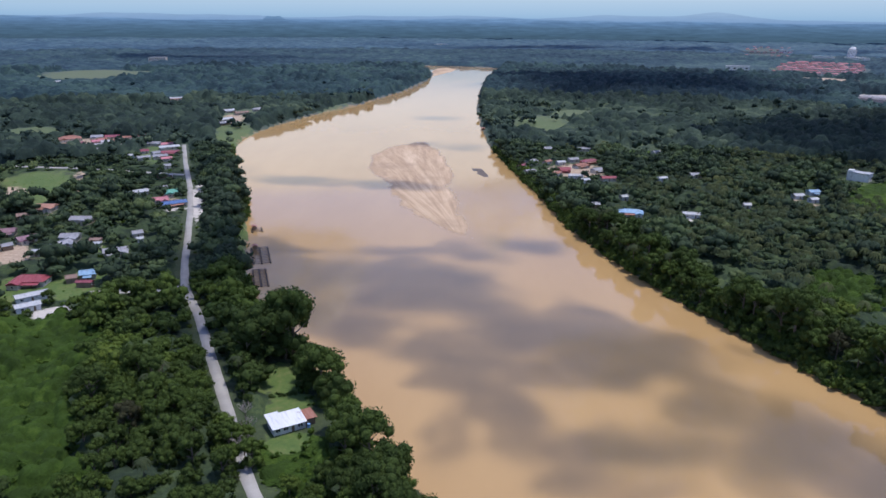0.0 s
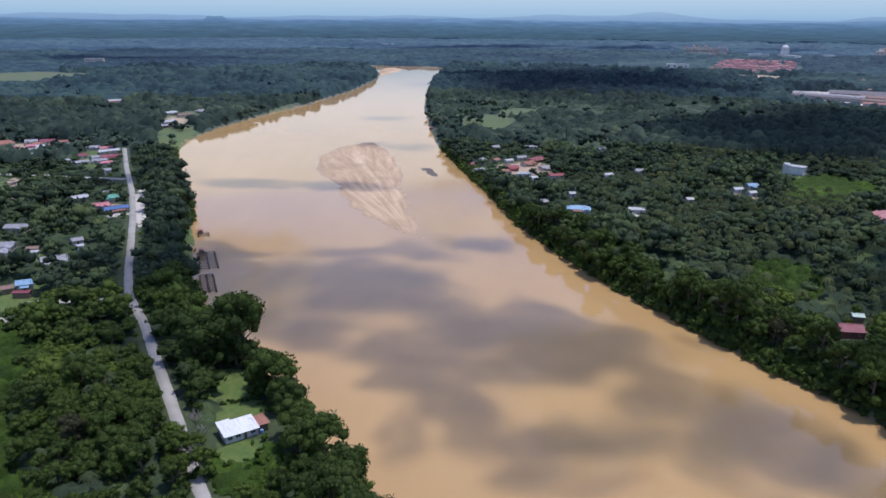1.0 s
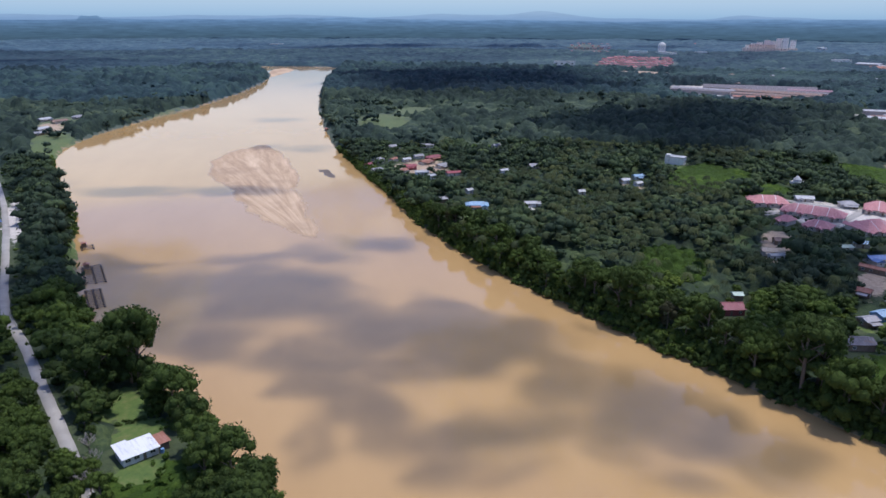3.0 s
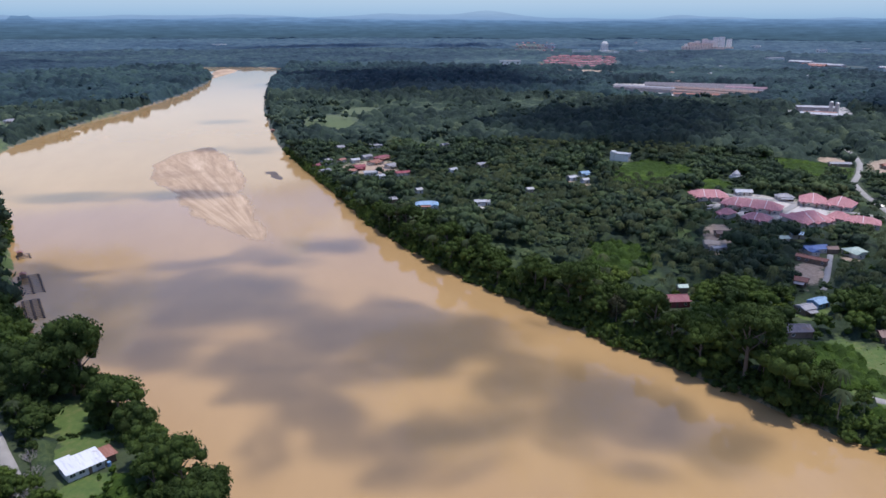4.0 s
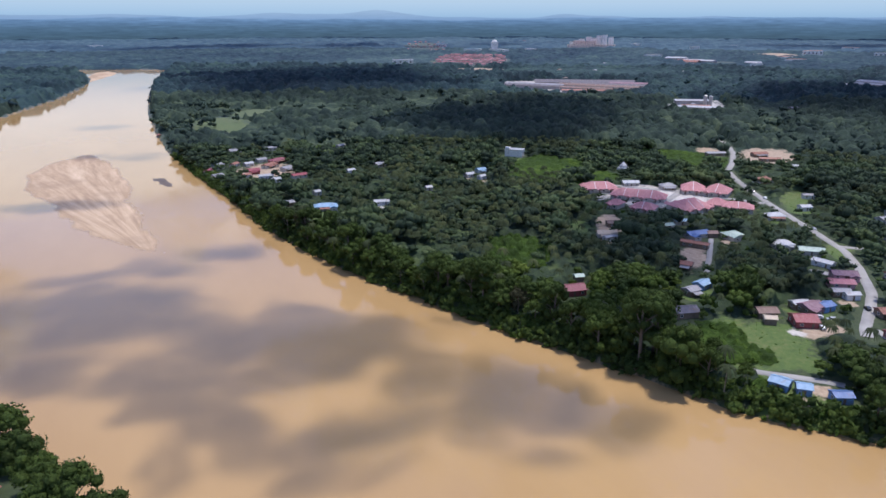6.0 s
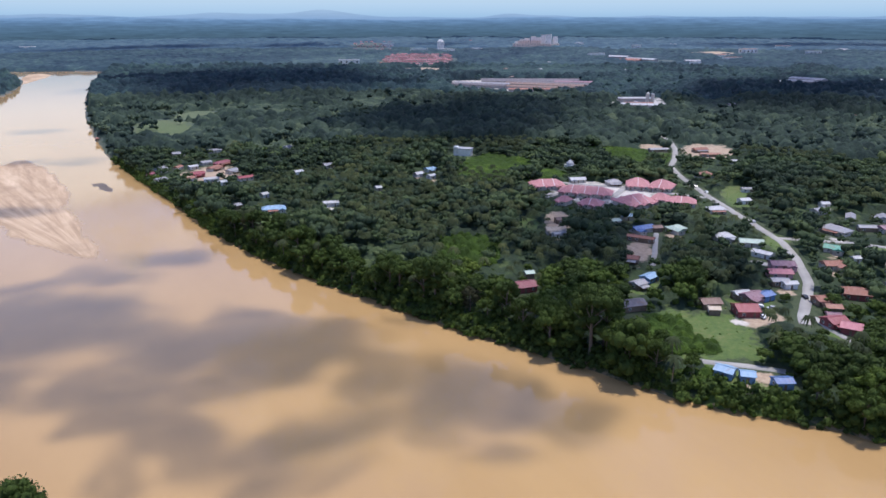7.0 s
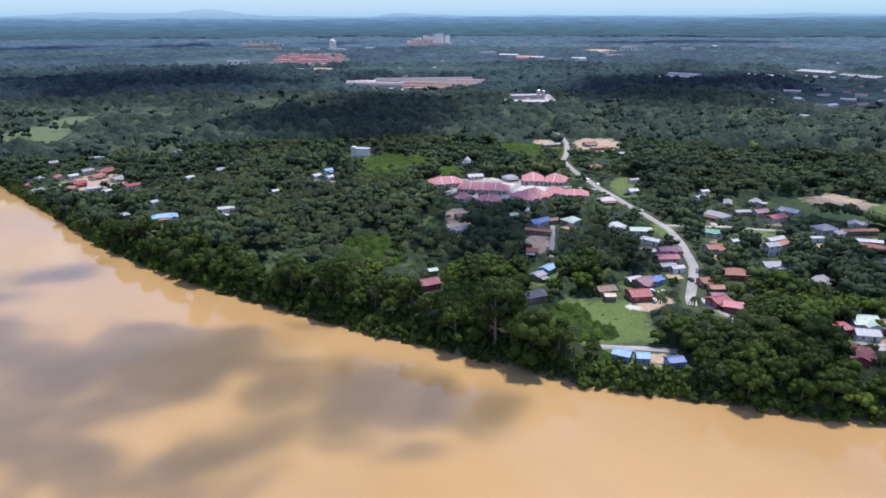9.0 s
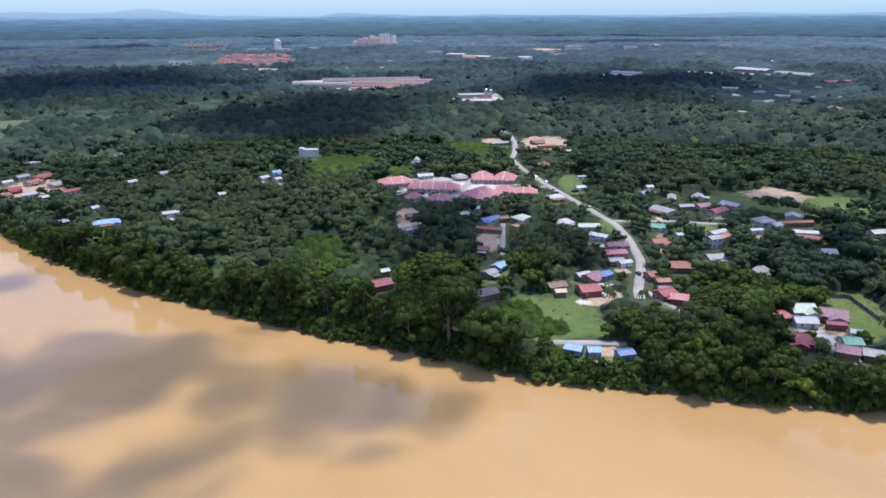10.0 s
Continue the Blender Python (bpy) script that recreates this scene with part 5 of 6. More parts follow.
def car(x, y, turn, paint):
    c = empty("car", pose(x, y, max(ground_z(x, y), 3.2) + 0.3, 0, 0, turn), "%s hatchback car parked on the ground" % paint, "car", "cars")
    bm = bmesh.new()
    prof = [(-2.0, 0.3), (2.0, 0.3), (2.05, 0.7), (1.2, 0.9), (0.6, 1.4), (-1.2, 1.42), (-1.9, 0.95), (-2.05, 0.7)]
    lo, hi = [bm.verts.new((p, -0.8, q)) for p, q in prof], [bm.verts.new((p, 0.8, q)) for p, q in prof]
    bm.faces.new(lo)
    bm.faces.new(hi[::-1])
    for k in range(8):
        bm.faces.new((hi[k], hi[(k + 1) % 8], lo[(k + 1) % 8], lo[k]))
    part("body", bm, CAR_PAINT[paint], c)
    for s in (-1, 1):
        part("side_window", boxes((-1.3, min(s * 0.79, s * 0.815), 0.95, 0.65, max(s * 0.79, s * 0.815), 1.33)), PANE, c)
    bm = bmesh.new()
    q = [bm.verts.new(p) for p in ((1.21, -0.7, 0.93), (1.21, 0.7, 0.93), (0.66, 0.66, 1.38), (0.66, -0.66, 1.38))]
    bm.faces.new(q)
    bmesh.ops.solidify(bm, geom=bm.faces[:], thickness=-0.02)
    part("windscreen", bm, PANE, c)
    for px, py in ((-1.25, -0.74), (-1.25, 0.74), (1.25, -0.74), (1.25, 0.74)):
        share("wheel", WHEEL, c, pose(px, py, 0.32))


for row in ((-164, 470, 20, "white"), (-161, 462, 20, "dark"), (-159, 456, 20, "silver"), (-166, 478, 20, "white"), (-171, 484, 20, "white"), (-157, 450, 20, "dark"),
            (245.5, 176, 140, "white"), (247, 170, 60, "white"), (258, 174, 140, "silver"), (281.5, 175, 60, "dark"), (410, 352, 50, "dark"), (402, 335, 60, "white"), (255, 178, 130, "white"), (366, 268, 62, "silver")):
    car(*row)

# ---------------------------------------------------------------- plants
def ico(sub):
    bm = bmesh.new()
    bmesh.ops.create_icosphere(bm, subdivisions=sub, radius=1.0)
    v = np.array([p.co[:] for p in bm.verts])
    f = np.array([[p.index for p in q.verts] for q in bm.faces])
    bm.free()
    return v, f


ICO1 = ico(1)


def turn_to(normals, rng):
    """Two axes across each normal, turned at random."""
    ref = np.where(np.abs(normals[:, 2:3]) < 0.9, np.array([[0, 0, 1.0]]), np.array([[1.0, 0, 0]]))
    a = np.cross(normals, ref)
    a /= np.linalg.norm(a, axis=1, keepdims=True)
    b = np.cross(normals, a)
    w = rng.uniform(0, math.tau, (len(normals), 1))
    return np.cos(w) * a + np.sin(w) * b, -np.sin(w) * a + np.cos(w) * b


def crown_shape(seed, lobes, core, leaves, leaf, spread=1.0, tall=0.8, lift=0.62, skirt=0, squash=0.78, lump=1.0, droop=0.75):
    """A crown one unit in radius: lobes of foliage at uneven heights with leaf sprays standing off them. Triangles."""
    rng = np.random.default_rng(seed)
    V, F, base = [], [], 0
    cen, size = [], []
    for k in range(lobes):
        a = k * 2.4 + rng.uniform(-0.6, 0.6)
        d = math.sqrt((k + 0.3) / lobes) * rng.uniform(0.52, 0.80) * spread
        cen.append((d * math.cos(a), d * math.sin(a), lift + tall * (0.42 - 0.62 * d * d) + rng.uniform(-0.16, 0.18)))
        size.append(rng.uniform(0.26, 0.50) * (1.15 if lobes < 6 else 1.0) * lump)
    for k in range(skirt):
        a = k * math.tau / skirt + rng.uniform(-0.4, 0.4)
        d = rng.uniform(0.45, 0.68) * spread
        cen.append((d * math.cos(a), d * math.sin(a), lift - tall * rng.uniform(0.25, droop)))
        size.append(rng.uniform(0.28, 0.44) * lump)
    cen, size = np.array(cen), np.array(size)
    cv, cf = core
    for c, s in zip(cen, size):
        wob = 1 + rng.uniform(-0.28, 0.28, (len(cv), 1))
        V.append(cv * wob * s * np.array([1, 1, squash]) * 0.84 + c)
        F.append(cf + base)
        base += len(cv)
    if leaves:
        weight = size ** 2 / (size ** 2).sum()
        which = rng.choice(len(size), leaves, p=weight)
        n = rng.normal(size=(leaves, 3))
        n[:, 2] = np.abs(n[:, 2]) * 1.1 - 0.4
        n /= np.linalg.norm(n, axis=1, keepdims=True)
        p = cen[which] + n * size[which][:, None] * rng.uniform(0.82, 1.22, (leaves, 1)) * np.array([1, 1, squash])
        nn = n + rng.normal(scale=0.65, size=n.shape)
        nn /= np.linalg.norm(nn, axis=1, keepdims=True)
        a, b = turn_to(nn, rng)
        s = leaf * rng.uniform(0.5, 1.5, (leaves, 1))
        V.append(np.stack([p - a * s, p + b * s * 0.55, p + a * s * 1.1 - nn * s * 0.3, p - b * s * 0.55], 1).reshape(-1, 3))
        k = np.arange(leaves)[:, None] * 4 + base
        F.append(np.concatenate([k + np.array([[0, 2, 1]]), k + np.array([[0, 3, 2]])]))
    return np.concatenate(V), np.concatenate(F)


def palm_shape(seed, fronds=15, cuts=4):
    """A coconut palm's head one unit in radius, fronds arching out and down. Triangles."""
    rng = np.random.default_rng(seed)
    V, F, base = [], [], 0
    for k in range(fronds):
        a = k * 2.399 + rng.uniform(-0.2, 0.2)
        rise = rng.uniform(-0.1, 0.75)
        r = rng.uniform(0.8, 1.1)
        s = np.linspace(0, 1, cuts + 1)
        out = r * s * (1 - 0.15 * s)
        z = 1.0 + rise * s - (0.75 + rise * 1.0) * s ** 2
        wide = 0.085 * np.sin(np.clip(s * 0.85 + 0.12, 0, 1) * math.pi) + 0.015
        mid = np.stack([out * math.cos(a), out * math.sin(a), z], 1)
        side = np.array([-math.sin(a), math.cos(a), 0])
        lo = mid + side * wide[:, None] - np.array([0, 0, 1]) * wide[:, None] * 0.6
        ro = mid - side * wide[:, None] - np.array([0, 0, 1]) * wide[:, None] * 0.6
        V += [mid, lo, ro]
        n = cuts + 1
        for c in range(cuts):
            m0, l0, r0 = base + c, base + n + c, base + 2 * n + c
            F += [(m0, m0 + 1, l0 + 1), (m0, l0 + 1, l0), (m0, r0 + 1, m0 + 1), (m0, r0, r0 + 1)]
        base += 3 * n
    return np.concatenate(V), np.array(F)


def trunk_bm(h, r, seed, limbs=5):
    rng = random.Random(seed)
    bm = bmesh.new()
    knee = Vector((rng.uniform(-0.3, 0.3), rng.uniform(-0.3, 0.3), h * 0.45))
    tube(bm, (0, 0, -1.2), knee, r, r * 0.75, 7)
    tube(bm, knee, (knee.x * 1.6, knee.y * 1.6, h), r * 0.75, r * 0.4, 7)
    for k in range(limbs):
        a = k * 2.4 + rng.uniform(-0.4, 0.4)
        z = h * rng.uniform(0.45, 0.85)
        tube(bm, (knee.x, knee.y, z), (math.cos(a) * h * 0.34, math.sin(a) * h * 0.34, z + h * 0.3), r * 0.35, r * 0.12, 5)
    return bm


def tree_kind(seed, label, h, r, kind="broad", mat=None):
    """One tree to copy: trunk with limbs, and a crown; height and crown radius in metres."""
    t = empty("tree" if kind == "broad" else "coconut_palm", Matrix.Translation((0, 0, 0)), label, "tree" if kind == "broad" else "palm", "riverside trees" if kind == "broad" else "coconut palms")
    if kind == "broad":
        part("trunk", trunk_bm(h * 0.72, 0.028 * h, seed), BARK, t)
        v, f = crown_shape(seed, 22, ICO1, 1500, 0.046, skirt=10, lump=0.66, droop=1.1)
        v = v * np.array([r, r, r * 1.3]) + np.array([0, 0, h - r * 1.66])
        mat = mat or LEAF
    else:
        bm = bmesh.new()
        lean = random.Random(seed).uniform(-1.2, 1.2)
        tube(bm, (0, 0, -0.6), (lean * 0.4, 0, h * 0.5), 0.2, 0.16, 7)
        tube(bm, (lean * 0.4, 0, h * 0.5), (lean, 0, h - 0.2), 0.16, 0.13, 7)
        part("trunk", bm, BARK, t)
        v, f = palm_shape(seed, 20, 5)
        v = v * np.array([r, r, r * 0.8]) + np.array([lean, 0, h - r * 0.8])
        mat = PALM
    tint = np.full(len(v), {1: 0.25, 2: 0.18, 3: 0.42, 4: 0.62, 5: 0.36, 6: 0.26}.get(seed, 0.4))
    share("crown", big_mesh("crown", v, f, mat, tint), t)
    return t


def free_of(x, y, road_gap=2.2, plots=1.0, covers=("grass", "lawn", "dirt", "concrete", "scrub"), edge=-1.5):
    """Where plants may stand: off the water, the roads, the houses and the clearings."""
    ok = shore(x, y) < edge
    for corners, half in ROADS:
        c = np.array(corners, dtype=float)
        near = (x > c[:, 0].min() - 15) & (x < c[:, 0].max() + 15) & (y > c[:, 1].min() - 15) & (y < c[:, 1].max() + 15)
        if near.any():
            hit = np.zeros(x.shape, dtype=bool)
            hit[near] = away(c, x[near], y[near]) < half + road_gap
            ok &= ~hit
    for px, py, r in PLOTS:
        ok &= (x - px) ** 2 + (y - py) ** 2 > (r * plots) ** 2
    if covers:
        ok &= cover_map(x, y, covers) < 0.45
    return ok


def spots(x0, x1, y0, y1, step, rng, jitter=0.42):
    X, Y = np.meshgrid(np.arange(x0, x1, step), np.arange(y0, y1, step * 0.87), indexing="ij")
    X = X + (np.arange(X.shape[1]) % 2)[None, :] * step / 2
    return (X + rng.uniform(-jitter, jitter, X.shape) * step).ravel(), (Y + rng.uniform(-jitter, jitter, X.shape) * step).ravel()


def scatter(name, shapes, x, y, z, size, tints, mat, label, tall=None):
    """Many plants of a few shapes joined in one mesh."""
    rng = np.random.default_rng(len(x))
    V, F, T, base = [], [], [], 0
    pick = rng.integers(0, len(shapes), len(x))
    for k, (v, f) in enumerate(shapes):
        i = np.where(pick == k)[0]
        if not len(i):
            continue
        a = rng.uniform(0, math.tau, len(i))
        s = size[i]
        h = s if tall is None else s * tall[i]
        c, q = (np.cos(a) * s)[:, None], (np.sin(a) * s)[:, None]
        px = v[None, :, 0] * c - v[None, :, 1] * q + x[i][:, None]
        py = v[None, :, 0] * q + v[None, :, 1] * c + y[i][:, None]
        pz = v[None, :, 2] * h[:, None] + z[i][:, None]
        V.append(np.stack([px, py, pz], -1).reshape(-1, 3))
        F.append((f[None] + (np.arange(len(i)) * len(v))[:, None, None] + base).reshape(-1, 3))
        T.append(np.repeat(tints[i], len(v)))
        base += len(i) * len(v)
    me = big_mesh(name, np.concatenate(V), np.concatenate(F), mat, np.concatenate(T), smooth=len(shapes[0][1]) < 60)
    return tagged(new(name, me), label, "trees" if "shrub" not in name else "shrubs", kind="stuff")


LOFTY = [(253, 279, 125, 50, 48), (362, 126, 91, 50, 15), (245, 113, 68, 40, 19), (237, 132, 47, 26, 27), (260, 211, 53, 33, 34), (146, 190, 80, 22, -55), (-122, 375, 200, 14, -73),
         (-74, 245, 55, 37, -63), (-30, 207, 54, 26, -81), (-81, 198, 30, 20, -64), (377, 320, 72, 32, 39), (466, 322, 92, 51, 29)]


def stand(x, y):
    """Old tall groves against young low growth, 0 to 1.4."""
    s = np.clip(0.5 + 0.55 * wave(x, y, 34.0, 3.3) + 0.35 * wave(x, y, 13.0, 6.1), 0, 1)
    for cx, cy, length, width, turn in LOFTY:
        c, q = math.cos(radians(turn)), math.sin(radians(turn))
        u, v = (c * (x - cx) + q * (y - cy)) / (length / 2), (-q * (x - cx) + c * (y - cy)) / (width / 2)
        s = np.where(np.hypot(u, v) < 1, np.maximum(s, 1.3), s)
    return s


def village(x, y):
    """How tall plants grow: low by houses and roads, full in the woods."""
    d = np.full(x.shape, 1e3)
    for px, py, r in PLOTS:
        far = math.hypot(px, py)
        if far < 800:
            ux, uy = px / far, py / far
            along = np.clip((x - px) * ux + (y - py) * uy, -0.055 * far, 0)
            d = np.minimum(d, np.hypot(x - px - along * ux, y - py - along * uy) - 0.8 * r)
    for k, (corners, half) in enumerate((ROADS[0], ROADS[1], ROADS[6])):
        for out in ((0, 0.014, 0.026), (0, 0.014, 0.028, 0.042), (0, 0.014, 0.028))[k]:
            d = np.minimum(d, away(corners, x * (1 + out), y * (1 + out)) - half)
    return np.clip((d - 0.5) / (0.5 + 0.018 * np.hypot(x, y)), 0, 1)


# single trees: the banks that the drone hovers nearest to
BROAD = [tree_kind(s, lab, h, r) for s, lab, h, r in (
    (1, "broad dark green rain tree on the river bank", 14.0, 6.2), (2, "tall rounded dark green tree among the riverside woods", 16.0, 5.6), (3, "leafy mid-green fruit tree beside the river", 11.0, 4.8),
    (4, "bright green young tree in the village woods", 9.0, 4.2), (5, "spreading olive green tree above the bank", 12.5, 6.0), (6, "dense bushy dark tree at the water's edge", 10.0, 5.0))]
BROAD.append(tree_kind(7, "tree with reddish-brown young leaves on the bank", 13.0, 4.6, mat=RUSTLEAF))
PALMS = [tree_kind(s, "coconut palm with drooping fronds in the village grove", h, 4.4, "palm") for s, h in ((11, 13.0), (12, 11.0))]
rng = np.random.default_rng(21)
near_x, near_y = spots(-140, 60, 120, 330, 7.0, rng)
ok = free_of(near_x, near_y, 3.5) & (near_x > -150) & (near_x < 10) & (near_x > -0.62 * near_y - 5)
near_x, near_y = near_x[ok], near_y[ok]
right_x, right_y = spots(80, 330, 40, 420, 8.2, rng)
rs = shore(right_x, right_y)
ok = free_of(right_x, right_y) & (rs > -19) & (right_x > 60)
right_x, right_y = right_x[ok], right_y[ok]
order = np.argsort(np.hypot(right_x, right_y))[:150]
order_l = np.argsort(np.hypot(near_x + 30, near_y - 150))[:150]
SINGLE = [(-58.5, 170.0), (-55.0, 160.5), (-67.0, 186.0), (-169.8, 282.3)] + [(x, y) for x, y in zip(np.concatenate([near_x[order_l], right_x[order]]), np.concatenate([near_y[order_l], right_y[order]]))]
used = set()
for x, y in SINGLE:
    src = PALMS[rng.integers(0, 2)] if rng.random() < 0.08 else BROAD[rng.choice(7, p=[0.2, 0.175, 0.165, 0.125, 0.175, 0.15, 0.01])]
    s = rng.uniform(0.72, 1.12) * (0.62 + 0.62 * min(1.2, float(stand(np.array([x]), np.array([y]))[0]))) * ((1.28 if x > 60 else 1.45) if shore(np.array([x]), np.array([y]))[0] > -15 else 0.95)
    for corners, half in ROADS[:2]:
        gap = float(away(corners, np.array([x]), np.array([y]))[0]) - half
        s = min(s * (0.62 + 0.38 * min(1.0, gap / 16)), 0.22 + 0.15 * gap)
    s = min(s, 1.05) if src in PALMS else min(s, 1.75)
    s *= 0.75 + 0.25 * float(village(np.array([x]), np.array([y]))[0])
    m = Matrix.Translation((x, y, ground_z(x, y) - 0.1)) @ Matrix.Rotation(rng.uniform(0, math.tau), 4, "Z")
    if src.name not in used:
        used.add(src.name)
        src.matrix_basis = m
        t = src
    else:
        t = copy_thing(src, m)
    t.scale = (s, s, s * rng.uniform(0.9, 1.1))
for src in BROAD + PALMS:
    if src.name not in used:
        x, y = 150 + 9 * len(used), 330
        src.matrix_basis = Matrix.Translation((x, y, ground_z(x, y)))
        used.add(src.name)

# young trees leaning over the road beside the bungalow
for x, y, s, turn in ((-60.4, 174.0, 1.12, 0.4), (-52.4, 167.0, 1.05, 2.1), (-64.0, 181.5, 0.95, 3.6), (-58.4, 166.0, 0.90, 5.0), (-56.4, 176.5, 0.85, 1.2)):
    t = copy_thing(BROAD[3], Matrix.Translation((x, y, ground_z(x, y) - 0.1)) @ Matrix.Rotation(turn, 4, "Z"))
    t.scale = (s, s, s)

taken = np.array(SINGLE)


def not_taken(x, y, gap=5.5):
    keep = np.ones(x.shape, dtype=bool)
    near = (np.hypot(x, y) < 520)
    idx = np.where(near)[0]
    d = np.hypot(x[idx][:, None] - taken[:, 0], y[idx][:, None] - taken[:, 1]).min(1)
    keep[idx] = d > gap
    return keep


def in_sight(x, y):
    """The quarter of the plain round which the camera turns."""
    a = np.degrees(np.arctan2(x, y))
    return (a > -40) & (a < 81)


NEAR_SHAPES = [crown_shape(80 + k, 13 + k % 3, ICO1, 260, 0.088, skirt=3, lump=0.8) for k in range(6)]
MID_SHAPES = [crown_shape(100 + k, 4 + k % 2, ICO1, 32, 0.17) for k in range(8)]
MID_PALM = [palm_shape(130 + k, 18, 2) for k in range(3)]
LOW_SHAPES = [crown_shape(160 + k, 2, ICO1, 22, 0.22, 0.8, 0.5, 0.3) for k in range(5)]
FAR_SHAPES = [crown_shape(190 + k, 3, ICO1, 7, 0.24, 0.9, 0.7, 0.35, squash=0.9) for k in range(6)]
CLUMP = [crown_shape(220 + k, 1, ICO1, 0, 0.3, 0.5, 0.4, 0.25) for k in range(5)]


def tree_tint(x, y, rng):
    return np.clip(0.62 - 0.42 * stand(x, y) + 0.22 * wave(x, y, 45.0, 5.0) + 0.14 * wave(x, y, 14.0, 2.0) + rng.normal(scale=0.24, size=x.shape), 0, 1)


rng = np.random.default_rng(31)
x, y = spots(-480, 700, 60, 700, 6.9, rng)
r = np.hypot(x, y)
ok = in_sight(x, y) & (r < 690) & (r > 110)
x, y = x[ok], y[ok]
ok = free_of(x, y, 2.0) & not_taken(x, y)
ok &= (village(x, y) > 0.55) | (rng.random(x.shape) < np.where(x > 0, 0.66, 0.55))
ok &= (stand(x, y) > 0.22) | (rng.random(x.shape) < 0.5)
x, y = x[ok], y[ok]
grove = ((wave(x, y, 60.0, 8.0) > 0.05) | (np.hypot(x - 215, (y - 360) * 0.7) < 85)) & (x > 90) & (rng.random(x.shape) < 0.62)
close = np.hypot(x, y) < 330
for mask, shapes, mat, lo, hi, name, label in ((~grove & close, NEAR_SHAPES, LEAF, 3.6, 6.6, "riverside_woodland", "dense mixed green woodland near the river"), (~grove & ~close, MID_SHAPES, WOODLEAF, 3.6, 6.6, "woodland", "dense mixed green village woodland"), (grove, MID_PALM, PALM, 3.0, 4.2, "palm_grove", "grove of grey-green coconut palms")):
    n = mask.sum()
    xx, yy = x[mask], y[mask]
    grown = village(xx, yy)
    size = rng.uniform(lo, hi, n) * (0.54 + 0.46 * grown) * (rng.choice([0.62, 0.8, 1.0, 1.0, 1.3, 1.55 if name == "woodland" else 1.2], n) if name != "palm_grove" else rng.uniform(0.8, 1.1, n))
    size *= 1 + (0.72 * stand(xx, yy) - 0.38) * grown * (name != "palm_grove")
    size = np.minimum(size, 8.2)
    z = land(xx, yy) + (rng.uniform(-1.0, 3.0, n) if name != "palm_grove" else rng.uniform(5.0, 9.5, n)) * (0.1 + 0.9 * grown)
    scatter(name, shapes, xx, yy, z, size, tree_tint(xx, yy, rng), mat, label, rng.uniform(0.85, 1.25, n))

# shrubs: the banks' edges, the scrubby clearings and the gaps between the trees
x, y = spots(-420, 620, 60, 720, 4.6, rng)
r = np.hypot(x, y)
ok = in_sight(x, y) & (r < np.where(x > 0, 520, 720)) & (r > 110)
x, y = x[ok], y[ok]
s = shore(x, y)
open_ok = free_of(x, y, 1.0, 0.9, ("dirt", "concrete", "lawn", "grass"), 0.8)
keep = open_ok & (((s > -15) & (rng.random(x.shape) < 0.7)) | ((cover_map(x, y, ("scrub",)) > 0.3) & (rng.random(x.shape) < 0.3)) | (rng.random(x.shape) < np.where(x > 0, 0.08, 0.14)))
x, y = x[keep], y[keep]
scatter("shrubs", LOW_SHAPES, x, y, np.maximum(land(x, y), 0.2) - 0.2, rng.uniform(1.4, 3.0, len(x)), tree_tint(x, y, rng), BUSH, "tangled bright green shrubs and creepers", rng.uniform(0.7, 1.2, len(x)))

x, y = spots(-240, 330, 50, 700, 2.7, rng)
s = shore(x, y)
ok = in_sight(x, y) & (s > np.where(x > 60, -8.0, -4.5)) & (s < 0.6) & free_of(x, y, 1.0, 0.8, ("lawn",), 0.6)
x, y = x[ok], y[ok]
scatter("bank_shrubs", LOW_SHAPES, x, y, np.maximum(land(x, y), 0.0) - 0.5, rng.uniform(1.7, 3.4, len(x)) * np.where(x > 60, 1.35, 1.0), tree_tint(x, y, rng) * 0.8, LEAF, "dark creepers and bushes hanging over the river bank", rng.uniform(0.9, 1.5, len(x)))

x, y = spots(-330, 560, 60, 620, 2.6, rng)
ok = in_sight(x, y) & (np.hypot(x, y) > 110) & (cover_map(x, y, ("grass", "scrub")) > 0.1) & (rng.random(x.shape) < 0.6) & (wave(x, y, 9.0, 7.0) > -0.2)
x, y = x[ok], y[ok]
ok = free_of(x, y, 0.8, 0.8, ("dirt", "concrete"), 0.0)
x, y = x[ok], y[ok]
scatter("weed_shrubs", CLUMP, x, y, land(x, y) - 0.15, rng.uniform(0.5, 1.3, len(x)), np.clip(tree_tint(x, y, rng) + 0.4, 0, 1), BUSH, "low weeds and tussocks in the rough grass", rng.uniform(0.25, 0.55, len(x)))

k = np.arange(0, 1, 0.035)
x, y = -64 + 20 * k + rng.normal(scale=0.4, size=k.shape), 203 + 6.5 * k + rng.normal(scale=0.4, size=k.shape)
scatter("hedge_shrubs", LOW_SHAPES, x, y, land(x, y) - 0.2, rng.uniform(1.0, 1.6, len(x)), np.full(x.shape, 0.2), LEAF, "dark clipped hedge between two lawns", np.full(x.shape, 0.8))

x, y = spots(-230, 480, 100, 560, 3.4, rng, 1.2)
ok = in_sight(x, y) & (np.hypot(x, y) > 110) & (cover_map(x, y, ("scrub",)) > 0.25) & (rng.random(x.shape) < np.clip(420 / np.hypot(x, y) - 0.6, 0.1, 1))
x, y = x[ok], y[ok]
ok = free_of(x, y, 0.8, 0.7, ("dirt", "concrete"), 0.0)
x, y = x[ok], y[ok]
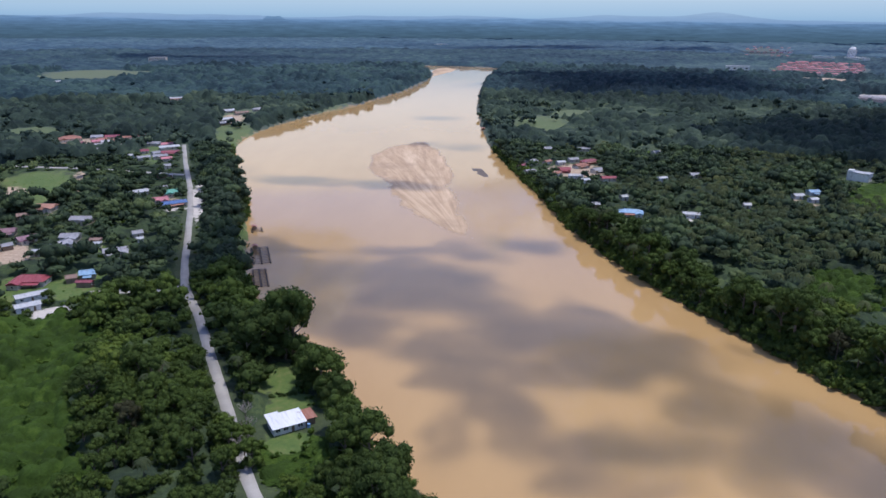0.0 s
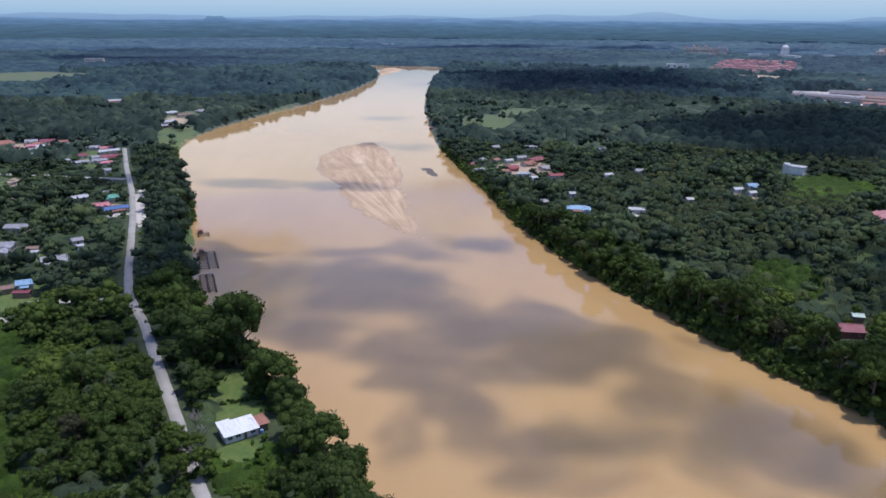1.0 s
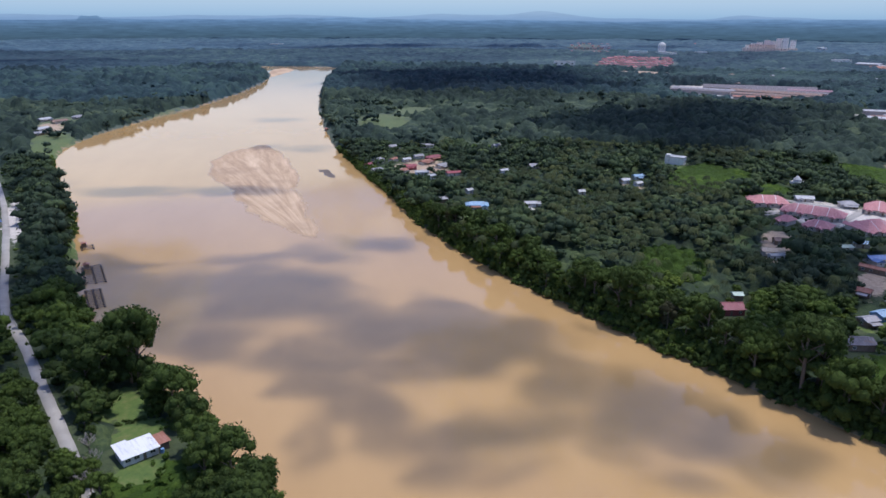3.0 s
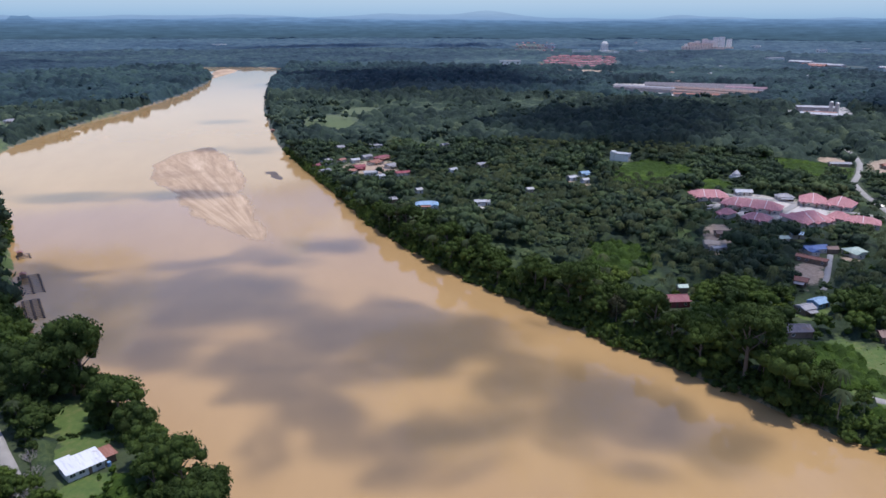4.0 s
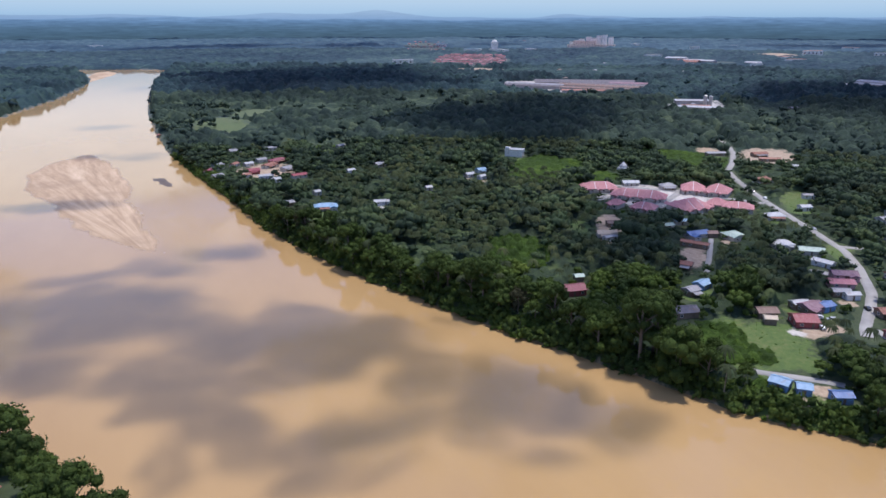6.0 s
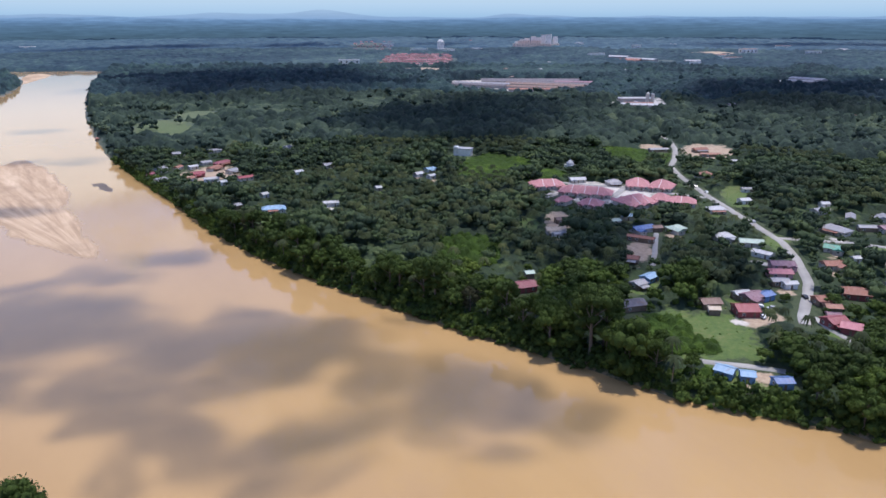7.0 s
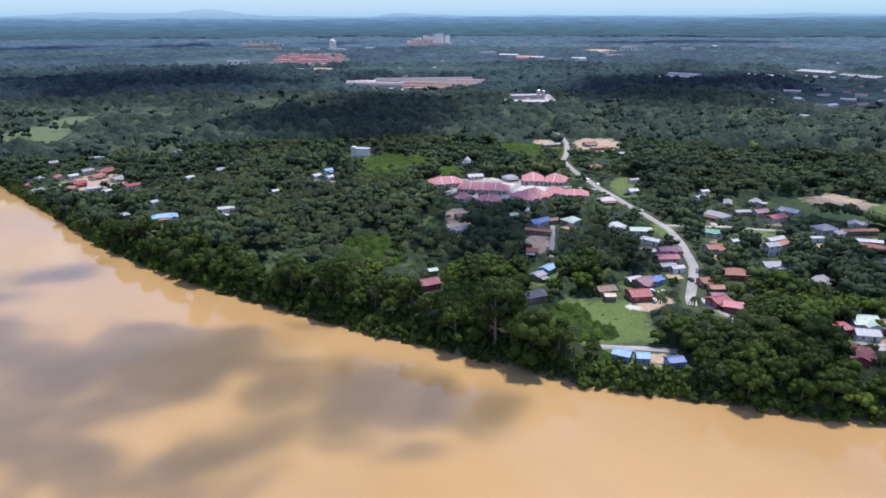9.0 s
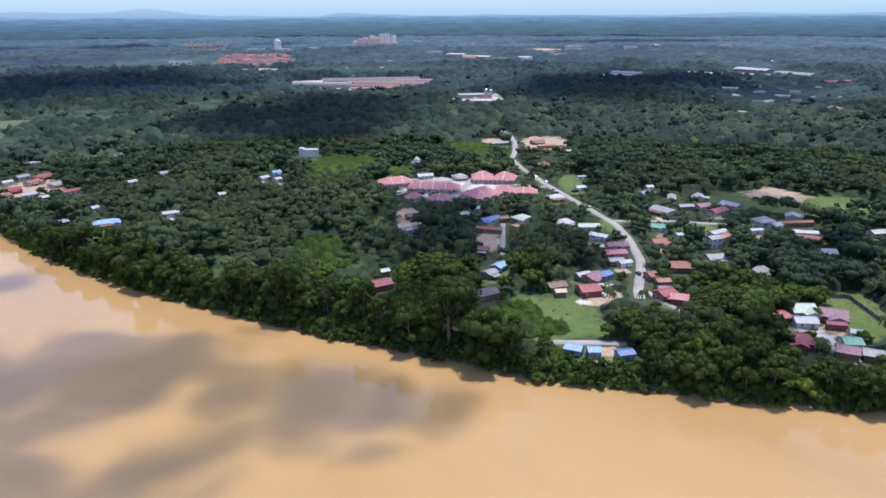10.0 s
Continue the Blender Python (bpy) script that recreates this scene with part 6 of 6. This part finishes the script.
scatter("creeper_shrubs", LOW_SHAPES, x, y, land(x, y) - 0.3, rng.uniform(0.9, 2.3, len(x)) * (1.0 + 0.55 * wave(x, y, 9.0, 1.0) + 0.3 * wave(x, y, 3.5, 5.0)), np.clip(tree_tint(x, y, rng) + 0.22 + 0.3 * wave(x, y, 7.0, 3.0), 0, 1), BUSH, "bright green creepers over low scrub", rng.uniform(0.6, 1.1, len(x)))



def bare_tree(x, y, h, seed):
    """A leafless roadside tree: trunk, boughs and a haze of pale twigs."""
    rng = random.Random(seed)
    t = empty("bare_tree", pose(x, y, ground_z(x, y)), "leafless grey tree with pale twigs beside the road", "tree", "roadside trees")
    part("trunk", tube(bmesh.new(), (0, 0, -0.8), (0.2, 0.1, h * 0.4), 0.22, 0.15, 7), BARK, t)
    twigs = bmesh.new()

    def grow(p, way, length, r, level):
        q = p + way * length
        tube(twigs, p, q, r, r * 0.6, 4)
        if level:
            for k in range(4 if level > 1 else 3):
                turn = Vector((rng.uniform(-1, 1), rng.uniform(-1, 1), rng.uniform(-0.2, 0.8)))
                grow(p + way * length * rng.uniform(0.55, 1.0), (way + 0.9 * turn).normalized(), length * rng.uniform(0.5, 0.75), r * 0.55, level - 1)

    for k in range(5):
        a = k * 1.26 + rng.uniform(-0.3, 0.3)
        grow(Vector((0.2, 0.1, h * 0.4)), Vector((math.cos(a) * 0.7, math.sin(a) * 0.7, 0.8)).normalized(), h * 0.26, 0.1, 3)
    part("boughs", twigs, TWIG, t, "pale grey leafless boughs")


TWIG = varied("pale_dry_twigs", (0.34, 0.31, 0.27), 0.85, 0.25, 2.0, stained=0.0)
bare_tree(-60.5, 190.5, 8.0, 3)
bare_tree(-57.0, 180.5, 8.5, 4)
bare_tree(-56.0, 172.5, 7.5, 5)

# woods of the middle distance
def estates(x, y, wide, deep, turn, seed):
    """A random number for each block of a plantation's grid."""
    c, q = math.cos(radians(turn)), math.sin(radians(turn))
    u, v = np.floor((x * c + y * q + 30 * wave(x, y, 80.0)) / wide), np.floor((-x * q + y * c + 30 * wave(x, y, 90.0, 2.0)) / deep)
    n = np.sin(u * 127.1 + v * 311.7 + seed) * 43758.5453
    return n - np.floor(n)


# Woods darkened in colour where cloud shade falls, and grown taller.
SHADED_WOODS = [(459, 736, 439, 199, 56), (351, 1317, 536, 401, -28), (381, 1112, 382, 93, 71), (1039, 694, 559, 371, 12), (234, 1212, 296, 223, 92), (-768, 2385, 1200, 446, -68)]


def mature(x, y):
    """Where cloud shade is put into the woods' colour; the crowns stand taller too."""
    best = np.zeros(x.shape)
    for cx, cy, length, width, turn in SHADED_WOODS:
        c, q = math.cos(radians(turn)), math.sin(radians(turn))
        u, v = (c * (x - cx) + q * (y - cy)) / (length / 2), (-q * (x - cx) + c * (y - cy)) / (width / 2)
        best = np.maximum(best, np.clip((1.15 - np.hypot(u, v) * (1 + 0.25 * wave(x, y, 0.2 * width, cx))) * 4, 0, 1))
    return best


def canopy(name, r0, r1, step, gap, tall, low, mat, label, block, seed, only=None, shut=("dirt", "concrete", "grass", "lawn", "estate"), bright=0.0):
    """An unbroken roof of domed tree crowns of many sizes, in stands of different age; open over fields, houses and water."""
    rng = np.random.default_rng(int(seed))
    xs, ys = np.arange(-r1 * 0.66, r1, step), np.arange(r0 * 0.1, r1, step)
    X, Y = np.meshgrid(xs, ys, indexing="ij")
    nx, ny = X.shape
    x, y = (X + rng.uniform(-0.3, 0.3, X.shape) * step).ravel(), (Y + rng.uniform(-0.3, 0.3, X.shape) * step).ravel()
    r = np.hypot(x, y)
    use = in_sight(x, y) & (r > r0 - step) & (r < r1 + step)
    if only:
        use[use] = cover_map(x[use], y[use], only) > 0.2
    ok = np.zeros(x.shape, dtype=bool)
    ok[use] = free_of(x[use], y[use], 1.0 if only else 2, 1.0, shut, -4)
    # the crowns
    cx, cy = spots(-r1 * 0.66, r1, r0 * 0.1, r1, gap, rng, 0.6)
    cr = np.hypot(cx, cy)
    near = in_sight(cx, cy) & (cr > r0 - gap) & (cr < r1 + gap)
    cx, cy = cx[near], cy[near]
    keep = free_of(cx, cy, 4, 1.0, shut, -6)
    cx, cy = cx[keep], cy[keep]
    age = estates(cx, cy, block, block * 0.65, 18, seed)
    # old: share of cloud shade; it darkens the tint and raises the crowns.
    old = mature(cx, cy)
    young = cover_map(cx, cy, ("scrub",)) * (not only)
    open_ = wave(cx, cy, 0.42 * block, seed + 3) + 0.7 * wave(cx, cy, 0.15 * block, seed + 9)
    bare = (open_ < -0.46) & (old < 0.5)
    lone = bare & (rng.random(cx.shape) < 0.14)
    stunted = np.where(lone, 0.8, np.where(bare, 0.16, 1.0))
    high = (1 - 0.78 * young) * (low + (tall - low) * np.maximum(0.2 + 0.7 * age, 0.95 * old)) * rng.uniform(0.5, 1.3, cx.shape) * stunted
    if r1 < 800:
        high *= 0.2 + 0.8 * village(cx, cy)
    wide = gap * rng.uniform(0.42, 0.95, cx.shape) * (0.8 + 0.35 * age) * np.where(bare & ~lone, 0.8, 1.0)
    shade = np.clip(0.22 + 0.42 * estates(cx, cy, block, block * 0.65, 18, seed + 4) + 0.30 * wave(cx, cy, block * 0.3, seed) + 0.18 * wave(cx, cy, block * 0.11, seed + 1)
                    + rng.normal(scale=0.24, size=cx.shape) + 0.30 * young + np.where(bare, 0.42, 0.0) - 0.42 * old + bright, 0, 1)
    # the highest crown over each point of the sheet
    gi, gj = np.rint((cx - xs[0]) / step).astype(int), np.rint((cy - ys[0]) / step).astype(int)
    reach = int(math.ceil(gap * 1.2 / step))
    at, value, who = [], [], []
    for da in range(-reach, reach + 1):
        for db in range(-reach, reach + 1):
            i, j = gi + da, gj + db
            fit = (i >= 0) & (i < nx) & (j >= 0) & (j < ny)
            k = i[fit] * ny + j[fit]
            d = np.hypot(x[k] - cx[fit], y[k] - cy[fit]) / wide[fit]
            fit2 = d < 1.0
            at.append(k[fit2])
            value.append((high[fit] - np.minimum(wide[fit] * 1.15, 0.8 * high[fit]) * (1 - np.sqrt(np.maximum(1 - d * d, 0))))[fit2])
            who.append(np.where(fit)[0][fit2])
    at, value, who = np.concatenate(at), np.concatenate(value), np.concatenate(who)
    order = np.argsort(value)
    up, tint = np.full(x.shape, 0.5 + 0.05 * low), np.full(x.shape, 0.45)
    up[at[order]] = value[order]
    tint[at[order]] = shade[who[order]]
    grid = np.pad(ok.reshape(nx, ny), 1, mode="edge")
    whole = np.ones((nx, ny), dtype=bool)
    for da in range(3):
        for db in range(3):
            whole &= grid[da:da + nx, db:db + ny]
    up = np.where(whole.ravel(), up, 0.4 * up)
    z = np.full(x.shape, -1.5)
    z[ok] = land(x[ok], y[ok]) + up[ok] + rng.uniform(-0.09, 0.09, ok.sum()) * up[ok]
    z[use & ~ok] = land(x[use & ~ok], y[use & ~ok]) - 2.5
    a, b = np.meshgrid(np.arange(nx - 1), np.arange(ny - 1), indexing="ij")
    q = np.stack([a * ny + b, (a + 1) * ny + b, (a + 1) * ny + b + 1, a * ny + b + 1], -1).reshape(-1, 4)
    q = q[use[q].all(1) & ok[q].any(1)]
    ids = np.unique(q)
    new_id = np.zeros(len(x), dtype=np.int64)
    new_id[ids] = np.arange(len(ids))
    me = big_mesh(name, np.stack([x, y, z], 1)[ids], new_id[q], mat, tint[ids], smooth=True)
    return tagged(new(name, me), label, "trees" if step > 3 or "wood" in name else "shrubs", kind="stuff")


x, y = spots(-800, 1250, 200, 1250, 10.0, rng)
r = np.hypot(x, y) + rng.uniform(-60, 60, x.shape)
ok = in_sight(x, y) & (np.hypot(x, y) >= 690) & (r < 1190)
x, y, r = x[ok], y[ok], r[ok]
patch = estates(x, y, 120, 78, 18, 5.0)
ok = (rng.random(x.shape) < np.clip(0.34 - (r - 850) / 1000, 0.06, 0.34)) & free_of(x, y, 2, 0.9, ("dirt", "concrete"))
ok &= (cover_map(x, y, ("grass", "lawn")) < 0.4) | (rng.random(x.shape) < 0.12)
ok &= (cover_map(x, y, ("scrub",)) < 0.3) | (rng.random(x.shape) < 0.3)
x, y, r, patch = x[ok], y[ok], r[ok], patch[ok]
tint = np.clip(0.30 + 0.48 * patch + 0.38 * wave(x, y, 60.0, 4.0) + rng.normal(scale=0.22, size=x.shape), 0, 1)
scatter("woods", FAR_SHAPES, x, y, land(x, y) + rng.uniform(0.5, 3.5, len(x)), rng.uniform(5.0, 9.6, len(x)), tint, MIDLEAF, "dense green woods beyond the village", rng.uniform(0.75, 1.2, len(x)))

EDGE_SHAPES = [crown_shape(260 + k, 3, ICO1, 4, 0.26, 0.9, 0.7, 0.35, squash=0.9) for k in range(6)]
x, y = spots(-1100, 1650, 200, 1650, 10.5, rng)
r = np.hypot(x, y) + rng.uniform(-80, 80, x.shape)
ok = in_sight(x, y) & (np.hypot(x, y) > 1090) & (r < 1680)
x, y, r = x[ok], y[ok], r[ok]
ok = (rng.random(x.shape) < np.clip(0.10 - (r - 1200) / 6000, 0.03, 0.10)) & free_of(x, y, 2, 0.9, ("dirt", "concrete", "estate", "grass"))
ok &= (cover_map(x, y, ("scrub",)) < 0.3) | (rng.random(x.shape) < 0.1)
x, y = x[ok], y[ok]
tint = np.clip(0.35 + 0.4 * estates(x, y, 150, 97.5, 18, 6.0) + 0.26 * wave(x, y, 60.0, 4.0) + rng.normal(scale=0.2, size=x.shape), 0, 1)
scatter("forest_trees", EDGE_SHAPES, x, y, land(x, y) + rng.uniform(1.0, 5.0, len(x)), rng.uniform(4.4, 8.4, len(x)), tint, DEEPLEAF, "forest trees beyond the village woods, tinted blue for haze", rng.uniform(0.75, 1.15, len(x)))

canopy("undergrowth", 112, 700, 2.5, 5.5, 5.5, 2.0, WOODLEAF, "tangled green undergrowth between the village trees", 60, 7.0, shut=("dirt", "concrete", "grass", "lawn", "scrub"), bright=-0.06)
canopy("creeper_blanket", 112, 480, 0.8, 3.4, 5.2, 1.2, BUSH, "rolling blanket of bright green creepers over low scrub", 22, 8.0, only=("scrub",), shut=("dirt", "concrete"), bright=0.02)
canopy("field_scrub", 480, 700, 1.8, 4.0, 3.0, 1.0, BUSH, "rough green scrub on the old fields beyond the village", 40, 9.0, only=("scrub",), shut=("dirt", "concrete"), bright=-0.1)
# Outer canopies, from here on tinted bluer ring by ring in place of haze.
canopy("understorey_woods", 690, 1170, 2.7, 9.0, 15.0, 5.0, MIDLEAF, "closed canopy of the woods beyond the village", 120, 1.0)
canopy("rubber_plantation", 1160, 1910, 4.4, 11.5, 18.0, 6.0, DEEPLEAF, "plantations and forest in blocks, leaves tinted blue for haze", 170, 2.0)
canopy("oil_palm_plantation", 1890, 3050, 8.5, 17.0, 13.0, 4.0, FARLEAF, "far plantations and forest in blocks, leaves tinted bluer for haze", 260, 3.0)
canopy("horizon_forest", 3030, 4850, 17.0, 30.0, 15.0, 4.0, HAZELEAF, "forest towards the horizon, leaves tinted blue for haze", 380, 4.0)

# ---------------------------------------------------------------- clouds that shade the plain
CLOUD, ct, cb = material("cumulus_vapour", 1.0)
ct.links.new(ramp(ct, noise_at(ct, 0.01, 4), ((0.3, (0.78, 0.79, 0.81)), (0.7, (0.85, 0.85, 0.86)))), cb.inputs["Base Color"])
thin = ct.nodes.new("ShaderNodeBsdfTransparent")
veil = ct.nodes.new("ShaderNodeMixShader")
ct.links.new(sums(ct, "MULTIPLY", attribute(ct, "tint"), sums(ct, "ADD", sums(ct, "MULTIPLY", noise_at(ct, 0.035, 7, 0.7), 1.5), 0.28), True), veil.inputs[0])
ct.links.new(thin.outputs[0], veil.inputs[1])
ct.links.new(cb.outputs[0], veil.inputs[2])
ct.links.new(veil.outputs[0], ct.nodes["Material Output"].inputs[0])
BASE = 650.0


def cloud_bank(step, opacity, puffs, warp=1.0):
    """Broken cumulus: each puff (x, y, length, width, turn, density) by where its shade falls, grown together with ragged rims."""
    p = np.array(puffs, dtype=float)
    x0, x1 = (p[:, 0] - p[:, 2]).min(), (p[:, 0] + p[:, 2]).max()
    y0, y1 = (p[:, 1] - p[:, 2]).min(), (p[:, 1] + p[:, 2]).max()
    X, Y = np.meshgrid(np.arange(x0, x1, step), np.arange(y0, y1, step), indexing="ij")
    wx = X + warp * step * (2.2 * wave(X, Y, 4.2 * step, 1.0) + 1.0 * wave(X, Y, 1.7 * step, 4.0))
    wy = Y + warp * step * (2.2 * wave(X, Y, 4.6 * step, 3.0) + 1.0 * wave(X, Y, 1.6 * step, 6.0))
    cover = np.zeros(X.shape)
    for px, py, length, width, turn, dense in puffs:
        c, q = math.cos(radians(turn)), math.sin(radians(turn))
        u, v = (c * (wx - px) + q * (wy - py)) / (length * 0.46), (-q * (wx - px) + c * (wy - py)) / (width * 0.5)
        cover = np.maximum(cover, min(1.0, 0.45 + 0.5 * dense) * np.exp(-(u * u) ** 1.5 - (v * v) ** 1.2) + 0.25 * cover)
    rag = 0.5 * wave(wx, wy, 7.0 * step, 5.0) + 0.35 * wave(wx, wy, 3.1 * step, 2.0) + 0.2 * wave(wx, wy, 1.3 * step, 8.0)
    a = np.clip((cover * (1 + 0.85 * rag) - 0.18) * (1.3 if warp == 1 else 1.2), 0, 1)
    a = a * a * (3 - 2 * a)
    nx, ny = X.shape
    i, j = np.meshgrid(np.arange(nx - 1), np.arange(ny - 1), indexing="ij")
    f = np.stack([i * ny + j, (i + 1) * ny + j, (i + 1) * ny + j + 1, i * ny + j + 1], -1).reshape(-1, 4)
    a = a.ravel()
    f = f[(a[f] > 0.003).any(1)]
    top = BASE + 14 * step * a * (0.6 + 0.4 * wave(X, Y, 2.5 * step, 3.0).ravel())
    sx, sy = X.ravel() + TO_SUN.x / TO_SUN.z * BASE, Y.ravel() + TO_SUN.y / TO_SUN.z * BASE
    v = np.concatenate([np.stack([sx, sy, top], 1), np.stack([sx, sy, BASE - 2 * step * a], 1)])
    f = np.concatenate([f, f[:, ::-1] + nx * ny])
    ids = np.unique(f)
    at = np.zeros(len(v), dtype=np.int64)
    at[ids] = np.arange(len(ids))
    half = 1 - np.sqrt(1 - opacity * np.concatenate([a, a]))
    ob = new("cumulus_cloud", big_mesh("cumulus_cloud", v[ids], at[f], CLOUD, half[ids], smooth=True))
    return tagged(ob, "ragged white fair-weather clouds drifting over the river plain", "cloud", "cumulus clouds", "structure")


cloud_bank(4.0, 0.78, (
    (-109, 551, 128, 37, 168, 1.15), (-34, 538, 85, 36, 168, 1.15), (-70, 374, 46, 12, 169, 0.75), (-20, 372, 93, 22, 180, 0.60), (-44, 319, 127, 85, 158, 1.55),
    (-3, 323, 100, 64, 124, 1.55), (-58, 298, 70, 44, 110, 1.25), (17, 294, 83, 45, 118, 1.45), (-27, 263, 76, 38, 152, 1.35), (3, 251, 85, 34, 126, 1.45),
    (42, 262, 91, 51, 145, 1.35), (74, 257, 94, 41, 144, 1.45), (12, 220, 63, 26, 122, 1.45), (25, 234, 70, 28, 150, 1.05), (57, 233, 52, 27, 144, 1.05),
    (104, 189, 71, 60, 125, 1.45), (91, 206, 39, 24, 117, 1.15), (72, 182, 54, 24, 161, 1.15), (119, 171, 52, 31, 124, 1.25), (50, 184, 42, 23, -171, 1.25),
    (40, 171, 26, 15, -140, 1.05), (56, 163, 39, 9, 179, 0.95), (25, 198, 50, 20, 93, 0.85), (3, 193, 49, 13, 88, 0.60), (43, 387, 79, 35, 158, 0.75),
    (17, 376, 62, 30, 131, 0.75), (-6, 933, 85, 59, 160, 0.75), (19, 714, 66, 50, 158, 0.75), (137, 157, 40, 26, 109, 0.85), (43, 169, 22, 12, 59, 0.85),
    (81, 183, 53, 22, 138, 0.85), (127, 146, 26, 15, 103, 0.70), (92, 166, 28, 9, 136, 0.65), (129, 157, 27, 17, 125, 0.75), (-16, 734, 46, 37, 12, 1.15),
    (137, 168, 45, 14, 104, 0.60), (106, 177, 51, 18, 127, 0.70), (94, 232, 60, 17, 118, 0.60), (71, 278, 84, 20, 114, 0.60), (104, 148, 41, 10, 154, 0.45), (42, 243, 56, 22, 134, 0.70),
    (67, 183, 42, 14, 162, 0.55), (50, 172, 35, 9, 157, 0.50), (123, 247, 37, 11, 106, 0.40)), 0.55)
cloud_bank(8.0, 0.88, (
    (-106, 325, 120, 46, -62, 1.5),
    (440, 190, 80, 110, -65, 1.0), (375, 132, 50, 60, -103, 0.9),
    (-85, 254, 89, 45, -33, 0.7), (-97, 363, 89, 40, -56, 1.4), (276, 264, 77, 70, -71, 1.3),
    (183, 213, 56, 44, -97, 1.8), (268, 318, 68, 60, -105, 1.2), (-197, 561, 98, 60, 58, 0.8), (-126, 351, 49, 50, -12, 1.6),
    (233, 284, 59, 40, -89, 1.6), (253, 279, 125, 56, 48, 1.5), (290, 215, 60, 40, 30, 0.8), (305, 360, 71, 60, -88, 1.6), (251, 89, 54, 40, -36, 1.0), (377, 116, 42, 50, -57, 1.0)))
cloud_bank(24.0, 0.90, (
    (1150, 500, 620, 260, 20, 2.2), (1300, 860, 300, 150, 10, 1.2),
    (459, 736, 439, 199, 56, 2.2), (351, 1317, 536, 401, -28, 1.8), (1039, 694, 559, 371, 12, 1.8),
    (455, 1248, 501, 260, -59, 2.0), (1103, 695, 415, 260, -35, 2.0),
    (548, 823, 335, 150, 4, 2.2), (492, 695, 210, 70, 22, 2.0), (354, 1420, 602, 330, -5, 2.2), (-536, 1065, 199, 120, 32, 0.8),
    (404, 778, 267, 150, -78, 1.8), (1064, 743, 244, 160, -49, 1.8), (505, 1583, 422, 260, -22, 1.4), (-800, 2300, 800, 380, 0, 1.6),
    (300, 3300, 1100, 400, 10, 1.6), (3000, 2000, 1200, 500, -40, 1.6), (1300, 3100, 1300, 350, -20, 1.6)))
